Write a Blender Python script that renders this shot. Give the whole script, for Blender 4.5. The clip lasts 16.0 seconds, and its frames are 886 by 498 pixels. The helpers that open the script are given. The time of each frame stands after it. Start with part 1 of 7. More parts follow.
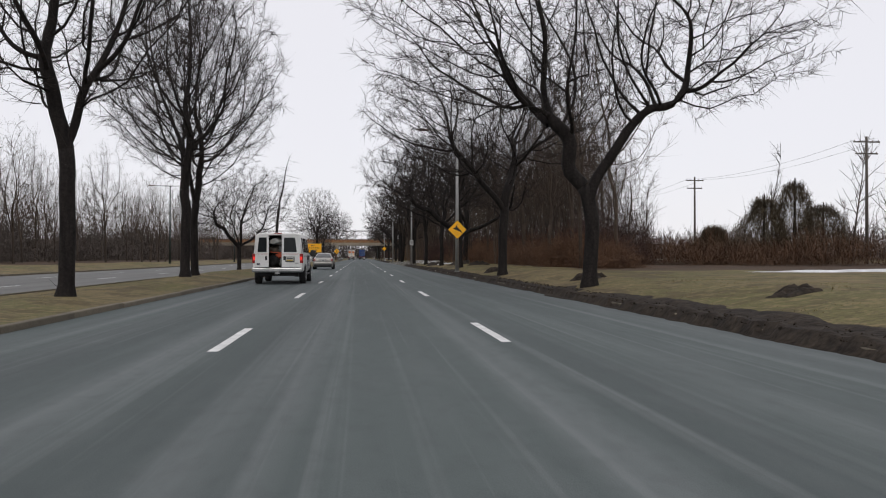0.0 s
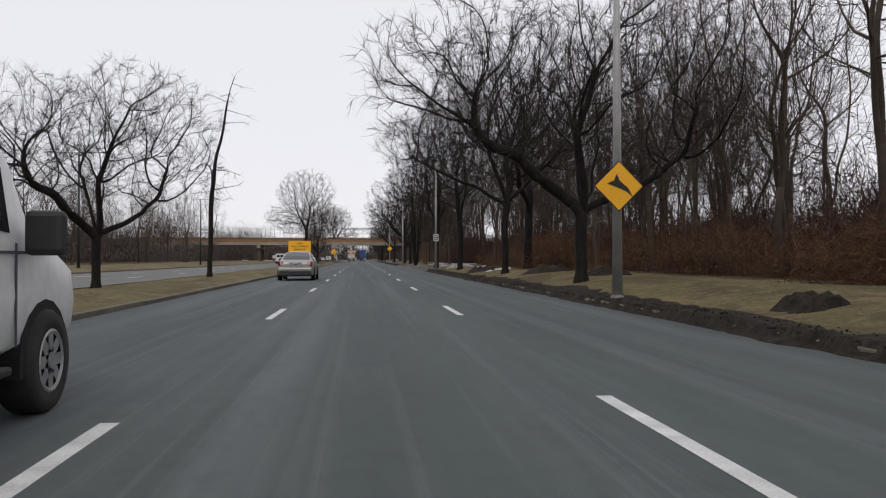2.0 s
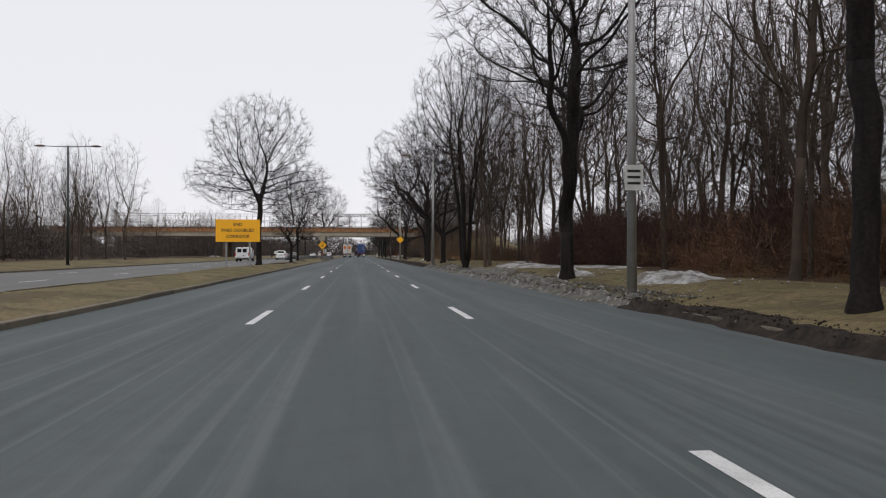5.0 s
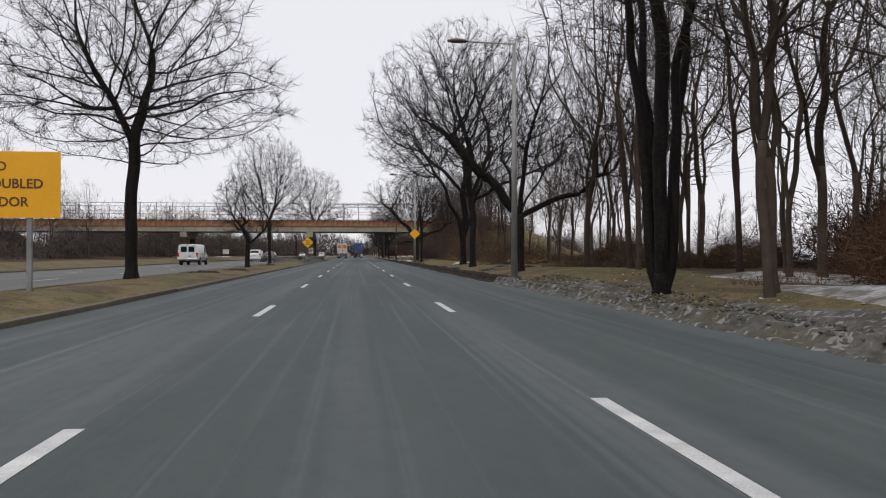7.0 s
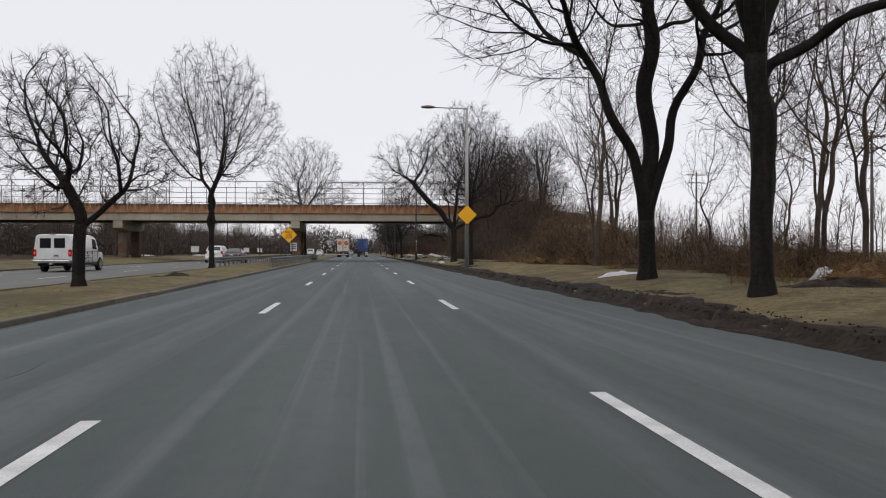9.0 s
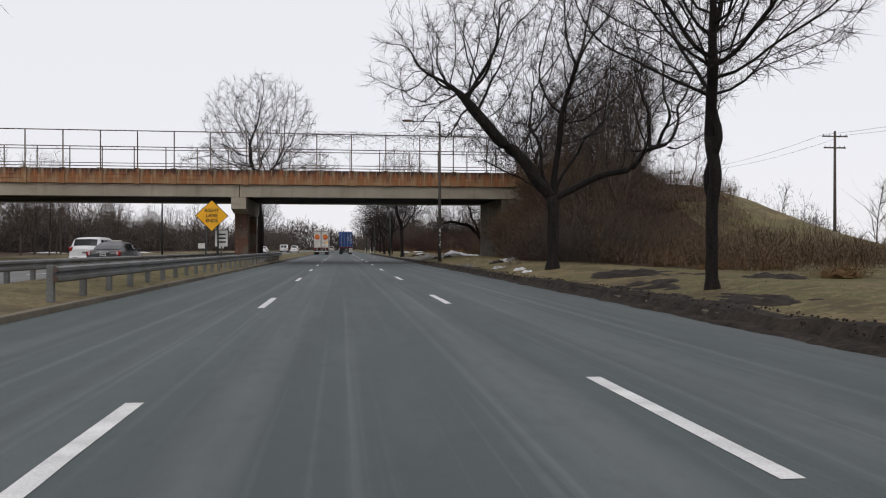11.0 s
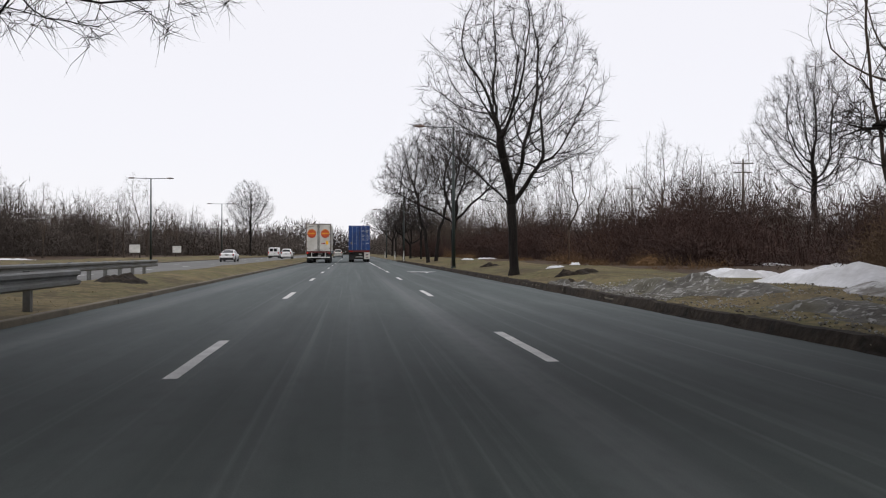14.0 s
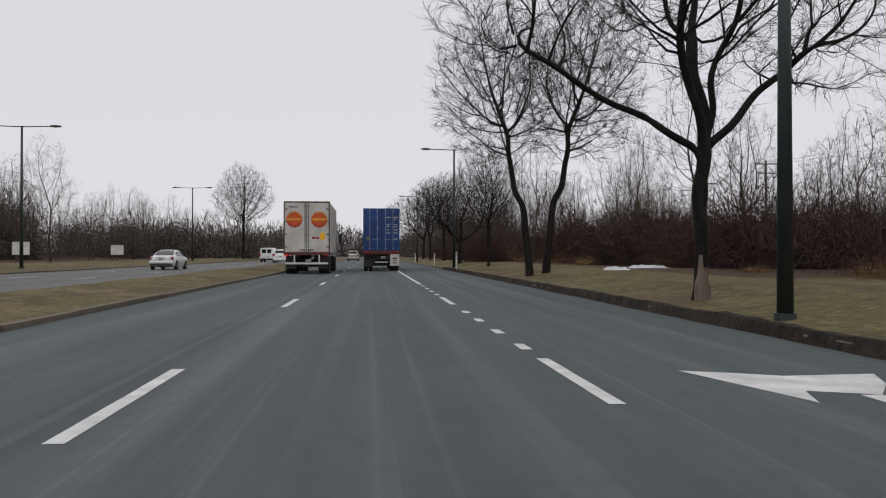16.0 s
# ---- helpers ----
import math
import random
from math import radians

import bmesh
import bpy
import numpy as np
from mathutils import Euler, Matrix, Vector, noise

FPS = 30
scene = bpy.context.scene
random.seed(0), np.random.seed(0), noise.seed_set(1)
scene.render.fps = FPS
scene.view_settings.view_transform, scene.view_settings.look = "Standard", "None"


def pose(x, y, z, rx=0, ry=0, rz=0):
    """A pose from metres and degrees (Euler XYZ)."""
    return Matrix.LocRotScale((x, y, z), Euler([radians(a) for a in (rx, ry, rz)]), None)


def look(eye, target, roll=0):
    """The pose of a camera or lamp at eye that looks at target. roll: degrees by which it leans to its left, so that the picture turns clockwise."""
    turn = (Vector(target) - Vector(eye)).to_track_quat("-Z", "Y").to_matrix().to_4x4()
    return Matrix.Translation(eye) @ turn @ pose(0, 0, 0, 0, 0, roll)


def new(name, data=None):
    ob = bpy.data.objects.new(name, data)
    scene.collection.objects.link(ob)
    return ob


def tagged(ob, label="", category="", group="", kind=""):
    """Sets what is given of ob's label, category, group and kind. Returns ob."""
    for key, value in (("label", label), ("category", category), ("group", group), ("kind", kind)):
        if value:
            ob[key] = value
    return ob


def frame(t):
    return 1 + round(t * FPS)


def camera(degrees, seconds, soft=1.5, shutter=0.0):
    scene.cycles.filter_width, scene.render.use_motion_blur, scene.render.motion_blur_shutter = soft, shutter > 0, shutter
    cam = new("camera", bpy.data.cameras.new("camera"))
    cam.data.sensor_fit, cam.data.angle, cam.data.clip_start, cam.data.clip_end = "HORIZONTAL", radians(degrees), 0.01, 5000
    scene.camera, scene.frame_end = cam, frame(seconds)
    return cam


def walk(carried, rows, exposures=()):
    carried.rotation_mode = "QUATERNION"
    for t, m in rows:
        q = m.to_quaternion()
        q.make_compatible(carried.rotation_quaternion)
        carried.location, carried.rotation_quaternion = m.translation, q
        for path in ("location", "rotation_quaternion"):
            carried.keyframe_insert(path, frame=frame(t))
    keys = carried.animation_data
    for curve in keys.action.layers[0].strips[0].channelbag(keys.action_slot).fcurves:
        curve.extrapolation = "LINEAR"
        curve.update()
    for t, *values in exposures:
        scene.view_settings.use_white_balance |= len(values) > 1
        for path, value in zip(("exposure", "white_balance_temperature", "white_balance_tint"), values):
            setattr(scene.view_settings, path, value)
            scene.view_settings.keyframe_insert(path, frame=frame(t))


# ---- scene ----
cam = camera(58.0, 16.0, soft=1.1)
EYE = 1.10
# seconds, x, y, pitch, yaw of the dash camera
DRIVE = (
    (0.0, 0.000, -0.00, 0.58, -5.93),
    (0.5, -0.007, 7.50, 0.81, -5.83),
    (1.0, -0.007, 15.16, 0.61, -5.77),
    (1.5, -0.024, 23.26, 0.52, -5.70),
    (2.0, -0.041, 31.40, 0.68, -5.88),
    (2.5, -0.059, 39.62, 0.50, -5.92),
    (3.0, -0.058, 48.04, 0.53, -6.06),
    (3.5, -0.035, 56.51, 0.62, -6.25),
    (4.0, -0.015, 64.99, 0.27, -6.13),
    (4.5, -0.005, 73.54, 0.31, -6.06),
    (5.0, 0.000, 82.11, 0.36, -6.03),
    (5.5, 0.004, 90.75, 0.40, -6.01),
    (6.0, 0.012, 99.44, 0.42, -6.02),
    (6.5, 0.027, 108.20, 0.32, -6.16),
    (7.0, 0.049, 117.03, 0.37, -6.24),
    (7.5, 0.065, 126.04, 0.28, -6.10),
    (8.0, 0.070, 135.07, 0.16, -5.95),
    (8.5, 0.073, 144.16, 0.10, -5.95),
    (9.0, 0.035, 153.43, 0.22, -5.99),
    (9.5, -0.024, 162.54, 0.04, -6.12),
    (10.0, -0.100, 171.52, -0.04, -6.54),
    (10.5, -0.181, 180.47, -0.07, -6.97),
    (11.0, -0.252, 189.50, -0.04, -7.34),
    (11.5, -0.303, 199.180, 0.30, -7.27),
    (12.0, -0.329, 208.280, 0.37, -7.06),
    (12.5, -0.319, 217.58, 0.28, -7.02),
    (13.0, -0.286, 227.08, 0.28, -7.03),
    (13.5, -0.224, 236.57, 0.29, -6.80),
    (14.0, -0.135, 246.14, 0.26, -6.57),
    (14.5, -0.042, 255.82, 0.45, -6.53),
    (15.0, 0.026, 265.42, 0.38, -5.84),
    (15.5, 0.084, 275.23, 0.33, -5.34),
    (16.0, 0.139, 285.06, 0.41, -5.12),
)
walk(cam, [(t, pose(x, y, EYE, 90 + p, 0, w)) for t, x, y, p, w in DRIVE],
     exposures=((0.0, 0.0), (4.0, 0.0), (9.0, 0.0), (12.4, 0.0), (12.7, 0.1), (13.0, 0.4), (13.3, 0.7), (13.55, 0.75), (13.85, 0.3), (14.25, -0.08), (14.7, -0.2), (16.0, -0.24)))

# ---------------------------------------------------------------- light: an even overcast sky
world = bpy.data.worlds.new("overcast")
scene.world = world
world.use_nodes = True
wn, wl = world.node_tree.nodes, world.node_tree.links
sky = wn.new("ShaderNodeTexSky")
sky.sky_type, sky.sun_disc = "NISHITA", False
sky.sun_elevation, sky.sun_rotation = radians(48), radians(200)
sky_dim = wn.new("ShaderNodeMix")
sky_dim.data_type, sky_dim.blend_type = "RGBA", "MULTIPLY"
sky_dim.inputs["Factor"].default_value = 1.0
sky_dim.inputs["B"].default_value = (0.1, 0.1, 0.1, 1)
cloud = wn.new("ShaderNodeMix")
cloud.data_type = "RGBA"
cloud.inputs["Factor"].default_value = 0.9
cloud.inputs["B"].default_value = (0.90, 0.885, 0.93, 1)
wl.new(sky.outputs["Color"], sky_dim.inputs["A"])
wl.new(sky_dim.outputs["Result"], cloud.inputs["A"])
wl.new(cloud.outputs["Result"], wn["Background"].inputs["Color"])
wn["Background"].inputs["Strength"].default_value = 1.0
sun = new("sun", bpy.data.lights.new("sun", "SUN"))
sun.data.energy, sun.data.angle, sun.data.color = 0.7, radians(25), (1.0, 0.97, 0.92)
sun.matrix_world = look((0, 0, 60), (12, 50, 0))


# ---------------------------------------------------------------- materials
def mat(name, base, other=None, scale=3.0, rough=0.85, metal=0.0, bump=0.0, fine=40.0, grain=0.12, stretch=(1, 1, 1), sharp=0.0,
        spec=0.5, emit=None, vary=0.0):
    """Two colours mixed by a broad noise, broken up by a fine one, with a fine relief."""
    m = bpy.data.materials.new(name)
    m.use_nodes = True
    n, l = m.node_tree.nodes, m.node_tree.links
    b = n["Principled BSDF"]
    b.inputs["Roughness"].default_value, b.inputs["Metallic"].default_value = rough, metal
    b.inputs["Specular IOR Level"].default_value = spec
    co = n.new("ShaderNodeTexCoord")
    mp = n.new("ShaderNodeMapping")
    mp.inputs["Scale"].default_value = stretch
    l.new(co.outputs["Object"], mp.inputs["Vector"])
    big = n.new("ShaderNodeTexNoise")
    big.inputs["Scale"].default_value, big.inputs["Detail"].default_value = scale, 5
    l.new(mp.outputs["Vector"], big.inputs["Vector"])
    ramp = n.new("ShaderNodeMapRange")
    ramp.inputs["From Min"].default_value, ramp.inputs["From Max"].default_value = 0.3 + sharp, 0.7 - sharp
    l.new(big.outputs["Fac"], ramp.inputs["Value"])
    mix = n.new("ShaderNodeMix")
    mix.data_type = "RGBA"
    other = other or tuple(c * 0.75 for c in base)
    mix.inputs["A"].default_value, mix.inputs["B"].default_value = (*base, 1), (*other, 1)
    l.new(ramp.outputs["Result"], mix.inputs["Factor"])
    small = n.new("ShaderNodeTexNoise")
    small.inputs["Scale"].default_value, small.inputs["Detail"].default_value = fine, 3
    l.new(co.outputs["Object"], small.inputs["Vector"])
    gr = n.new("ShaderNodeMapRange")
    gr.inputs["To Min"].default_value, gr.inputs["To Max"].default_value = 1 - 2 * grain, 1 + 2 * grain
    l.new(small.outputs["Fac"], gr.inputs["Value"])
    out = n.new("ShaderNodeMix")
    out.data_type, out.blend_type = "RGBA", "MULTIPLY"
    out.inputs["Factor"].default_value = 1.0
    l.new(mix.outputs["Result"], out.inputs["A"])
    l.new(gr.outputs["Result"], out.inputs["B"])
    last = out.outputs["Result"]
    if vary:
        info = n.new("ShaderNodeObjectInfo")
        vr = n.new("ShaderNodeMapRange")
        vr.inputs["To Min"].default_value, vr.inputs["To Max"].default_value = 1 - vary, 1 + vary
        l.new(info.outputs["Random"], vr.inputs["Value"])
        vm = n.new("ShaderNodeMix")
        vm.data_type, vm.blend_type = "RGBA", "MULTIPLY"
        vm.inputs["Factor"].default_value = 1.0
        l.new(last, vm.inputs["A"])
        l.new(vr.outputs["Result"], vm.inputs["B"])
        last = vm.outputs["Result"]
    l.new(last, b.inputs["Base Color"])
    if bump:
        bp = n.new("ShaderNodeBump")
        bp.inputs["Strength"].default_value, bp.inputs["Distance"].default_value = bump, 0.02
        l.new(small.outputs["Fac"], bp.inputs["Height"])
        l.new(bp.outputs["Normal"], b.inputs["Normal"])
    if emit:
        b.inputs["Emission Color"].default_value, b.inputs["Emission Strength"].default_value = (*emit[0], 1), emit[1]
    return m


def asphalt_material():
    """Worn grey asphalt with pale salt streaks along the wheel paths."""
    m = mat("asphalt", (0.086, 0.103, 0.101), (0.068, 0.083, 0.082), scale=0.6, rough=0.85, bump=0.15, fine=90, grain=0.14, stretch=(1.2, 0.06, 1), spec=0.3)
    n, l = m.node_tree.nodes, m.node_tree.links
    b = n["Principled BSDF"]
    old = b.inputs["Base Color"].links[0].from_socket
    co = n.new("ShaderNodeTexCoord")
    last = old
    for freq, lo, hi, amount, tone in (((1.1, 0.012, 1), 0.5, 0.7, 0.5, (0.185, 0.198, 0.2)), ((4.2, 0.02, 1), 0.56, 0.72, 0.4, (0.19, 0.202, 0.204)),
                                       ((0.7, 0.02, 1), 0.48, 0.74, 0.5, (0.05, 0.058, 0.06)), ((0.35, 0.1, 1), 0.5, 0.75, 0.3, (0.05, 0.058, 0.059)),
                                       ((9.0, 0.05, 1), 0.6, 0.74, 0.3, (0.2, 0.21, 0.212)), ((6.0, 3.0, 1), 0.48, 0.75, 0.26, (0.05, 0.056, 0.057)), ((2.4, 0.4, 1), 0.5, 0.75, 0.2, (0.15, 0.16, 0.162))):
        mp = n.new("ShaderNodeMapping")
        mp.inputs["Scale"].default_value = freq
        l.new(co.outputs["Object"], mp.inputs["Vector"])
        t = n.new("ShaderNodeTexNoise")
        t.inputs["Scale"].default_value, t.inputs["Detail"].default_value, t.inputs["Distortion"].default_value = 1.0, 4, 0.25
        l.new(mp.outputs["Vector"], t.inputs["Vector"])
        r = n.new("ShaderNodeMapRange")
        r.inputs["From Min"].default_value, r.inputs["From Max"].default_value = lo, hi
        r.inputs["To Max"].default_value = amount
        l.new(t.outputs["Fac"], r.inputs["Value"])
        x = n.new("ShaderNodeMix")
        x.data_type = "RGBA"
        x.inputs["B"].default_value = (*tone, 1)
        l.new(r.outputs["Result"], x.inputs["Factor"])
        l.new(last, x.inputs["A"])
        last = x.outputs["Result"]
    l.new(last, b.inputs["Base Color"])
    return m


def layered(m, layers):
    """Lays further tones over a material, each where its own noise runs high."""
    n, l = m.node_tree.nodes, m.node_tree.links
    b = n["Principled BSDF"]
    last = b.inputs["Base Color"].links[0].from_socket
    co = n.new("ShaderNodeTexCoord")
    for freq, lo, hi, amount, tone in layers:
        mp = n.new("ShaderNodeMapping")
        mp.inputs["Scale"].default_value = freq
        l.new(co.outputs["Object"], mp.inputs["Vector"])
        t = n.new("ShaderNodeTexNoise")
        t.inputs["Scale"].default_value, t.inputs["Detail"].default_value, t.inputs["Distortion"].default_value = 1.0, 5, 0.4
        l.new(mp.outputs["Vector"], t.inputs["Vector"])
        r = n.new("ShaderNodeMapRange")
        r.inputs["From Min"].default_value, r.inputs["From Max"].default_value, r.inputs["To Max"].default_value = lo, hi, amount
        l.new(t.outputs["Fac"], r.inputs["Value"])
        x = n.new("ShaderNodeMix")
        x.data_type = "RGBA"
        x.inputs["B"].default_value = (*tone, 1)
        l.new(r.outputs["Result"], x.inputs["Factor"])
        l.new(last, x.inputs["A"])
        last = x.outputs["Result"]
    l.new(last, b.inputs["Base Color"])
    return m


def rust_material(name, shift):
    """Tan parapet concrete with rust bleeding down from the coping and the railing's feet."""
    m = mat(name, (0.31, 0.185, 0.095), (0.22, 0.115, 0.052), scale=1.1, bump=0.3, fine=16, grain=0.2, stretch=(1, 1, 0.5))
    n, l = m.node_tree.nodes, m.node_tree.links
    b = n["Principled BSDF"]
    last = b.inputs["Base Color"].links[0].from_socket
    co = n.new("ShaderNodeTexCoord")
    sep = n.new("ShaderNodeSeparateXYZ")
    l.new(co.outputs["Object"], sep.inputs["Vector"])
    for freq, slope, lo, hi, amount, tone in (((0.9, 1, 0.25), 0.22, 0.42, 0.62, 0.9, (0.25, 0.08, 0.022)), ((2.2, 1, 0.3), 0.4, 0.5, 0.7, 0.6, (0.1, 0.03, 0.014)),
                                              ((1.6, 1, 0.6), 0.62, 0.66, 0.8, 0.9, (0.03, 0.016, 0.013)), ((4.5, 1, 0.35), 0.1, 0.6, 0.72, 0.6, (0.36, 0.29, 0.19))):
        mp = n.new("ShaderNodeMapping")
        mp.inputs["Scale"].default_value = freq
        l.new(co.outputs["Object"], mp.inputs["Vector"])
        t = n.new("ShaderNodeTexNoise")
        t.inputs["Scale"].default_value, t.inputs["Detail"].default_value, t.inputs["Distortion"].default_value = 1.0, 5, 0.3
        l.new(mp.outputs["Vector"], t.inputs["Vector"])
        a = n.new("ShaderNodeMath")
        a.operation = "MULTIPLY_ADD"
        a.inputs[1].default_value, a.inputs[2].default_value = slope, -6.1 * slope + shift
        l.new(sep.outputs["Z"], a.inputs[0])
        s = n.new("ShaderNodeMath")
        l.new(a.outputs["Value"], s.inputs[0])
        l.new(t.outputs["Fac"], s.inputs[1])
        r = n.new("ShaderNodeMapRange")
        r.inputs["From Min"].default_value, r.inputs["From Max"].default_value, r.inputs["To Max"].default_value = lo, hi, amount
        l.new(s.outputs["Value"], r.inputs["Value"])
        x = n.new("ShaderNodeMix")
        x.data_type = "RGBA"
        x.inputs["B"].default_value = (*tone, 1)
        l.new(r.outputs["Result"], x.inputs["Factor"])
        l.new(last, x.inputs["A"])
        last = x.outputs["Result"]
    l.new(last, b.inputs["Base Color"])
    return m


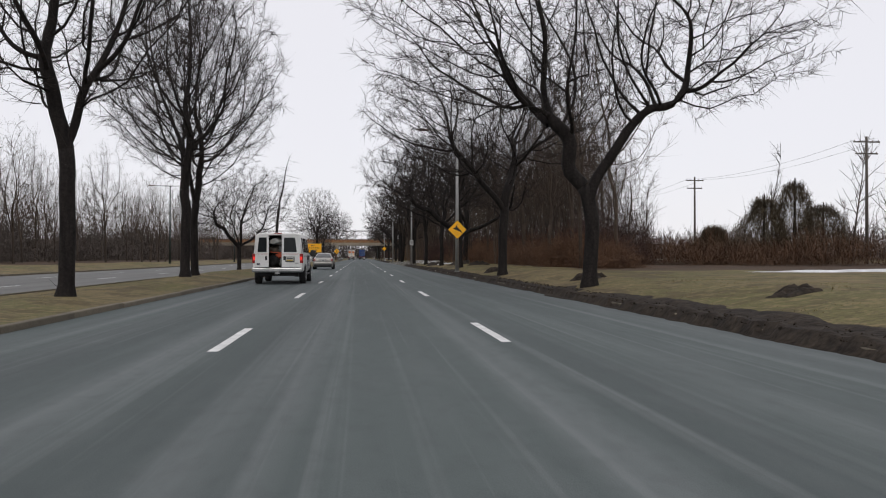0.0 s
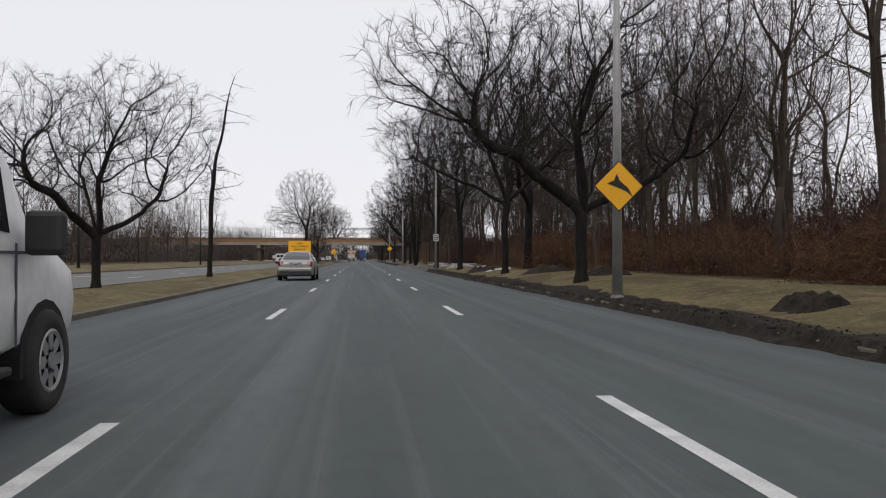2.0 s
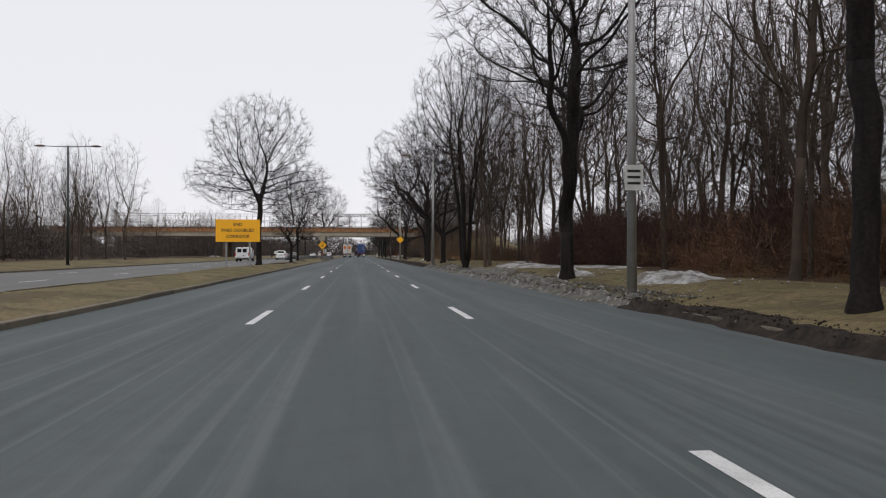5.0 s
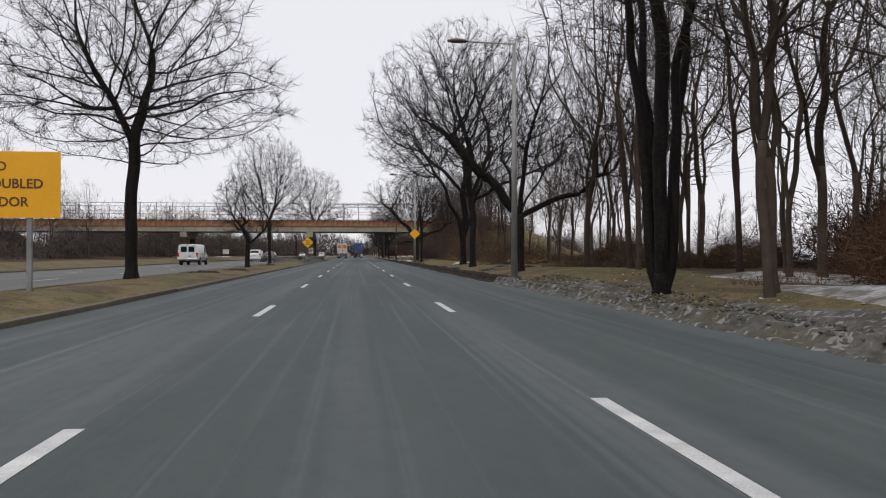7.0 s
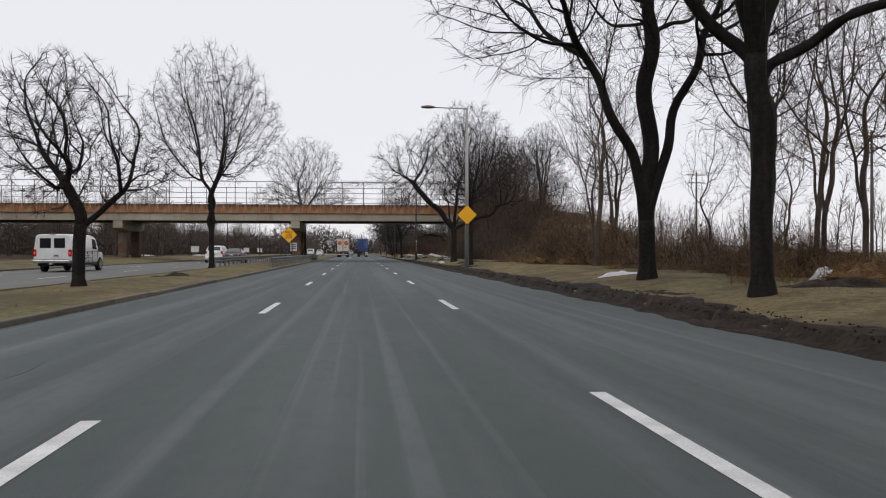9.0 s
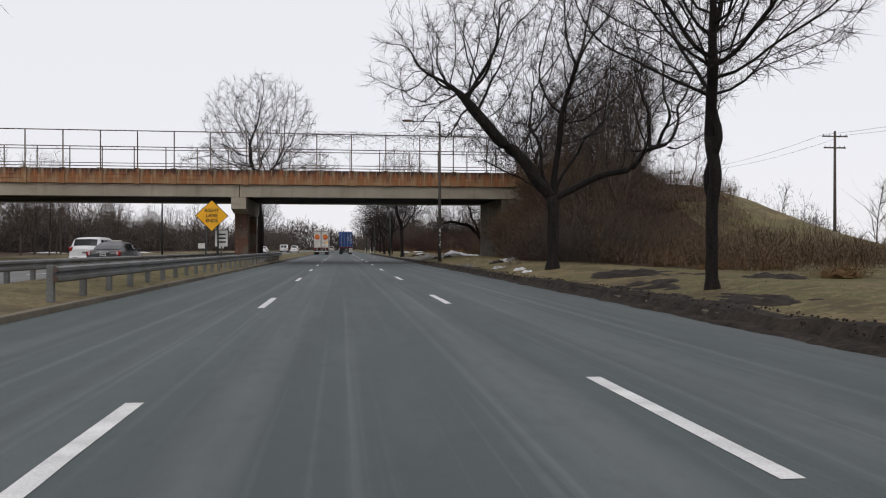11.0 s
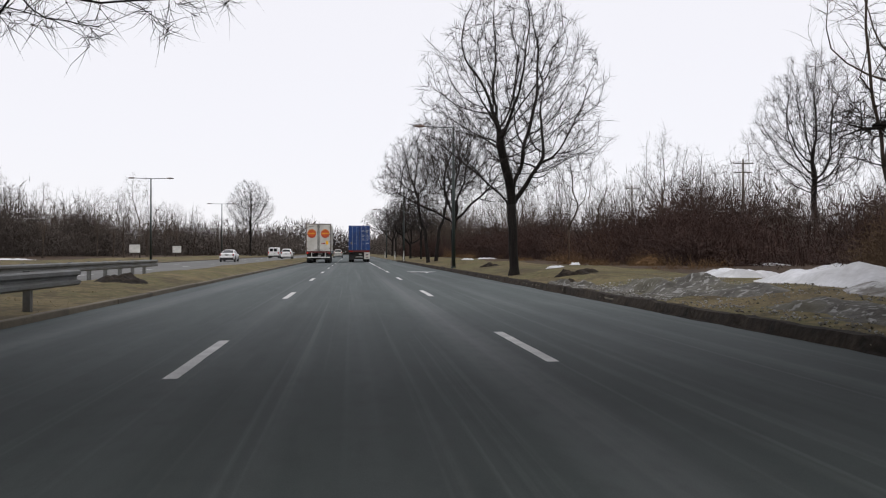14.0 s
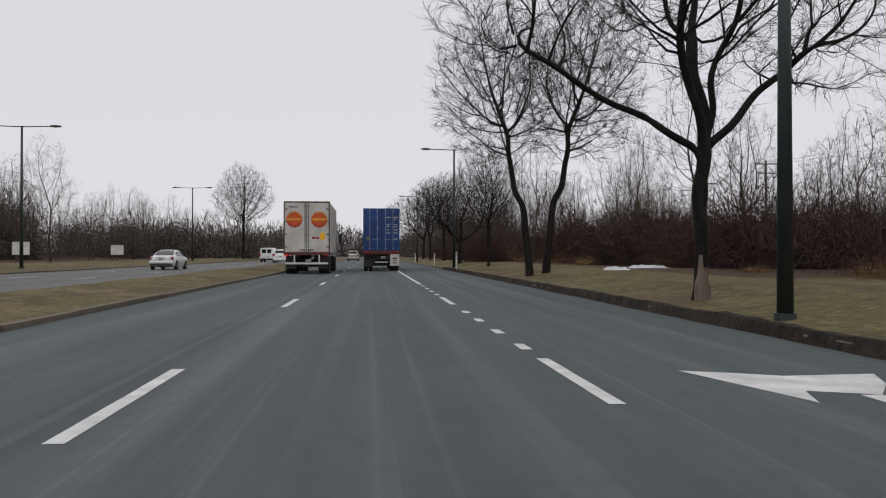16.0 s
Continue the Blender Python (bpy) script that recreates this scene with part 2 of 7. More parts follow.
M = {
    "asphalt": asphalt_material(),
    "pale_road": mat("pale_worn_carriageway", (0.155, 0.155, 0.148), (0.11, 0.11, 0.106), scale=0.7, bump=0.2, fine=60, grain=0.18, stretch=(1.5, 0.06, 1), spec=0.3),
    "line": mat("worn_white_paint", (0.72, 0.72, 0.70), (0.5, 0.5, 0.49), scale=2.5, rough=0.7, fine=60, grain=0.15, sharp=0.05),
    "crack": mat("dark_crack", (0.022, 0.023, 0.023), rough=0.95),
    "kerb": mat("kerb_concrete", (0.17, 0.145, 0.105), (0.1, 0.085, 0.06), scale=1.6, bump=0.4, fine=30, grain=0.2, vary=0.25),
    "grass": layered(mat("dry_winter_grass", (0.19, 0.148, 0.078), (0.135, 0.112, 0.056), scale=0.35, bump=0.5, fine=26, grain=0.3, spec=0.1),
                     (((0.22, 0.22, 1), 0.44, 0.58, 0.8, (0.108, 0.104, 0.044)), ((1.1, 0.8, 1), 0.5, 0.6, 0.65, (0.08, 0.062, 0.037)), ((4.0, 4.0, 1), 0.5, 0.62, 0.5, (0.235, 0.18, 0.095)),
                      ((0.5, 0.2, 1), 0.54, 0.62, 0.6, (0.075, 0.058, 0.037)), ((9.0, 9.0, 1), 0.5, 0.6, 0.5, (0.07, 0.06, 0.034)))),
    "floor": mat("woodland_leaf_litter", (0.085, 0.055, 0.035), (0.05, 0.036, 0.026), scale=0.5, bump=0.7, fine=12, grain=0.4, spec=0.1),
    "blade": mat("dry_grass_blades", (0.24, 0.195, 0.1), (0.16, 0.14, 0.065), scale=0.5, fine=6, grain=0.3, spec=0.1),
    "soil": mat("dark_leaf_litter_soil", (0.042, 0.033, 0.025), (0.016, 0.013, 0.011), scale=3.2, bump=1.0, fine=11, grain=0.45, spec=0.1),
    "rubble": layered(mat("grey_gritty_snow_rubble", (0.125, 0.118, 0.102), (0.06, 0.055, 0.045), scale=1.2, bump=0.8, fine=12, grain=0.4),
                      (((2.0, 2.0, 2.0), 0.48, 0.58, 0.75, (0.04, 0.036, 0.026)), ((0.7, 0.7, 0.7), 0.52, 0.6, 0.5, (0.09, 0.082, 0.046)), ((6.0, 6.0, 6.0), 0.57, 0.62, 0.6, (0.36, 0.36, 0.35)))),
    "snow": mat("old_snow", (0.74, 0.75, 0.78), (0.42, 0.42, 0.42), scale=0.9, rough=0.7, bump=0.3, fine=9, grain=0.1),
    "dirty_snow": layered(mat("dirty_melting_snow", (0.46, 0.46, 0.46), (0.22, 0.21, 0.19), scale=0.8, rough=0.8, bump=0.6, fine=7, grain=0.35, sharp=0.05),
                          (((1.6, 1.6, 1.6), 0.5, 0.58, 0.75, (0.1, 0.085, 0.062)), ((5.0, 5.0, 5.0), 0.54, 0.6, 0.6, (0.08, 0.068, 0.05)))),
    "bark": mat("dark_bark", (0.024, 0.02, 0.018), (0.011, 0.0095, 0.009), scale=2.5, bump=1.0, fine=16, grain=0.35, stretch=(3, 3, 0.5), spec=0.15),
    "twig": mat("bare_twigs", (0.05, 0.041, 0.036), (0.03, 0.025, 0.023), scale=0.6, fine=8, grain=0.2, spec=0.1),
    "wood_twig": mat("dark_woodland_twigs", (0.088, 0.068, 0.053), (0.045, 0.035, 0.029), scale=0.3, fine=4, grain=0.25, spec=0.1, vary=0.3),
    "grey_twig": mat("greyish_bare_twigs", (0.105, 0.087, 0.075), (0.058, 0.048, 0.043), scale=0.3, fine=4, grain=0.2, spec=0.1, vary=0.25),
    "brush": mat("reddish_brown_brush", (0.15, 0.083, 0.048), (0.075, 0.047, 0.034), scale=0.5, fine=5, grain=0.3, spec=0.1, vary=0.3),
    "dark_brush": mat("dark_russet_brush", (0.074, 0.044, 0.036), (0.04, 0.028, 0.025), scale=0.3, fine=5, grain=0.3, spec=0.1),
    "bank": mat("tan_brown_bank_brush", (0.132, 0.09, 0.056), (0.07, 0.049, 0.034), scale=0.4, fine=5, grain=0.3, spec=0.1),
    "vine": mat("olive_brown_vines", (0.125, 0.098, 0.066), (0.065, 0.053, 0.038), scale=0.6, fine=5, grain=0.3, spec=0.1),
    "straw": mat("tan_dead_reeds", (0.19, 0.115, 0.055), (0.11, 0.068, 0.038), scale=0.6, fine=5, grain=0.3, spec=0.1),
    "concrete": layered(mat("weathered_bridge_concrete", (0.36, 0.32, 0.25), (0.26, 0.226, 0.172), scale=0.5, bump=0.3, fine=18, grain=0.14, stretch=(1, 1, 0.6)),
                        (((2.6, 2.6, 0.3), 0.54, 0.72, 0.4, (0.14, 0.12, 0.09)), ((0.5, 0.5, 2.0), 0.55, 0.75, 0.35, (0.16, 0.13, 0.095)), ((1.2, 1.2, 0.8), 0.62, 0.72, 0.35, (0.33, 0.3, 0.25)))),
    # dirt and stains over a base that is also darkened for the abutment's shade
    "abutment": layered(mat("dirty_shaded_abutment_concrete", (0.15, 0.128, 0.1), (0.085, 0.072, 0.056), scale=0.6, bump=0.4, fine=14, grain=0.2, stretch=(1, 1, 0.7)),
                        (((0.7, 0.7, 0.9), 0.56, 0.6, 0.7, (0.2, 0.175, 0.13)), ((2.2, 2.2, 0.25), 0.5, 0.7, 0.7, (0.05, 0.042, 0.033)), ((1.1, 1.1, 1.4), 0.62, 0.66, 0.6, (0.24, 0.22, 0.17)))),
    "pale_concrete": rust_material("rust_streaked_pilaster_concrete", 0.03),
    "rust_concrete": rust_material("rust_stained_parapet_concrete", 0.09),
    "column": layered(mat("stained_pier_concrete", (0.15, 0.118, 0.085), (0.1, 0.075, 0.055), scale=0.5, bump=0.4, fine=12, grain=0.2, stretch=(1, 1, 0.5)),
                      (((0.4, 0.4, 0.7), 0.46, 0.56, 0.85, (0.11, 0.045, 0.028)), ((2.5, 2.5, 0.4), 0.52, 0.7, 0.6, (0.045, 0.036, 0.03)), ((4.0, 4.0, 3.0), 0.64, 0.7, 0.5, (0.26, 0.23, 0.19)))),
    # near-black: the shade under the bridge is put into this colour
    "girder": mat("shade_dark_bridge_underside", (0.035, 0.033, 0.032), (0.06, 0.05, 0.042), scale=0.6, rough=0.6, fine=10, grain=0.2),
    "galv": mat("galvanised_steel", (0.32, 0.33, 0.34), (0.2, 0.2, 0.2), scale=2, rough=0.5, metal=0.6, fine=30, grain=0.12),
    "old_galv": mat("dull_galvanised_rail", (0.2, 0.21, 0.21), (0.13, 0.125, 0.115), scale=1.2, rough=0.6, metal=0.4, fine=20, grain=0.15),
    "rail_grey": mat("grey_fence_steel", (0.1, 0.095, 0.09), (0.14, 0.08, 0.05), scale=1.5, rough=0.6, metal=0.3, fine=20),
    "pole": mat("aluminium_lamp_pole", (0.36, 0.36, 0.35), (0.27, 0.26, 0.25), scale=1.5, rough=0.5, metal=0.4, fine=20),
    "brown_pole": mat("weathered_brown_lamp_pole", (0.075, 0.062, 0.052), (0.05, 0.044, 0.04), scale=1.4, rough=0.7, metal=0.1, fine=20, grain=0.2),
    "dark_pole": mat("dark_green_lamp_pole", (0.022, 0.034, 0.033), (0.04, 0.05, 0.047), scale=1.2, rough=0.5, metal=0.2, fine=20),
    "wood_pole": mat("weathered_timber_pole", (0.1, 0.085, 0.07), (0.06, 0.05, 0.042), scale=1.5, fine=14, stretch=(3, 3, 0.4)),
    "sign_yellow": mat("yellow_sign_sheeting", (0.95, 0.47, 0.006), (0.84, 0.41, 0.006), scale=1.2, rough=0.45, fine=20, grain=0.05),
    "sign_orange": mat("amber_sign_sheeting", (0.97, 0.47, 0.004), (0.9, 0.43, 0.004), scale=1, rough=0.45, fine=20, grain=0.04),
    "sign_black": mat("black_sign_ink", (0.012, 0.012, 0.012), rough=0.5),
    "sign_brown": mat("faded_brown_sign_ink", (0.13, 0.06, 0.01), (0.09, 0.042, 0.008), rough=0.5),
    "sign_white": mat("white_sign_sheeting", (0.66, 0.66, 0.64), (0.5, 0.5, 0.48), scale=3, rough=0.5),
    "black_wire": mat("black_wire", (0.02, 0.02, 0.02), rough=0.7),
    "stump": mat("split_pale_wood", (0.2, 0.16, 0.12), (0.11, 0.085, 0.065), scale=2, fine=14, grain=0.3, stretch=(4, 4, 0.5)),
}


# ---------------------------------------------------------------- building blocks
def mesh_of(name, verts, faces, smooth=False):
    me = bpy.data.meshes.new(name)
    me.from_pydata(verts, [], faces)
    if smooth:
        me.polygons.foreach_set("use_smooth", [True] * len(me.polygons))
    me.update()
    return me


def part(name, bm, material, parent=None, label="", smooth=False):
    """Links a bmesh or a mesh as one object under a thing or a part."""
    if isinstance(bm, bmesh.types.BMesh):
        me = bpy.data.meshes.new(name)
        bmesh.ops.recalc_face_normals(bm, faces=bm.faces)
        bm.to_mesh(me)
        bm.free()
        if smooth:
            me.polygons.foreach_set("use_smooth", [True] * len(me.polygons))
    else:
        me = bm
    if not me.materials:
        me.materials.append(M[material])
    ob = new(name, me)
    if parent:
        ob.parent = parent
    if label:
        tagged(ob, label)
    return ob


def box(bm, x0, x1, y0, y1, z0, z1, bevel=0.0):
    x0, x1, y0, y1, z0, z1 = min(x0, x1), max(x0, x1), min(y0, y1), max(y0, y1), min(z0, z1), max(z0, z1)
    g = bmesh.ops.create_cube(bm, size=1.0)
    for v in g["verts"]:
        v.co = Vector((x0 + (v.co.x + 0.5) * (x1 - x0), y0 + (v.co.y + 0.5) * (y1 - y0), z0 + (v.co.z + 0.5) * (z1 - z0)))
    if bevel:
        es = list({e for v in g["verts"] for e in v.link_edges})
        bmesh.ops.bevel(bm, geom=es, offset=bevel, segments=2, affect="EDGES", profile=0.5)
    return g["verts"]


def boxed(*dims, bevel=0.0):
    bm = bmesh.new()
    box(bm, *dims, bevel=bevel)
    return bm


def rod(bm, a, b, r0, r1=None, n=10):
    r1 = r0 if r1 is None else r1
    a, b = Vector(a), Vector(b)
    g = bmesh.ops.create_cone(bm, cap_ends=True, segments=n, radius1=r0, radius2=r1, depth=(b - a).length)
    m = Matrix.Translation((a + b) / 2) @ (b - a).to_track_quat("Z", "Y").to_matrix().to_4x4()
    bmesh.ops.transform(bm, matrix=m, verts=g["verts"])
    return g["verts"]


def rodded(a, b, r0, r1=None, n=10):
    bm = bmesh.new()
    rod(bm, a, b, r0, r1, n)
    return bm


def plate(outline, y0, y1, bevel=0.0):
    """A flat outline in x and z, given thickness along y."""
    bm = bmesh.new()
    f = bm.faces.new([bm.verts.new((x, y0, z)) for x, z in outline])
    g = bmesh.ops.extrude_face_region(bm, geom=[f])
    for v in g["geom"]:
        if isinstance(v, bmesh.types.BMVert):
            v.co.y = y1
    if bevel:
        bmesh.ops.bevel(bm, geom=list(bm.edges), offset=bevel, segments=2, affect="EDGES")
    return bm


def text_mesh(words, size, thick=0.004):
    """Letters as a mesh facing -y, centred, in the built-in font."""
    cu = bpy.data.curves.new("words", "FONT")
    cu.body, cu.size, cu.extrude, cu.align_x, cu.align_y = words, size, thick / 2, "CENTER", "CENTER"
    cu.resolution_u, cu.offset = 3, size * 0.022
    ob = bpy.data.objects.new("words", cu)
    scene.collection.objects.link(ob)
    me = bpy.data.meshes.new_from_object(ob.evaluated_get(bpy.context.evaluated_depsgraph_get()))
    bpy.data.objects.remove(ob)
    me.transform(Matrix.Rotation(radians(90), 4, "X"))
    me.materials.clear()
    return me


def empty(name, x=0, y=0, z=0, turn=0):
    ob = new(name)
    ob.matrix_world = pose(x, y, z, 0, 0, turn)
    ob.empty_display_size = 0.2
    return ob


def smooth01(v):
    v = min(1.0, max(0.0, v))
    return v * v * (3 - 2 * v)


# ---------------------------------------------------------------- the ground, one sheet
KERB_R, KERB_L, MED_L, FAR_L = 5.55, -5.1, -9.6, -20.2
BR0, BR1 = 246.5, 255.6


def height(x, y):
    """The lie of the land."""
    lump = noise.noise((x * 0.35, y * 0.35, 0.0)) * 0.06 + noise.noise((x * 0.07, y * 0.07, 4.0)) * 0.16
    if x >= KERB_R:
        d = x - KERB_R
        z = 0.07 + 0.38 * smooth01(d / 3.6) + lump * smooth01(d / 1.5)
        z += 0.5 * smooth01((x - 40) / 120)
        away = max(0.0, BR0 + 1 - y, y - BR1 + 1)
        bank = smooth01(1 - away / (22 if y < BR0 else 10)) * smooth01((x - 11.6) / 3.0 + (0.35 if away == 0 else 0))
        top = z + (5.9 - z) * (1 - smooth01((x - 25) / 14))
        if x > 12.3:
            z += bank * (top - z)
        return z
    if MED_L <= x <= KERB_L:
        d = min(KERB_L - x, x - MED_L)
        return 0.07 + 0.17 * smooth01(d / 2.0) + lump * smooth01(d / 1.0)
    if x < FAR_L:
        d = FAR_L - x
        z = 0.10 + 0.30 * smooth01(d / 5) + lump * smooth01(d / 2) + 1.0 * smooth01((d - 8) / 60)
        away = max(0.0, BR0 - y, y - BR1)
        return z + smooth01(1 - away / 14) * smooth01((d - 30) / 8) * 5.0
    return -0.30


def ground_sheet():
    xs = [-3000, -1200, -500, -250, -160, -110, -80, -66, -56, -50, -46, -42, -38, -34, -30, -27, -25, -23.5, -22, -21, -20.45, FAR_L - 0.12, FAR_L + 0.1,
          -15, MED_L - 0.1, MED_L + 0.12, -9.2, -8.6, -8, -7.4, -6.8, -6.2, -5.7, -5.3, KERB_L - 0.12, KERB_L + 0.1, -2, 2, KERB_R - 0.1, KERB_R + 0.12, 5.7, 6.1, 6.6,
          7.1, 7.7, 8.3, 9, 9.7, 10.5, 11.35, 12.2, 12.6, 13.2, 14, 15, 16.2, 17.6, 19, 21, 23, 25.5, 28, 32, 36, 41, 48, 56, 68, 85, 110, 160, 250, 500, 1200, 3000]
    ys = [-600, -200, -80, -40] + [-20 + 1.6 * i for i in range(345)] + [550, 580, 640, 760, 1000, 1600, 3000]
    verts = [(x, y, height(x, y)) for y in ys for x in xs]
    k = len(xs)
    faces = [(j * k + i, j * k + i + 1, (j + 1) * k + i + 1, (j + 1) * k + i) for j in range(len(ys) - 1) for i in range(k - 1)]
    me = mesh_of("ground", verts, faces, True)
    me.materials.append(M["grass"]), me.materials.append(M["floor"])
    for f in me.polygons:
        x, y = f.center.x, f.center.y
        edge = 11.4 + 1.6 * noise.noise((0.0, y * 0.12, 0.0))
        if (edge < x < 60 and (y > 36 or x > 26) and not (130 < y < 240 and x > 21) and not (205 < y < 252 and x > 0.46 * (y - 199) + 6)) or x < -31 + 3 * noise.noise((5.0, y * 0.08, 0.0)):
            f.material_index = 1
    ob = part("ground", me, "grass")
    return tagged(ob, "dry tan winter grass on gently rising verges", "ground", kind="structure")


ground_sheet()


def road_slab(name, x0, x1, label, material="asphalt"):
    ys = [-120, -20] + [i * 8.0 for i in range(0, 70)] + [700, 1200, 3000]
    xs = [x0 + (x1 - x0) * i / 8 for i in range(9)]
    verts = [(x, y, 0.0) for y in ys for x in xs]
    k = len(xs)
    faces = [(j * k + i, j * k + i + 1, (j + 1) * k + i + 1, (j + 1) * k + i) for j in range(len(ys) - 1) for i in range(k - 1)]
    n0 = len(verts)
    verts += [(x0, -120, -0.28), (x1, -120, -0.28), (x1, 3000, -0.28), (x0, 3000, -0.28)]
    faces.append((n0, n0 + 3, n0 + 2, n0 + 1))
    ob = part(name, mesh_of(name, verts, faces), material)
    return tagged(ob, label, "road", kind="structure")


road_slab("road", KERB_L, KERB_R, "grey worn asphalt carriageway with pale salt streaks")
road_slab("road_far", FAR_L, MED_L, "pale grey worn carriageway beyond the grass median", "pale_road")

# painted lane lines, a 10 ft stroke every 40 ft
STEP = 12.19


def stroke(x, y0, y1, w=0.13):
    verts, faces = [], []
    n = max(1, int((y1 - y0) / 0.5))
    for i in range(n + 1):
        y = y0 + (y1 - y0) * i / n
        a = noise.noise((x, y * 3, 0)) * 0.006
        verts += [(-w / 2 + a, y - y0, 0.004), (w / 2 + a, y - y0, 0.004)]
    faces = [(2 * i, 2 * i + 1, 2 * i + 3, 2 * i + 2) for i in range(n)]
    ob = part("lane_stroke", mesh_of("lane_stroke", verts, faces), "line")
    ob.location = (x, y0, 0)
    return ob


markings = tagged(empty("lane_marking"), "worn white dashed lane lines on asphalt", "road marking", kind="structure")
for k in range(-2, 45):
    stroke(-1.70, 9.51 + STEP * k, 9.51 + STEP * k + 3.05).parent = markings
    if k < 23:
        stroke(1.89, 10.21 + STEP * k, 10.21 + STEP * k + 3.05).parent = markings
for y0, y1 in ((290.8, 293.4), (294.2, 294.8), (296.1, 296.7), (298.1, 298.7), (300.0, 300.6), (302.6, 305.7), (306.7, 307.3), (308.7, 309.3), (310.6, 311.2),
               (312.6, 313.2), (314.6, 380.0)):
    stroke(1.94, y0, y1).parent = markings
for k in range(0, 42):
    stroke(-13.1, 5.0 + STEP * k, 8.05 + STEP * k).parent = markings
    stroke(-16.7, 7.0 + STEP * k, 10.05 + STEP * k).parent = markings


def turn_arrow():
    """The bent right-turn arrow in the turning lane."""
    shaft = [(3.95, 289.6), (4.13, 289.6), (4.13, 291.0), (3.95, 291.0)]
    head = [(3.03, 292.4), (3.45, 290.72), (3.62, 291.22), (4.13, 291.0), (4.5, 291.5), (4.75, 292.05), (3.85, 292.0), (3.5, 292.2)]
    verts = [(x, y, 0.004) for x, y in shaft + head]
    ob = part("turn_arrow", mesh_of("turn_arrow", verts, [(0, 1, 2, 3), tuple(range(4, 4 + len(head)))]), "line")
    ob.parent = markings


turn_arrow()


# ---------------------------------------------------------------- bare trees
def tube(verts, faces, pts, radii, n):
    base = len(verts)
    for i, p in enumerate(pts):
        d = (pts[min(i + 1, len(pts) - 1)] - pts[max(i - 1, 0)])
        d.normalize()
        ref = Vector((1, 0, 0)) if abs(d.x) < 0.8 else Vector((0, 1, 0))
        u = d.cross(ref)
        u.normalize()
        w = d.cross(u)
        for k in range(n):
            a = 2 * math.pi * k / n
            verts.append(tuple(p + (u * math.cos(a) + w * math.sin(a)) * radii[i]))
    for i in range(len(pts) - 1):
        for k in range(n):
            faces.append((base + i * n + k, base + i * n + (k + 1) % n, base + (i + 1) * n + (k + 1) % n, base + (i + 1) * n + k))
    faces.append(tuple(base + (len(pts) - 1) * n + k for k in range(n)))


def limb_path(rng, p, d, length, steps, wobble, lift):
    pts, dirs = [p.copy()], []
    d = d.copy()
    for _ in range(steps):
        d = d + Vector((rng.gauss(0, wobble), rng.gauss(0, wobble), rng.gauss(0, wobble * 0.7) + lift))
        d.normalize()
        p = p + d * (length / steps)
        pts.append(p)
        dirs.append(d.copy())
    return pts, dirs


def side_dir(rng, d, angle, around):
    ref = Vector((0, 0, 1)) if abs(d.z) < 0.9 else Vector((1, 0, 0))
    u = d.cross(ref)
    u.normalize()
    w = d.cross(u)
    v = u * math.cos(around) + w * math.sin(around)
    return (d * math.cos(angle) + v * math.sin(angle)).normalized()


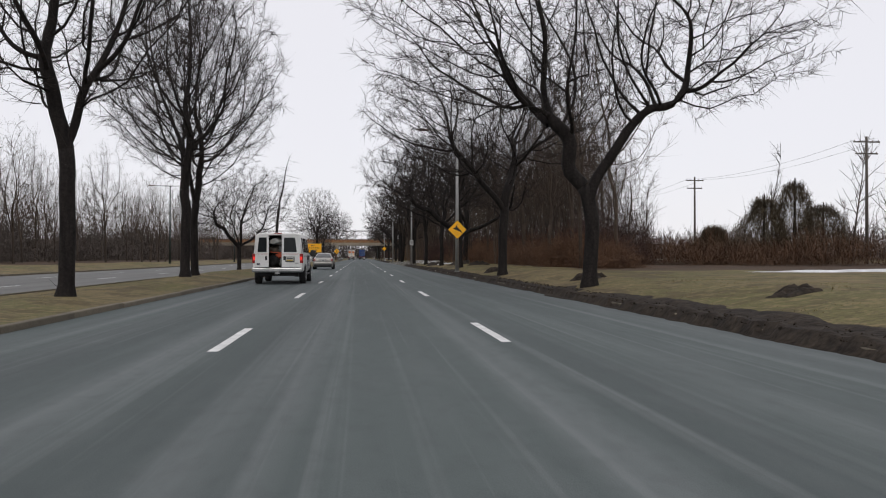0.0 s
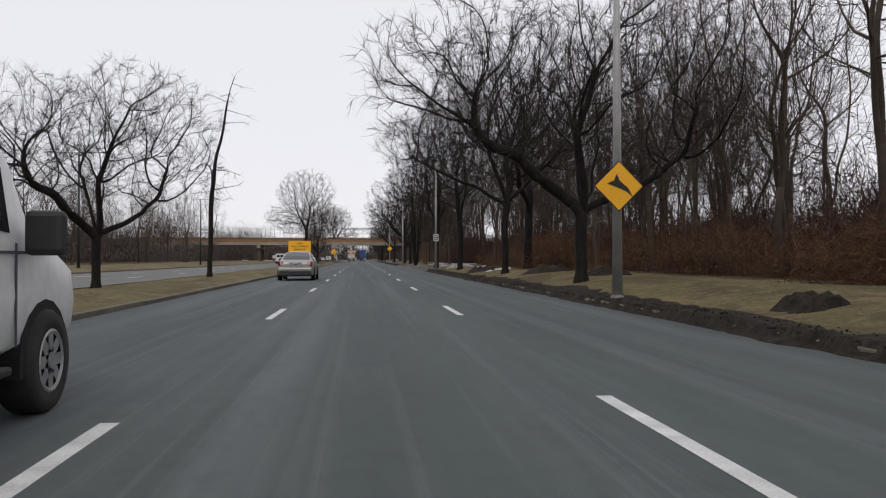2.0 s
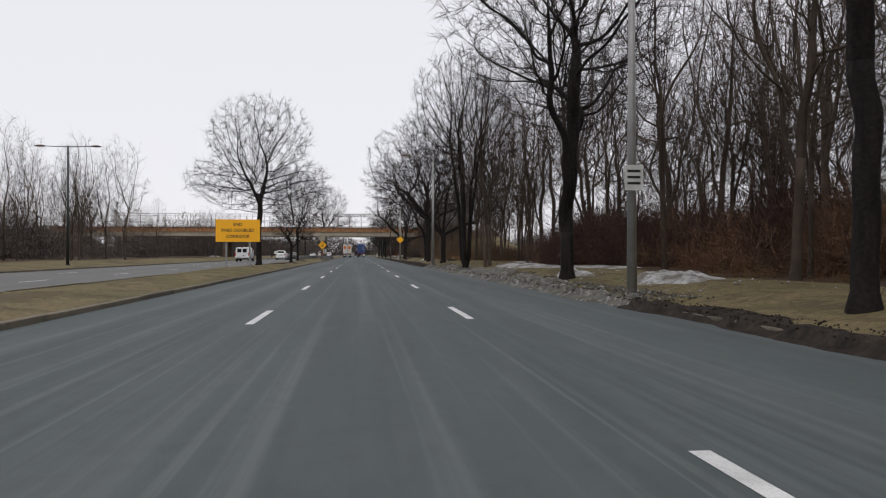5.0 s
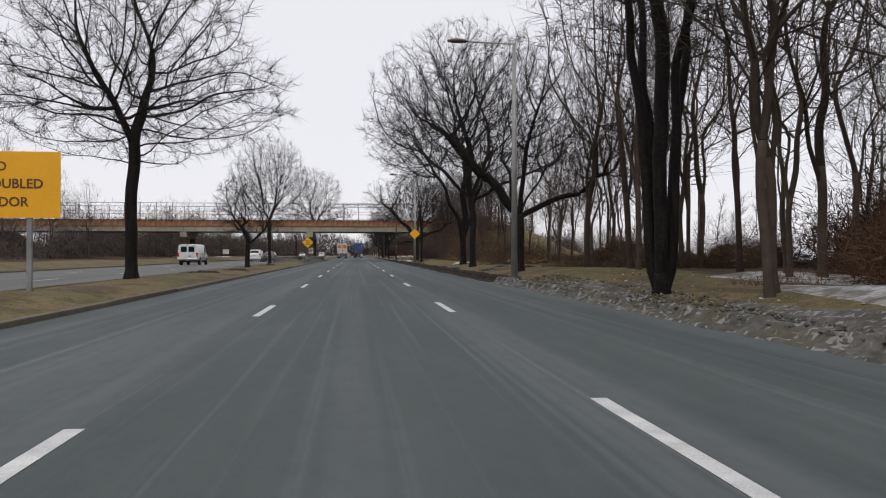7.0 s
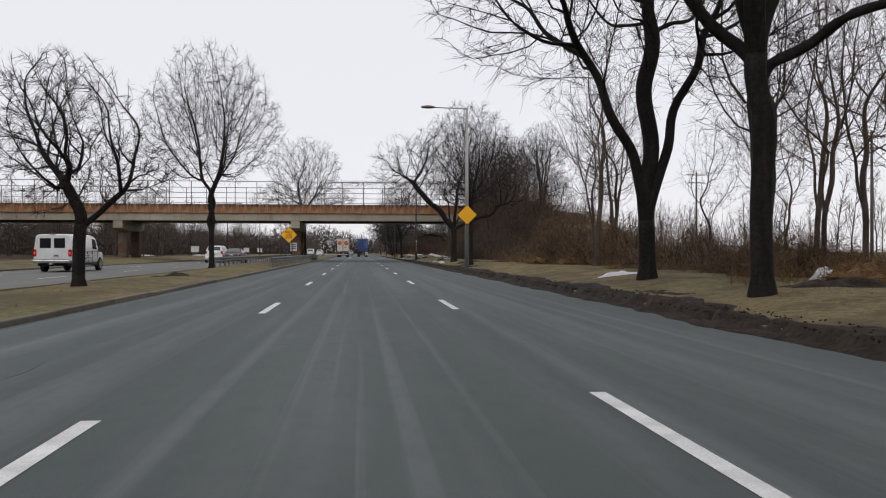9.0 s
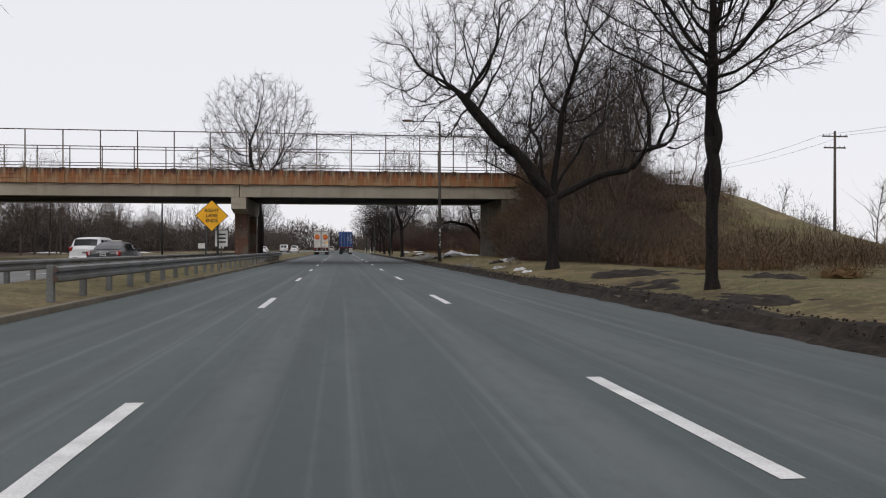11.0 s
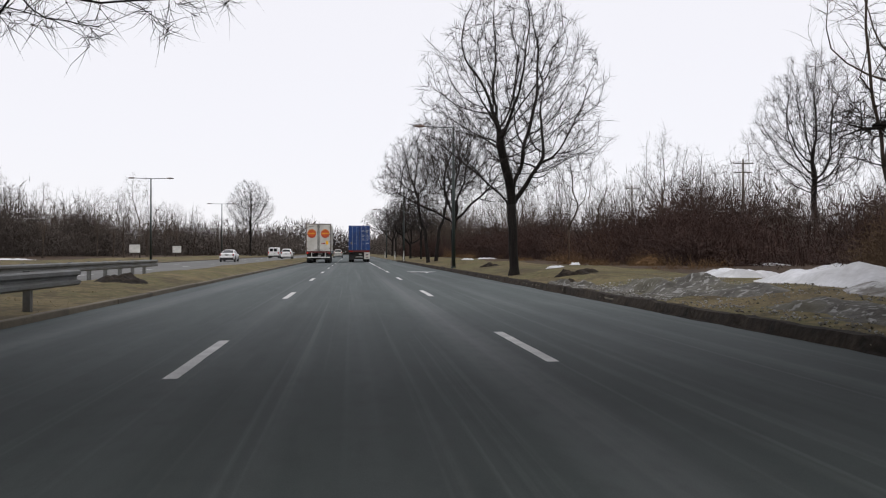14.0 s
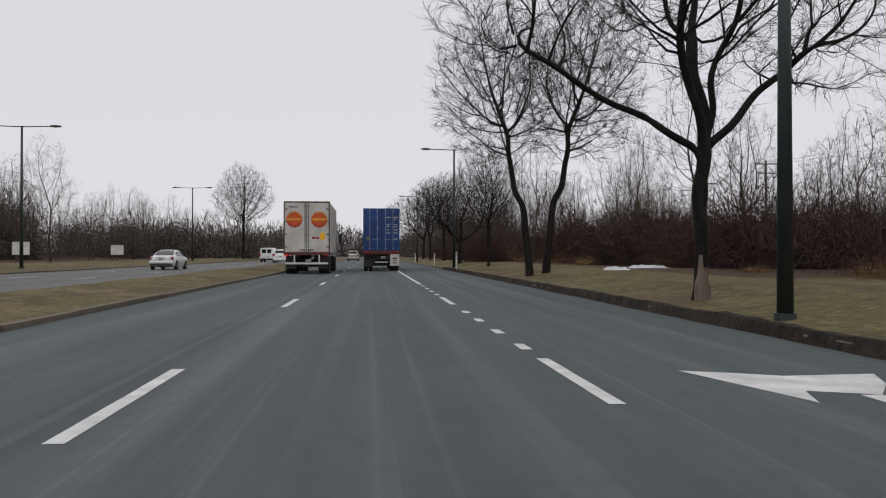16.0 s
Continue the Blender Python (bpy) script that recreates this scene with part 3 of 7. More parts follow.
def grow(seed, stems, crown, buds=1500, step=0.3, kill=0.55, lift=0.0, crook=0.25, shell=0.45):
    """Grows branches from the stems towards buds scattered in the crown's ellipsoids (centre, radii). Returns points and parents."""
    rng = np.random.default_rng(seed)
    pos, par = [np.zeros(3)], [-1]
    for stem in stems:
        last = 0
        a = pos[0]
        for q in stem:
            q = np.array(q, float)
            n = max(1, int(np.linalg.norm(q - a) / step))
            sway = rng.normal(0, 0.12, 3) * min(1.0, np.linalg.norm(q - a) / 2) * (a[2] > 1.2)
            for i in range(1, n + 1):
                f = i / n
                pos.append(a + (q - a) * f + (sway * math.sin(2 * math.pi * f) + rng.normal(0, 0.02, 3)) * (i < n))
                par.append(last)
                last = len(pos) - 1
            a = q
    pos = np.array(pos)
    vol = np.array([c[3] * c[4] * c[5] for c in crown])
    which = rng.choice(len(crown), buds, p=vol / vol.sum())
    d = rng.normal(0, 1, (buds, 3))
    d /= np.linalg.norm(d, axis=1)[:, None]
    d *= (rng.random(buds) ** shell)[:, None]
    c = np.array([k[:6] for k in crown], float)[which]
    pts = c[:, :3] + d * c[:, 3:]
    pts = pts[pts[:, 2] > 1.6]
    par = list(par)
    bend = rng.normal(0, 1, (len(pos), 3))
    dist = np.full(len(pts), 1e9)
    near = np.zeros(len(pts), int)
    new_at = np.arange(len(pos))
    grown = {}
    for _ in range(150):
        if not len(pts):
            break
        gap = np.linalg.norm(pts[:, None, :] - pos[new_at][None], axis=2)
        j = gap.argmin(1)
        g = gap[np.arange(len(pts)), j]
        better = g < dist
        dist[better], near[better] = g[better], new_at[j[better]]
        keep = dist > kill
        pts, dist, near = pts[keep], dist[keep], near[keep]
        if not len(pts):
            break
        pull = np.zeros((len(pos), 3))
        np.add.at(pull, near, (pts - pos[near]) / dist[:, None])
        who = np.unique(near)
        v = pull[who]
        size = np.linalg.norm(v, axis=1)[:, None]
        ok = (size[:, 0] > 1e-6)
        who, v, size = who[ok], v[ok], size[ok]
        v = v / size + bend[who] * crook + np.array((0, 0, lift))
        v /= np.linalg.norm(v, axis=1)[:, None]
        fresh, src = [], []
        for w, q in zip(who, pos[who] + v * step):
            if any(np.linalg.norm(q - o) < step * 0.35 for o in grown.get(w, ())):
                continue
            grown.setdefault(w, []).append(q)
            fresh.append(q)
            src.append(w)
        if not fresh:
            break
        n0 = len(pos)
        pos = np.vstack([pos, fresh])
        bend = np.vstack([bend, bend[src] * 0.72 + rng.normal(0, 0.7, (len(src), 3))])
        par += [int(s) for s in src]
        new_at = np.arange(n0, len(pos))
    return pos, par


def tree_data(seed, stems, crown, trunk_r, trunk_top=None, twigs=4, twig_len=0.6, flare=1.1, droop=0.0, tip=0.008, **how):
    """Trunk and crown of a leafless tree: vertex and face lists, and where the fine twigs begin among the crown's faces."""
    pos, par = grow(seed, stems, crown, **how)
    rng = random.Random(seed)
    n = len(pos)
    kids = [[] for _ in range(n)]
    for i in range(1, n):
        kids[par[i]].append(i)
    tips = [0] * n
    for i in range(n - 1, -1, -1):
        tips[i] = max(1, sum(tips[k] for k in kids[i]))
    power = math.log(trunk_r / tip) / math.log(tips[0])
    rad = [tip * t ** power for t in tips]
    trunk_top = trunk_top if trunk_top is not None else stems[0][-1][2]
    tv, tf, cv, cf, wv, wf = [], [], [], [], [], []
    jobs, made = [(0, None)], {}
    while jobs:
        i, root = jobs.pop()
        chain = [] if root is None else [root]
        while True:
            chain.append(i)
            if not kids[i]:
                break
            order = sorted(kids[i], key=lambda k: -tips[k])
            jobs += [(k, i) for k in order[1:]]
            i = order[0]
        pts = [Vector(pos[k]) for k in chain]
        top = rad[chain[0 if root is None else 1]]
        if root is not None:
            top = min(top, 0.82 * made[root])
        radii = [max(tip * 0.8, min(rad[k], top * (1 - 0.86 * j / max(1, len(chain) - 1)))) for j, k in enumerate(chain)]
        if root is not None:
            radii[0] = min(made[root] * 0.95, radii[1] * 1.3)
        for j, k in enumerate(chain):
            made.setdefault(k, radii[j])
        for _ in range(2):
            pts = [pts[0]] + [pts[k] * 0.5 + (pts[k - 1] + pts[k + 1]) * 0.25 for k in range(1, len(pts) - 1)] + [pts[-1]] if len(pts) > 2 else pts
        big = radii[min(1, len(radii) - 1)]
        for k in range(1, len(chain)):
            r = radii[k]
            if r > 0.11 or (r > 0.035 and (rng.random() < 0.45 or pts[k].z < trunk_top + 0.4)):
                continue
            d = (pts[k] - pts[k - 1]).normalized()
            count = twigs + 2 if k == len(chain) - 1 else (twigs if rng.random() < 0.8 else 0)
            for _ in range(count):
                q = pts[k - 1].lerp(pts[k], rng.random())
                e = side_dir(rng, d, radians(rng.uniform(18, 62)), rng.uniform(0, 6.283))
                e = (e + Vector((0, 0, 0.12 - droop))).normalized()
                ln = twig_len * rng.uniform(0.45, 1.25)
                s = Vector((rng.gauss(0, 1), rng.gauss(0, 1), rng.gauss(0, 1))).cross(e).normalized() * 0.0065
                m = q + e * ln * 0.55 + Vector((rng.gauss(0, 0.07), rng.gauss(0, 0.07), rng.gauss(0, 0.05))) * ln
                o = m + (e + Vector((rng.gauss(0, 0.28), rng.gauss(0, 0.28), rng.gauss(0, 0.2) - droop))) * ln * 0.5
                b = len(wv)
                wv += [tuple(q - s), tuple(q + s), tuple(m + s * 0.7), tuple(m - s * 0.7), tuple(o)]
                wf += [(b, b + 1, b + 2, b + 3), (b + 3, b + 2, b + 4)]
        if big < 0.05 and len(pts) > 4:
            pick = list(range(0, len(pts) - 1, 2)) + [len(pts) - 1]
            pts, radii = [pts[k] for k in pick], [radii[k] for k in pick]
        if root is None:
            radii = [min(r, radii[min(5, len(radii) - 1)] * 1.27) for r in radii]
            cut = max(2, sum(1 for p in pts if p.z <= trunk_top) + 1)
            low = [Vector((0, 0, -0.3))] + pts[:cut]
            rr = [radii[0] * (1 + (flare - 1) * math.exp(-max(0.0, p.z) / 0.35)) for p in low[:1]] + [radii[k] * (1 + (flare - 1) * math.exp(-max(0.0, pts[k].z) / 0.35)) for k in range(cut)]
            tube(tv, tf, low, rr, 12)
            pts, radii = pts[cut - 1:], radii[cut - 1:]
            if len(pts) < 2:
                continue
        tube(cv, cf, pts, radii, 9 if big > 0.12 else 6 if big > 0.045 else 4 if big > 0.02 else 3)
    b, split = len(cv), len(cf)
    cv += wv
    cf += [tuple(k + b for k in f) for f in wf]
    return tv, tf, cv, cf, split


TREES = {}


def tree_model(key, wood, twig, label, category="tree", **how):
    tv, tf, cv, cf, split = tree_data(**how)
    a, b = mesh_of("trunk", tv, tf, True), mesh_of("crown", cv, cf, True)
    a.materials.append(M[wood]), b.materials.append(M[wood]), b.materials.append(M[twig])
    b.polygons.foreach_set("material_index", [0] * split + [1] * (len(cf) - split))
    TREES[key] = (a, b, label, category)


def plant(key, x, y, size=1.0, turn=0.0, name="tree", group="", label="", sink=0.0):
    a, b, text, category = TREES[key]
    root = tagged(empty(name), label or text, category, group)
    root.matrix_world = pose(x, y, height(x, y) - sink, 0, 0, turn) @ Matrix.Diagonal((size, size, size, 1))
    for nm, me in (("trunk", a), ("crown", b)):
        o = new(nm, me)
        o.parent = root
    return root


SPREAD = "broad leafless street tree with dark furrowed bark on the grass verge"
# broad, with a lean left stem and a level right limb
tree_model("broad_a", "bark", "twig", SPREAD, seed=3, stems=(((0.05, 0, 1.6), (0.0, 0, 3.1), (-1.2, 0.2, 5.0)), ((0.05, 0, 1.6), (0.0, 0, 3.0), (1.3, -0.2, 5.0), (3.2, 0.2, 6.1))), trunk_r=0.31, trunk_top=3.0,
           crown=((-2.6, 0, 8.2, 5.2, 5.0, 3.6), (3.4, 0, 7.6, 4.6, 4.4, 2.4), (0, 0, 9.6, 3.6, 4.2, 2.6)), buds=3500, kill=0.4, droop=0.08, step=0.27)
tree_model("broad_b", "bark", "twig", SPREAD, seed=8, stems=(((0.0, 0, 2.0), (0.1, 0, 3.4), (0.9, 0.3, 6.0)), ((0.0, 0, 2.0), (0.1, 0, 3.2), (-1.5, 0, 5.0))), trunk_r=0.3, trunk_top=3.3,
           crown=((-2.8, 0.3, 7.8, 4.6, 4.6, 3.4), (2.6, -0.3, 8.6, 4.2, 4.2, 3.4)), buds=3500, kill=0.4, droop=0.08, step=0.27)
# low and crooked, with heavy limbs
tree_model("crooked", "bark", "twig", "low spreading leafless oak with heavy crooked dark limbs on the grass", seed=61, stems=(((0, 0, 1.3), (0.05, 0, 2.5), (0.9, 0.3, 4.4)), ((0, 0, 1.3), (0.0, 0, 2.4), (-1.7, 0.2, 3.6), (-3.6, 0.0, 4.9)), ((0, 0, 1.3), (0.05, 0, 2.5), (-0.3, -0.6, 5.0)), ((0, 0, 1.3), (0.05, 0, 2.3), (2.2, 0.1, 3.3), (3.8, 0.0, 4.2)), ((0, 0, 1.3), (0.05, 0, 2.5), (0.2, 1.0, 4.8))),
           trunk_r=0.36, trunk_top=2.4, crown=((-3.2, 0, 6.4, 4.4, 4.2, 3.0), (2.0, 0, 7.2, 4.4, 4.4, 3.6)), buds=3000, kill=0.42, crook=0.42, step=0.27)
# a tall bole with a long level limb
tree_model("level", "bark", "twig", "leafless street tree with one long level limb over the road", seed=22, stems=(((0, 0, 2.2), (0.1, 0, 3.9), (0.7, 0.2, 6.2)), ((0, 0, 2.2), (0.0, 0, 3.7), (-2.0, 0.1, 4.6), (-4.8, 0.0, 5.9)), ((0, 0, 2.2), (0.1, 0, 3.8), (2.2, -0.2, 5.6)), ((0, 0, 2.2), (0.05, 0, 3.7), (-1.0, -0.7, 6.4)), ((0, 0, 2.2), (0.05, 0, 3.8), (0.4, 1.0, 6.6)), ((0, 0, 2.2), (0.0, 0, 3.3), (-1.8, 0.6, 4.0))), trunk_r=0.36, trunk_top=3.7,
           crown=((-3.8, 0, 6.8, 3.2, 3.4, 1.8), (0.6, 0, 9.4, 5.0, 5.0, 4.0), (3.4, 0, 7.2, 3.0, 3.4, 2.4)), buds=3000, kill=0.42, crook=0.36, step=0.27)
# many limbs fanning out from a stout low bole
tree_model("fan", "bark", "twig", "stout leafless tree with many limbs fanning from a low fork", seed=19, stems=(((0.0, 0, 1.5), (0.05, 0, 2.8), (-1.7, 0.2, 4.6), (-3.6, 0.1, 6.6)), ((0.0, 0, 1.5), (0.05, 0, 2.9), (-0.8, 0.6, 5.4)), ((0.0, 0, 1.5), (0.05, 0, 2.9), (0.2, -0.5, 5.8)),
           ((0.0, 0, 1.5), (0.05, 0, 2.8), (1.3, 0.4, 5.0)), ((0.0, 0, 1.5), (0.05, 0, 2.7), (2.2, -0.1, 3.7), (4.6, 0.1, 4.7)), ((0.0, 0, 1.5), (0.05, 0, 2.7), (-1.5, -0.6, 4.0))), trunk_r=0.4, trunk_top=2.7,
           crown=((-3.0, 0, 7.4, 4.2, 4.2, 3.2), (2.6, 0, 7.2, 4.6, 4.4, 3.4), (0, 0, 9.4, 3.4, 3.4, 2.6)), buds=3400, step=0.27, kill=0.4, crook=0.32)
# an oval crown that parts low
tree_model("oval", "bark", "twig", "leafless tree with an open oval crown on the verge", seed=15, stems=(((0.05, 0, 1.8), (0.1, 0, 3.1), (-0.3, 0.2, 5.4)), ((0.05, 0, 1.8), (0.1, 0, 3.0), (1.5, 0.1, 4.2)), ((0.05, 0, 1.8), (0.1, 0, 3.1), (-1.5, -0.4, 5.0)), ((0.05, 0, 1.8), (0.1, 0, 3.1), (0.9, 0.7, 6.0))),
           trunk_r=0.29, trunk_top=3.0, crown=((0, 0, 6.0, 4.6, 4.6, 2.4), (0, 0, 8.4, 4.2, 4.2, 3.4), (0, 0, 10.8, 2.8, 2.8, 2.2)), buds=3400, step=0.27, kill=0.38, lift=0.14, crook=0.26)
# upright oval, branches rising
tree_model("upright", "bark", "twig", "upright leafless tree with rising branches beside the road", seed=12, stems=(((0.05, 0, 2.2), (0.0, 0, 4.0)), ((0.05, 0, 2.2), (0.0, 0, 3.7), (0.5, 0.2, 5.2)), ((0.05, 0, 2.2), (0.0, 0, 3.8), (-0.5, -0.2, 5.6))), trunk_r=0.23, trunk_top=3.4,
           crown=((0, 0, 8.4, 4.2, 4.2, 4.2), (0.2, 0.1, 11.4, 2.8, 2.8, 2.6)), buds=3200, kill=0.36, lift=0.35, crook=0.2, step=0.26)
# several slender stems from one foot
tree_model("multi", "bark", "twig", "leafless clump of slender upright stems on the verge", seed=5, stems=tuple(((0.22 * math.cos(a), 0.22 * math.sin(a), 0.5), (k * 0.55 * math.cos(a), k * 0.55 * math.sin(a), 4.0), (k * 1.2 * math.cos(a), k * 1.2 * math.sin(a), 7.6)) for a, k in ((0.3, 1.0), (1.7, 0.8), (2.9, 1.1), (4.2, 0.6), (5.3, 0.9))), trunk_r=0.36, trunk_top=0.4,
           crown=((0, 0, 9.4, 3.9, 3.9, 4.8),), buds=3200, kill=0.38, lift=0.4, crook=0.2, flare=1.2, step=0.27)
# two or three stems parting low
tree_model("forked", "bark", "twig", "leafless tree parting low into three stems beside the road", seed=31, stems=(((0, 0, 1.6), (-0.4, 0, 3.4), (-1.8, 0.2, 6.0)), ((0, 0, 1.5), (0.1, 0.1, 4.0), (0.1, 0.3, 7.0)), ((0, 0, 1.6), (0.6, -0.1, 3.6), (1.3, -0.3, 6.2))), trunk_r=0.34, trunk_top=1.5,
           crown=((-2.4, 0, 8.2, 3.8, 4.2, 3.6), (1.8, 0, 8.6, 3.8, 4.2, 4.0)), buds=3000, kill=0.42, crook=0.28, droop=0.05, step=0.27)
# pin oak: level lower branches, a rounded top
tree_model("pin", "bark", "twig", "leafless median tree with layered level branches", seed=44, stems=(((0.0, 0, 2.6), (0.1, 0, 4.6), (0.5, 0.1, 6.4)), ((0.0, 0, 2.6), (0.1, 0, 4.5), (-0.6, 0.0, 6.2))), trunk_r=0.28, trunk_top=4.0,
           crown=((0, 0, 6.6, 6.0, 6.0, 2.6), (0, 0, 9.8, 4.4, 4.4, 3.8)), buds=3800, kill=0.37, lift=0.06, crook=0.22, step=0.27)
# linden: a regular egg of fine rising branches
tree_model("egg", "bark", "twig", "leafless round-crowned tree with a fan of fine branches", seed=70, stems=(((0.0, 0, 2.4), (0.05, 0, 4.6)), ((0.0, 0, 2.4), (0.05, 0, 4.3), (0.5, 0.3, 5.6)), ((0.0, 0, 2.4), (0.05, 0, 4.4), (-0.5, -0.2, 5.8))), trunk_r=0.2, trunk_top=3.6,
           crown=((0, 0, 8.4, 4.5, 4.5, 3.6), (0, 0, 10.6, 3.4, 3.4, 2.8)), buds=3600, kill=0.34, lift=0.2, crook=0.12, step=0.26)
# small and tangled
tree_model("small", "bark", "twig", "small crooked leafless tree on the median", seed=77, stems=(((0.0, 0, 1.0), (0.05, 0, 1.7), (-0.3, 0, 3.0)), ((0.0, 0, 1.0), (0.05, 0, 1.6), (1.2, 0.2, 2.6))), trunk_r=0.2, trunk_top=1.6,
           crown=((-0.5, 0, 4.2, 2.1, 2.1, 2.2), (1.2, 0, 3.2, 1.6, 1.8, 1.0)), buds=1900, step=0.2, kill=0.26, crook=0.4, twig_len=0.4, droop=0.1)
# upright and slim, leaning
tree_model("slim", "bark", "twig", "slim leafless tree leaning a little on the verge", seed=81, stems=(((-0.2, 0, 2.0), (-0.75, 0, 4.6), (-1.1, 0.1, 6.4)),), trunk_r=0.17, trunk_top=3.8,
           crown=((-1.4, 0, 8.0, 3.0, 3.2, 3.6),), buds=2600, kill=0.34, lift=0.25, crook=0.18, step=0.26)
# a sprawling tree that hangs over the snow
tree_model("hanging", "bark", "twig", "dark sprawling tree hanging low behind the bridge", seed=90, stems=(((-0.4, 0, 1.6), (-1.4, 0, 2.9), (-3.2, 0, 3.3), (-4.9, 0.2, 2.9)), ((-0.4, 0, 1.6), (-1.0, 0.2, 3.4), (-1.8, 0.4, 5.0))), trunk_r=0.24, trunk_top=1.4,
           crown=((-3.4, 0, 3.0, 2.3, 1.8, 1.1), (-1.0, 0, 4.4, 1.9, 2.0, 1.3)), buds=1700, kill=0.34, crook=0.45, droop=0.15)
tree_model("dead", "bark", "twig", "thin dead leaning tree with short bare branches", seed=41, stems=(((0.05, 0, 3.0), (0.25, 0, 5.6), (1.1, 0.1, 9.4)), ((0.05, 0, 3.0), (0.18, 0, 5.0), (-0.7, 0.1, 5.9), (-1.0, 0.1, 6.6))), trunk_r=0.16, trunk_top=4.6,
           crown=((0.2, 0, 4.6, 1.5, 1.3, 1.4), (0.9, 0, 7.8, 1.1, 1.1, 1.3)), buds=110, kill=0.3, twigs=1, crook=0.3, droop=0.25, tip=0.012)
for i, s in enumerate((51, 52, 53, 54)):
    tree_model("wood_%d" % i, "wood_twig", "wood_twig", "slender bare woodland tree", seed=s, stems=(((0.1 * (i - 1.5), 0.05, 2.4), (0.25 * (i - 1.5), 0.1, 3.8 + 0.4 * i)), ((0.1 * (i - 1.5), 0.05, 2.2), (-0.3 * (i - 1.5), 0.5, 4.6))), trunk_r=0.09 + 0.012 * i, trunk_top=2.2,
               crown=((0.2 * (i - 1.5), 0, 6.4, 2.6, 2.6, 3.4), (0.3 * (i - 1.5), 0, 9.0, 2.0, 2.0, 2.2)), buds=620, step=0.34, kill=0.52, lift=0.4, crook=0.3, twigs=2, twig_len=0.9)

ROW_R = "street trees on the verge"
for key, x, y, size, turn in (("broad_a", 7.0, 23.9, 1.0, 0), ("broad_b", 7.05, 39.2, 1.0, 20), ("crooked", 7.15, 57.0, 1.0, 8), ("level", 7.35, 72.0, 1.0, 0), ("upright", 7.7, 93.6, 1.1, 30),
                              ("forked", 7.4, 110.0, 1.1, 250), ("multi", 7.1, 134.9, 1.05, 80), ("fan", 7.5, 153.0, 0.95, 0), ("level", 7.5, 167.6, 1.18, 180),
                              ("forked", 7.8, 174.4, 1.05, 0), ("egg", 7.3, 205.0, 0.8, 40), ("fan", 7.9, 219.6, 1.02, 0), ("oval", 6.7, 279.3, 0.97, 190),
                              ("slim", 6.85, 318.6, 1.0, 0), ("slim", 7.6, 318.8, 1.02, 170), ("egg", 7.8, 337.0, 0.62, 90), ("crooked", 8.0, 356.0, 0.8, 45),
                              ("egg", 8.2, 374.0, 0.75, 290), ("upright", 8.0, 392.0, 0.8, 330), ("broad_b", 8.4, 412.0, 0.9, 20)):
    plant(key, x, y, size, turn, "street_tree", ROW_R)
split = plant("level", 6.9, 301.0, 0.84, 10, "street_tree", ROW_R, "low spreading dark tree with pale split wood at its foot")
scar = part("split_wood", plate([(-0.26, -0.1), (0.1, -0.1), (0.08, 0.3), (0.0, 0.45), (0.02, 0.8), (-0.09, 0.62), (-0.13, 1.1), (-0.18, 0.6), (-0.25, 0.4)], -0.43, -0.2, 0.012), "stump", split, "pale split wood")
scar.matrix_local = Matrix.Rotation(radians(-10), 4, "Z")
plant("egg", -23.0, 433.0, 1.3, 80, "roadside_tree", "", "large round leafless tree beyond the far carriageway")
plant("wood_0", -26.0, 175.0, 1.25, 30, "roadside_tree", "", "slender leafless tree beyond the far carriageway")
plant("upright", 37.8, 308.0, 1.25, 30, "roadside_tree", "", "tall fine-branched tree rising over the dark brush")
plant("wood_0", 7.9, 131.5, 1.2, 0, "slender_tree", ROW_R)
plant("wood_1", 8.25, 132.0, 1.2, 70, "slender_tree", ROW_R)
plant("wood_3", 14.2, 174.5, 0.85, 50, "slender_tree", ROW_R)
plant("wood_2", 10.6, 146.0, 1.3, 50, "slender_tree", ROW_R)
plant("wood_1", 9.6, 118.0, 1.35, 10, "slender_tree", ROW_R)
ROW_M = "trees on the median"
for key, x, y, size, turn in (("upright", -6.95, 19.8, 1.0, 0), ("upright", -7.3, 34.5, 1.05, 100), ("upright", -8.0, 40.0, 1.0, 220), ("crooked", -8.6, 58.4, 0.72, 60), ("pin", -7.8, 146.2, 1.0, 40),
                              ("small", -7.85, 177.0, 1.05, 0), ("egg", -9.2, 205.0, 1.05, 150), ("pin", -7.2, 261.0, 1.2, 210)):
    plant(key, x, y, size, turn, "median_tree", ROW_M)
plant("dead", -7.25, 70.7, 1.03, 0, "dead_tree", ROW_M)


def woods(name, count, seed, x_range, y_range, scale, label, skip=None):
    """A stretch of woodland: slender trees of four kinds, scattered."""
    rng = random.Random(seed)
    n = 0
    while n < count:
        x, y = rng.uniform(*x_range), rng.uniform(*y_range)
        if skip and skip(x, y):
            continue
        plant("wood_%d" % rng.randrange(4), x, y, rng.uniform(*scale), rng.uniform(0, 360), name, label)
        n += 1


def off_wood(x, y):
    """Outside the woodland beside the road, which tapers to a point at both ends."""
    return x > 0.42 * (y - 7.5) - 1 or x < 0.66 * (y - 117)


woods("woodland_tree", 100, 1, (11.6, 29), (36, 160), (1.0, 1.55), "woodland beside the road", off_wood)
woods("woodland_tree", 10, 13, (11.0, 17), (152, 184), (0.6, 1.0), "sparse trees before the snowy field")
woods("woodland_tree", 14, 12, (10.0, 18), (124, 162), (1.0, 1.4), "sparse trees before the snowy field")
plant("broad_b", 11.2, 84.5, 1.2, 60, "woodland_tree", "woodland beside the road", "large dark leafless tree standing in reddish brush")
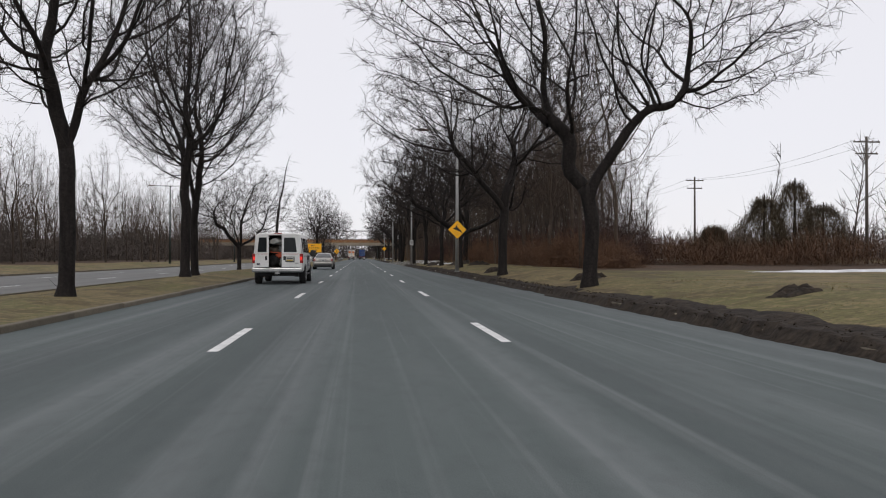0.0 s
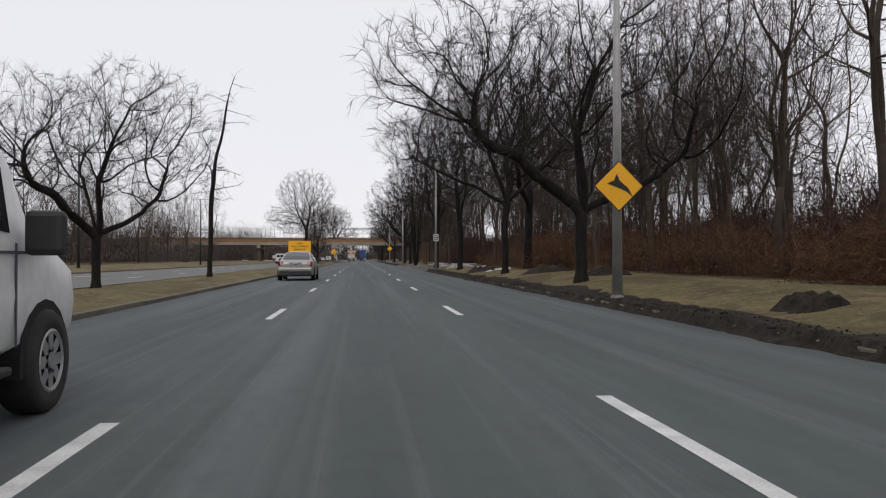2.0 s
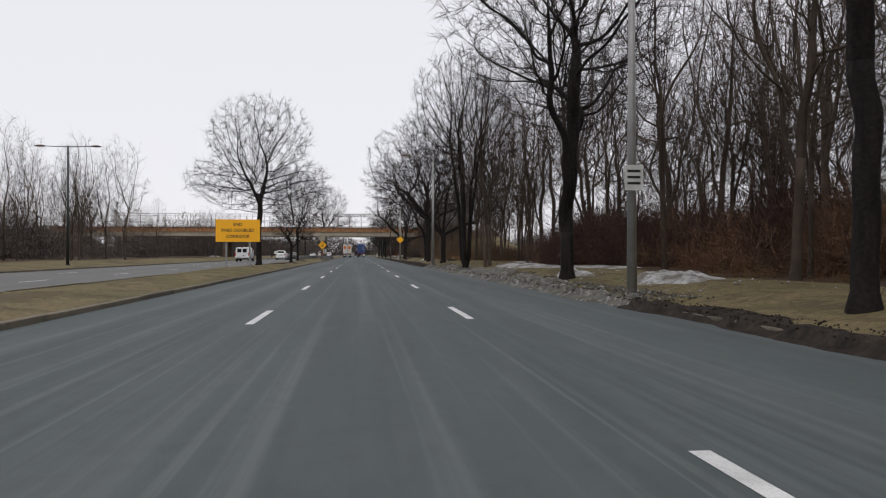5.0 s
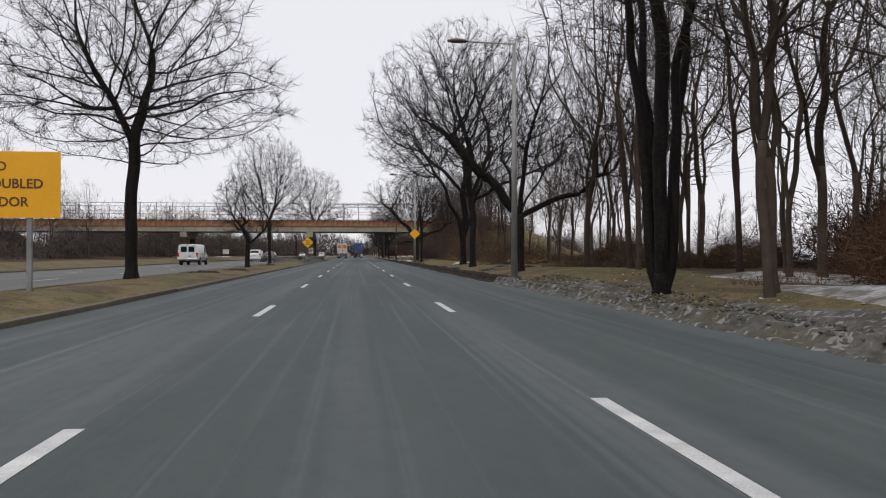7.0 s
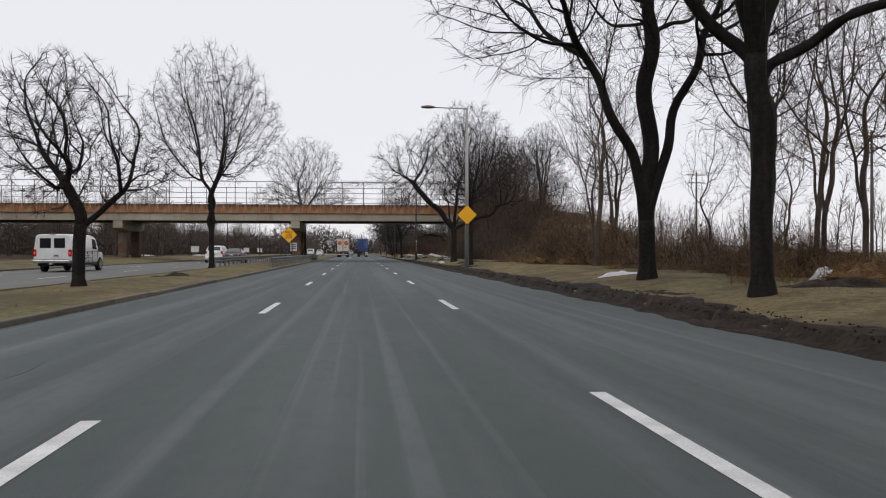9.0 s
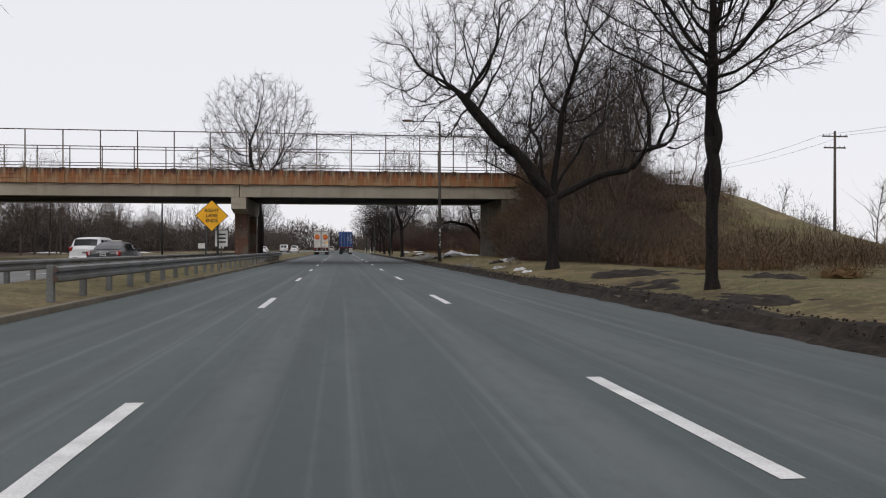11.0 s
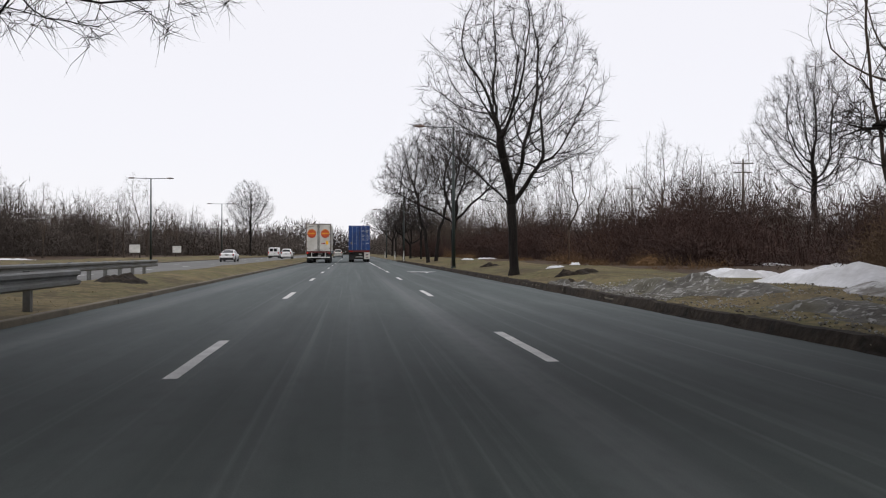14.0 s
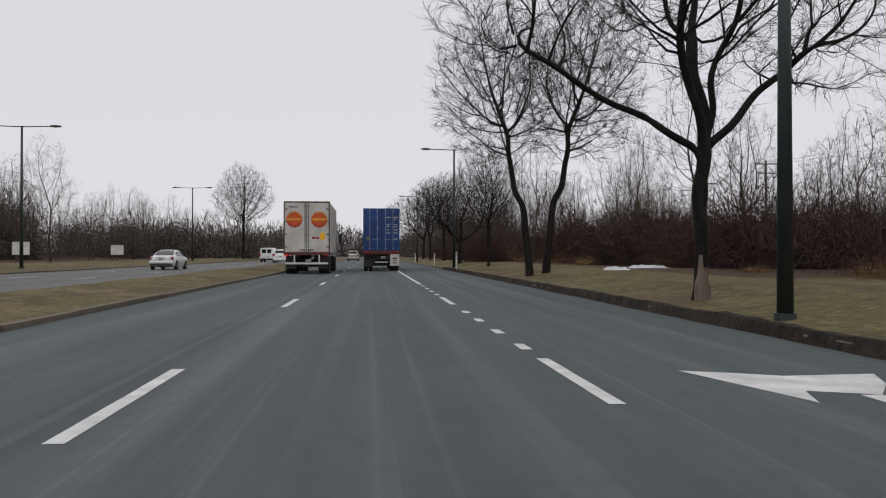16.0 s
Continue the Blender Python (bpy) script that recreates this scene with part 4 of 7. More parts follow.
woods("woodland_tree", 12, 2, (10.5, 22), (160, 203), (0.8, 1.2), "sparse trees before the snowy field")
def off_bank(x, y):
    """Past the brow of the embankment, where it is open grass."""
    return y > 205 and x > 0.46 * (y - 199) + 0.3


woods("embankment_tree", 5, 3, (14, 24), (228, 246), (0.5, 0.95), "trees on the embankment", off_bank)
for key, x, y, size, turn in (("forked", 17.5, 242.0, 0.75, 30), ("crooked", 22.0, 258.0, 0.9, 200), ("forked", 15.5, 258.0, 0.7, 120), ("hanging", 12.2, 257.6, 0.9, 0), ("level", 13.0, 243.0, 0.75, 0), ("multi", 22.5, 250.0, 0.8, 60)):
    plant(key, x, y, size, turn, "embankment_tree", "trees on the embankment", "leafless tree overhanging the bridge embankment")
woods("embankment_tree", 11, 9, (12.5, 21), (229, 245), (0.5, 0.9), "trees on the embankment", off_bank)
woods("embankment_tree", 10, 8, (14, 34), (256, 268), (0.7, 1.2), "trees on the embankment")
woods("woodland_tree", 34, 14, (10.5, 24), (345, 450), (0.6, 0.95), "thicket beyond the bridge")
woods("woodland_tree", 80, 4, (15, 42), (300, 440), (0.65, 1.0), "thicket beyond the bridge")
woods("woodland_tree", 75, 5, (-52, -29), (-5, 240), (0.9, 1.4), "woods beyond the far carriageway")
woods("woodland_tree", 55, 6, (-54, -29), (265, 460), (0.7, 1.1), "woods beyond the far carriageway")



def sprays(verts, faces, rng, x, y, z, size, width, plain=False):
    """One spray of fine twigs, as a narrow bent sliver."""
    a, e = rng.uniform(0, 6.283), rng.uniform(-0.3, 1.35)
    d = Vector((math.cos(a) * math.cos(e), math.sin(a) * math.cos(e), math.sin(e))) * size
    s = Vector((-math.sin(a), math.cos(a), rng.gauss(0, 0.3))) * width
    p = Vector((x, y, z))
    if plain:
        b = len(verts)
        verts += [tuple(p - s), tuple(p + s), tuple(p + d)]
        faces.append((b, b + 1, b + 2))
        return
    q = p + d * 0.55 + Vector((rng.gauss(0, 0.08), rng.gauss(0, 0.08), rng.gauss(0, 0.05))) * size
    b = len(verts)
    verts += [tuple(p - s), tuple(p + s), tuple(q + s * 0.8), tuple(q - s * 0.8), tuple(p + d)]
    faces.extend(((b, b + 1, b + 2, b + 3), (b + 3, b + 2, b + 4)))


def far_woods():
    """The distant belt of bare trees all round, past counting."""
    rng = random.Random(77)
    verts, faces = [], []
    for _ in range(400):
        side = rng.random()
        if side < 0.28:
            x, y = rng.uniform(40, 110), rng.uniform(20, 640)
            if 130 < y < 240 and x < 90:
                x += 60
        elif side < 0.62:
            x, y = rng.uniform(-120, -48), rng.uniform(-20, 640)
        elif side < 0.88:
            x, y = rng.choice((rng.uniform(-120, -23), rng.uniform(9, 90))), rng.uniform(430, 900)
        else:
            x, y = rng.uniform(-260, 260), rng.uniform(900, 1000)
        hgt = rng.uniform(8, 14)
        if y > 900:
            hgt *= 1.6
        p = Vector((x, y, height(x, y) - 0.2))
        path, dirs = limb_path(rng, p, Vector((0, 0, 1)), hgt, 4, 0.05, 0.05)
        tube(verts, faces, path, [0.16, 0.12, 0.08, 0.05, 0.02], 4)
        for i in range(30):
            f = 0.15 + 0.85 * rng.random()
            j = min(3, int(f * 4))
            q = path[j].lerp(path[j + 1], f * 4 - j)
            d = side_dir(rng, dirs[j], radians(rng.uniform(20, 60)), rng.uniform(0, 6.283))
            ln = hgt * 0.36 * (1.15 - 0.7 * f) * rng.uniform(0.6, 1.2)
            b, _ = limb_path(rng, q, d, ln, 2, 0.2, 0.08)
            tube(verts, faces, b, [0.045, 0.03, 0.015], 3)
            for _ in range(3):
                sprays(verts, faces, rng, *b[1], ln * 0.7, 0.03, True)
    ob = part("far_woods", mesh_of("far_woods", verts, faces, True), "grey_twig")
    tagged(ob, "distant belt of bare grey-brown winter woods", "woods", kind="stuff")


far_woods()


def undergrowth(name, count, seed, x_range, y_range, tall, size, width, material, label, rough=0.06, skip=None):
    """A belt of fine twiggy undergrowth with an uneven top."""
    rng = random.Random(seed)
    verts, faces = [], []
    for _ in range(count):
        x, y = rng.uniform(*x_range), rng.uniform(*y_range)
        if skip and skip(x, y):
            continue
        top = tall * (0.62 + 0.75 * noise.noise((x * rough, y * rough, seed)) + 0.35 * noise.noise((x * 0.35, y * 0.35, seed)))
        if top < 0.3:
            continue
        sprays(verts, faces, rng, x, y, height(x, y) + top * rng.random() ** 1.25, size * rng.uniform(0.6, 1.4), width, name == "far_undergrowth")
    tagged(part(name, mesh_of(name, verts, faces), material), label, "undergrowth", kind="stuff")


undergrowth("far_undergrowth", 100000, 1, (-60, -36), (-10, 244), 9.0, 0.9, 0.026, "grey_twig", "grey-brown twiggy undergrowth of the far woods")
undergrowth("far_undergrowth", 110000, 2, (-64, -38), (262, 560), 9.0, 0.95, 0.028, "grey_twig", "grey-brown twiggy undergrowth of the far woods")
undergrowth("far_undergrowth", 50000, 3, (18, 40), (40, 150), 8.5, 1.3, 0.024, "grey_twig", "grey-brown twiggy undergrowth of the woodland", skip=off_wood)
undergrowth("far_undergrowth", 120000, 4, (24, 56), (276, 560), 8.0, 0.9, 0.026, "grey_twig", "grey-brown twiggy undergrowth beyond the bridge")
undergrowth("far_undergrowth", 36000, 5, (-90, 90), (640, 760), 15.0, 3.0, 0.17, "grey_twig", "hazy grey-brown far woods", rough=0.02)
undergrowth("far_undergrowth", 26000, 6, (9, 30), (430, 640), 10.0, 2.0, 0.075, "grey_twig", "grey-brown woods along the far road")
undergrowth("far_undergrowth", 26000, 7, (-44, -22), (430, 640), 9.0, 2.0, 0.075, "grey_twig", "grey-brown woods along the far road")
undergrowth("far_undergrowth", 24000, 8, (80, 110), (0, 270), 8.0, 2.2, 0.1, "grey_twig", "grey-brown woods past the field")
undergrowth("bank_undergrowth", 40000, 9, (12.4, 26), (230, 251), 3.2, 1.1, 0.007, "bank", "fine brown brush on the bridge embankment", rough=0.2, skip=off_bank)
undergrowth("red_undergrowth", 36000, 10, (12.2, 21), (36, 150), 2.2, 0.9, 0.008, "brush", "reddish-brown fine brush along the woodland edge", rough=0.15, skip=off_wood)
undergrowth("red_undergrowth", 36000, 11, (14.5, 25), (262, 420), 2.2, 1.0, 0.01, "dark_brush", "dark russet fine brush beyond the bridge", rough=0.12)
undergrowth("red_undergrowth", 16000, 12, (24, 44), (56, 80), 2.6, 1.2, 0.014, "brush", "reddish-brown fine brush at the lawn's edge", rough=0.15)
undergrowth("bank_undergrowth", 16000, 14, (10.4, 14.5), (232, 246.2), 3.6, 1.1, 0.007, "bank", "fine brown brush before the abutment", rough=0.25)
undergrowth("bank_undergrowth", 70000, 15, (11, 29), (210, 247), 1.2, 0.5, 0.0075, "bank", "low brown weeds on the embankment slope", rough=0.3, skip=lambda x, y: x > 24 and x > 0.63 * (y - 199))
undergrowth("bank_undergrowth", 24000, 13, (10.6, 18), (180, 232), 2.4, 1.0, 0.008, "bank", "fine tan-brown brush beside the road", rough=0.2, skip=off_bank)


def vine_tower(x, y, r, tall, seed):
    """A dead trunk smothered in hanging vines."""
    rng = random.Random(seed)
    z = height(x, y) - 0.1
    root = tagged(empty("vine_smothered_tree", x, y, z), "dead tree smothered in a dense mound of brown vines", "tree", "vine-smothered trees by the lawn")
    part("trunk", rodded((0, 0, 0), (0.1, 0, tall + 0.4), 0.2, 0.06), "twig", root)
    verts, faces = [], []
    for _ in range(7000):
        a, f = rng.uniform(0, 6.283), rng.random()
        rr = r * (1.05 - 0.8 * f ** 2.2) * (0.8 + 0.35 * noise.noise((a, f * 3, seed))) * math.sqrt(rng.uniform(0.3, 1))
        sprays(verts, faces, rng, rr * math.cos(a), rr * math.sin(a), tall * f * 0.95, 0.8, 0.02)
    part("vines", mesh_of("vines", verts, faces), "vine", root, "dense brown hanging vines")


vine_tower(39.0, 74.0, 3.6, 6.4, 1)
vine_tower(43.0, 75.5, 3.4, 8.2, 2)
vine_tower(47.5, 78.0, 4.2, 6.0, 3)
vine_tower(33.5, 73.0, 2.8, 3.4, 4)


# ---------------------------------------------------------------- brush
def brush_mesh(seed, stems, spread, tall, thick, material, arch=0.35):
    rng = random.Random(seed)
    verts, faces = [], []
    for _ in range(stems):
        a, r = rng.uniform(0, 6.283), spread * math.sqrt(rng.random())
        p = Vector((r * math.cos(a), r * math.sin(a), -0.15))
        d = Vector((rng.gauss(0, 0.35), rng.gauss(0, 0.35), 1)).normalized()
        ln = tall * rng.uniform(0.45, 1.1) * (1 - 0.35 * (r / spread) ** 2)
        path, dirs = limb_path(rng, p, d, ln, 3, arch * 0.5, -0.06)
        tube(verts, faces, path, [thick, thick * 0.8, thick * 0.6, thick * 0.3], 3)
        for _ in range(3):
            j = rng.randrange(1, 3)
            b, _ = limb_path(rng, path[j], side_dir(rng, dirs[j], radians(rng.uniform(25, 75)), rng.uniform(0, 6.283)), ln * rng.uniform(0.2, 0.45), 1, 0.3, 0.0)
            tube(verts, faces, b, [thick * 0.6, thick * 0.25], 3)
    me = mesh_of("brush_thicket", verts, faces, True)
    me.materials.append(M[material])
    return me


BRUSH = [brush_mesh(i, 140, 2.3, 2.7, 0.0055, "brush") for i in (1, 2, 3)]
REEDS = [brush_mesh(i, 90, 1.6, 1.1, 0.012, "straw", 0.2) for i in (4, 5)]
GREY = [brush_mesh(i, 130, 2.4, 3.4, 0.007, "grey_twig") for i in (6, 7)]


def scatter(meshes, name, count, seed, x_range, y_range, size, label, skip=None):
    rng = random.Random(seed)
    n = 0
    while n < count:
        x, y = rng.uniform(*x_range), rng.uniform(*y_range)
        if skip and skip(x, y):
            continue
        ob = new(name, rng.choice(meshes))
        s = rng.uniform(*size)
        ob.matrix_world = pose(x, y, height(x, y), 0, 0, rng.uniform(0, 360)) @ Matrix.Diagonal((s, s, s * rng.uniform(0.8, 1.15), 1))
        tagged(ob, label, "brush", kind="stuff")
        n += 1


RED = "tangled reddish-brown winter brush along the verge"
scatter(BRUSH, "brush_thicket", 21, 11, (12.5, 22), (40, 140), (0.8, 1.3), RED, off_wood)
scatter(GREY, "brush_thicket", 10, 13, (9.8, 22), (150, 236), (0.6, 1.2), "tangled grey-brown bare brush beside the road", lambda x, y: y < 205 or off_bank(x, y))
scatter(BRUSH, "brush_thicket", 10, 14, (12.6, 30), (230, 262), (0.7, 1.2), "brown brush overgrowing the bridge embankment", off_bank)
scatter(GREY, "brush_thicket", 11, 15, (12.6, 22), (232, 246), (0.8, 1.4), "bare grey brush overgrowing the bridge embankment", off_bank)
scatter(BRUSH, "brush_thicket", 8, 16, (14, 34), (268, 430), (0.8, 1.5), RED)
scatter(GREY, "brush_thicket", 7, 17, (-50, -32), (0, 240), (0.8, 1.4), "grey-brown brush before the far woods")
scatter(GREY, "brush_thicket", 7, 18, (-60, -36), (265, 460), (0.8, 1.4), "grey-brown brush before the far woods")
scatter(REEDS, "brush_thicket", 12, 19, (10.5, 15), (262, 400), (0.4, 0.8), "tan dead reeds at the foot of the brush")
scatter(REEDS, "brush_thicket", 13, 20, (9.5, 13), (40, 240), (0.5, 0.9), "tan dead reeds at the foot of the brush")


def mound_mesh(seed, material, count=3600, width=0.02, core=0.66):
    """A rounded tangle of fine twigs, two metres across its radius and two high, with a dense lumpy heart."""
    rng = random.Random(seed)
    verts, faces = [], []

    def reach(a, e):
        return 2.0 * (0.8 + 0.45 * noise.noise((math.cos(a) * 1.3, math.sin(a) * 1.3 + seed, e * 1.6)) + 0.2 * noise.noise((math.cos(a) * 3.4, math.sin(a) * 3.4, e * 4 + seed)))

    rows, cols = 7, 14
    for j in range(rows + 1):
        e = -0.1 + 1.67 * j / rows
        for i in range(cols):
            a = 6.283 * i / cols
            r = core * reach(a, e)
            verts.append((r * math.cos(a) * math.cos(e), r * math.sin(a) * math.cos(e), r * math.sin(e)))
    for j in range(rows):
        for i in range(cols):
            faces.append((j * cols + i, j * cols + (i + 1) % cols, (j + 1) * cols + (i + 1) % cols, (j + 1) * cols + i))
    for _ in range(count):
        a, e = rng.uniform(0, 6.283), math.asin(rng.random() ** 1.2)
        f = rng.uniform(0.55, 1.0) if rng.random() < 0.8 else rng.uniform(0.95, 1.25)
        r = reach(a, e) * f
        out = Vector((math.cos(a) * math.cos(e), math.sin(a) * math.cos(e), math.sin(e)))
        p = out * r
        d = (out * 0.5 + Vector((rng.gauss(0, 0.6), rng.gauss(0, 0.6), rng.gauss(0.1, 0.6)))).normalized()
        s = d.cross(Vector((rng.gauss(0, 1), rng.gauss(0, 1), rng.gauss(0, 1)))).normalized() * width * rng.uniform(0.4, 1.0)
        ln = rng.uniform(0.15, 0.5)
        b = len(verts)
        verts += [tuple(p - s), tuple(p + s), tuple(p + d * ln)]
        faces.append((b, b + 1, b + 2))
    me = mesh_of("brush_mound", verts, faces)
    me.materials.append(M[material])
    return me


RUSSET = [mound_mesh(i, "brush", 7500, 0.009, 0.66) for i in (31, 32)]
DARK = [mound_mesh(i, "dark_brush", 7000, 0.011, 0.6) for i in (33, 34, 35)]
UMBER = [mound_mesh(i, "bank", 5600, 0.011, 0.62) for i in (36, 37)]
TAWNY = [mound_mesh(i, "straw", 2600, 0.014) for i in (38, 39)]


def mounds(meshes, count, seed, x_range, y_range, size, tall, label, skip=None):
    """Rounded brush, broad or tall, growing into one another."""
    rng = random.Random(seed)
    n = 0
    while n < count:
        x, y = rng.uniform(*x_range), rng.uniform(*y_range)
        if skip and skip(x, y):
            continue
        ob = new("brush_mound", rng.choice(meshes))
        s = rng.uniform(*size)
        ob.matrix_world = pose(x, y, height(x, y) - 0.1, 0, 0, rng.uniform(0, 360)) @ Matrix.Diagonal((s, s * rng.uniform(0.8, 1.3), s * rng.uniform(*tall), 1))
        tagged(ob, label, "brush", kind="stuff")
        n += 1


mounds(RUSSET, 34, 41, (13.2, 18), (38, 150), (0.8, 1.5), (0.9, 1.3), "rounded tangle of reddish-brown brush at the woodland edge", off_wood)
mounds(DARK, 22, 42, (16, 27), (45, 150), (1.1, 2.0), (0.9, 1.6), "dark russet thicket under the woodland trees", off_wood)
mounds(DARK, 11, 68, (12.2, 17.5), (116, 133), (0.9, 1.4), (1.1, 1.7), "dark russet thicket under the woodland trees")
mounds(DARK, 8, 43, (11.5, 18), (216, 240), (0.8, 1.3), (0.9, 1.4), "tall dark thicket beside the road before the bridge", lambda x, y: x > 12.5 + 0.2 * (y - 200) or off_bank(x, y))
mounds(UMBER, 16, 44, (11.0, 15), (196, 244), (0.6, 1.3), (0.8, 1.5), "brown tangle of brush at the foot of the embankment", off_bank)
mounds(UMBER, 22, 61, (11, 21), (150, 200), (0.3, 0.6), (0.4, 0.7), "brown tangle of low brush before the snowy field")
mounds(UMBER, 18, 67, (11.5, 24), (173, 198), (0.4, 0.7), (0.7, 0.95), "brown tangle of brush beside the road")
mounds(UMBER, 20, 64, (10.8, 20), (148, 174), (0.55, 0.95), (0.8, 1.2), "brown tangle of brush beside the road")
mounds(TAWNY, 26, 62, (10.5, 22), (150, 205), (0.25, 0.5), (0.4, 0.7), "low tawny dead weeds before the snowy field")
mounds(UMBER, 7, 63, (13.2, 17), (256.8, 264), (0.6, 1.0), (0.8, 1.2), "brown brush on the bank behind the bridge")
mounds(TAWNY, 16, 45, (10.2, 13.5), (168, 240), (0.3, 0.55), (0.6, 1.0), "low tawny dead weeds beside the road")
mounds(UMBER, 22, 65, (13, 25), (220, 245), (0.45, 0.9), (0.7, 1.0), "brown brush on the slope of the embankment", lambda x, y: x > 0.5 * (y - 199) and x > 18)
mounds(UMBER, 9, 46, (12.5, 17), (236, 246), (0.8, 1.4), (0.9, 1.4), "brown brush smothering the bridge embankment", off_bank)
mounds(DARK, 16, 47, (16.5, 27), (282, 330), (1.2, 2.1), (0.9, 1.3), "dark russet mass of brush beyond the bridge")
mounds(DARK, 10, 66, (11, 17), (350, 430), (0.9, 1.6), (0.9, 1.3), "dark russet mass of brush beyond the bridge")
mounds(DARK, 20, 48, (15, 32), (330, 440), (1.2, 2.2), (0.9, 1.4), "dark russet mass of brush beyond the bridge")
mounds(DARK, 7, 49, (20, 34), (262, 284), (1.2, 2.0), (0.9, 1.4), "dark russet mass of brush behind the bridge")
mounds(TAWNY, 26, 50, (12.5, 20), (276, 400), (0.35, 0.65), (0.6, 1.0), "low tawny weeds at the foot of the brush")
mounds(RUSSET, 12, 51, (13.5, 20), (290, 400), (0.6, 1.2), (0.8, 1.1), "reddish-brown rounded brush beyond the bridge")
# far crowns: the lighter twig colour stands in for distance haze
GREYISH = [mound_mesh(i, "grey_twig", 4600, 0.016, 0.6) for i in (52, 53, 54)]
DIM = "haze-pale grey-brown bare crowns massed in the far woods"
mounds(GREYISH, 30, 55, (-56, -40), (-10, 238), (1.8, 3.0), (1.0, 1.6), DIM)
mounds(GREYISH, 34, 56, (-62, -42), (268, 470), (2.0, 3.2), (1.0, 1.6), DIM)
mounds(GREYISH, 22, 57, (32, 60), (275, 460), (2.0, 3.0), (0.9, 1.5), DIM)
mounds(GREYISH, 12, 58, (12, 30), (430, 560), (2.0, 3.2), (1.0, 1.6), DIM)
mounds(GREYISH, 12, 59, (-46, -28), (450, 580), (2.0, 3.2), (1.0, 1.6), DIM)
mounds(DARK, 5, 60, (28, 38), (292, 322), (2.0, 2.8), (1.0, 1.4), "dark mound of vine-smothered trees beyond the bridge")


# ---------------------------------------------------------------- the road bridge
def bridge():
    root = tagged(empty("road_bridge"), "concrete road bridge with rust-stained parapet and tall railings over the carriageways", "bridge")
    x0, x1 = -62.0, 20.5
    joints = [x0, -46.2, -26.9, -7.2, 12.4, x1]
    boards = []
    for z0, z1 in ((5.55, 5.845), (5.853, 6.125), (6.133, 6.56)):
        bm, me = boxed(0.0, 2.07, 0.0, 0.3, z0, z1, bevel=0.012), bpy.data.meshes.new("parapet_board")
        bm.to_mesh(me)
        bm.free()
        boards.append(me)
    for face, out in ((BR0, -1), (BR1, 1)):
        for a, b in zip(joints, joints[1:]):
            lo, hi = sorted((face, face - out * 0.5))
            part("fascia_beam", boxed(a + 0.02, b - 0.02, lo, hi, 4.68, 5.53, bevel=0.02), "concrete", root, "weathered grey concrete edge beam")
        y0 = face + out * 0.16
        n = 33
        for i in range(n + 1):
            px = 20.0 - 2.43 * i - 0.005
            lo, hi = sorted((y0 + out * 0.05, y0 - out * 0.36))
            part("pilaster", boxed(px - 0.17, px + 0.17, lo, hi, 5.5, 6.60, bevel=0.02), "pale_concrete", root, "pale concrete pilaster")
            if i == n:
                break
            lo, hi = sorted((y0, y0 - out * 0.3))
            for k, me in enumerate(boards):
                o = part("parapet_board", me, "rust_concrete", root)
                o.location = (px - 2.25, lo, 0)
            part("railing_post", boxed(px - 0.035, px + 0.035, y0 - out * 0.2 - 0.03, y0 - out * 0.2 + 0.03, 6.58, 9.2), "rail_grey", root)
        for z, r in ((9.17, 0.035), (7.87, 0.028), (6.74, 0.028)):
            part("railing_rail", rodded((x0, y0 - out * 0.2, z), (x1, y0 - out * 0.2, z), r, n=6), "rail_grey", root)
    # deck and girders share one near-black that carries their shade
    part("deck", boxed(x0, 12.4, BR0 + 0.5, BR1 - 0.5, 5.45, 5.75), "girder", root, "bridge deck underside coloured near-black for its shade")
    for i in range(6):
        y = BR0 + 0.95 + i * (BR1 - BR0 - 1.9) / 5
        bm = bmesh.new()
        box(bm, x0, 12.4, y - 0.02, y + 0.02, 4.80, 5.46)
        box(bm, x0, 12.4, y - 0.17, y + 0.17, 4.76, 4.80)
        part("girder", bm, "girder", root, "steel girder coloured near-black for its shade")
    for px in (-7.25, -26.9, -46.2):
        cap = [(BR0 - 0.08, 4.66), (BR1 + 0.08, 4.66), (BR1 + 0.08, 3.85), (BR1 - 1.4, 3.58), (BR0 + 1.4, 3.58), (BR0 - 0.08, 3.85)]
        bm = bmesh.new()
        f = bm.faces.new([bm.verts.new((px - 0.5, y, z)) for y, z in cap])
        g = bmesh.ops.extrude_face_region(bm, geom=[f])
        for v in g["geom"]:
            if isinstance(v, bmesh.types.BMVert):
                v.co.x = px + 0.5
        part("pier_cap", bm, "concrete", root, "concrete pier cap")
        for cy in (BR0 + 2.1, BR1 - 1.7):
            part("column", boxed(px - 0.48, px + 0.48, cy - 0.48, cy + 0.48, -0.2, 3.6, bevel=0.05), "column", root, "stained square concrete column")
    part("abutment", boxed(11.4, 12.4, BR0 + 0.1, BR1 - 0.1, -0.3, 4.74, bevel=0.02), "abutment", root, "stained concrete abutment wall darkened for its shade")
    part("abutment_wing", boxed(12.4, 20.4, BR0 + 0.03, BR0 + 0.45, -0.3, 4.66, bevel=0.02), "abutment", root, "concrete wing wall")
    part("abutment_wing", boxed(12.4, 20.4, BR1 - 0.45, BR1 - 0.03, -0.3, 4.66, bevel=0.02), "concrete", root, "concrete wing wall")
    part("abutment", boxed(-63.0, -62.0, BR0 + 0.1, BR1 - 0.1, -0.3, 6.5), "concrete", root, "concrete abutment wall")
    rng = random.Random(5)
    verts, faces = [], []
    for _ in range(150):
        p = Vector((rng.uniform(-3.5, 11.5), BR0 - 0.1, 9.1))
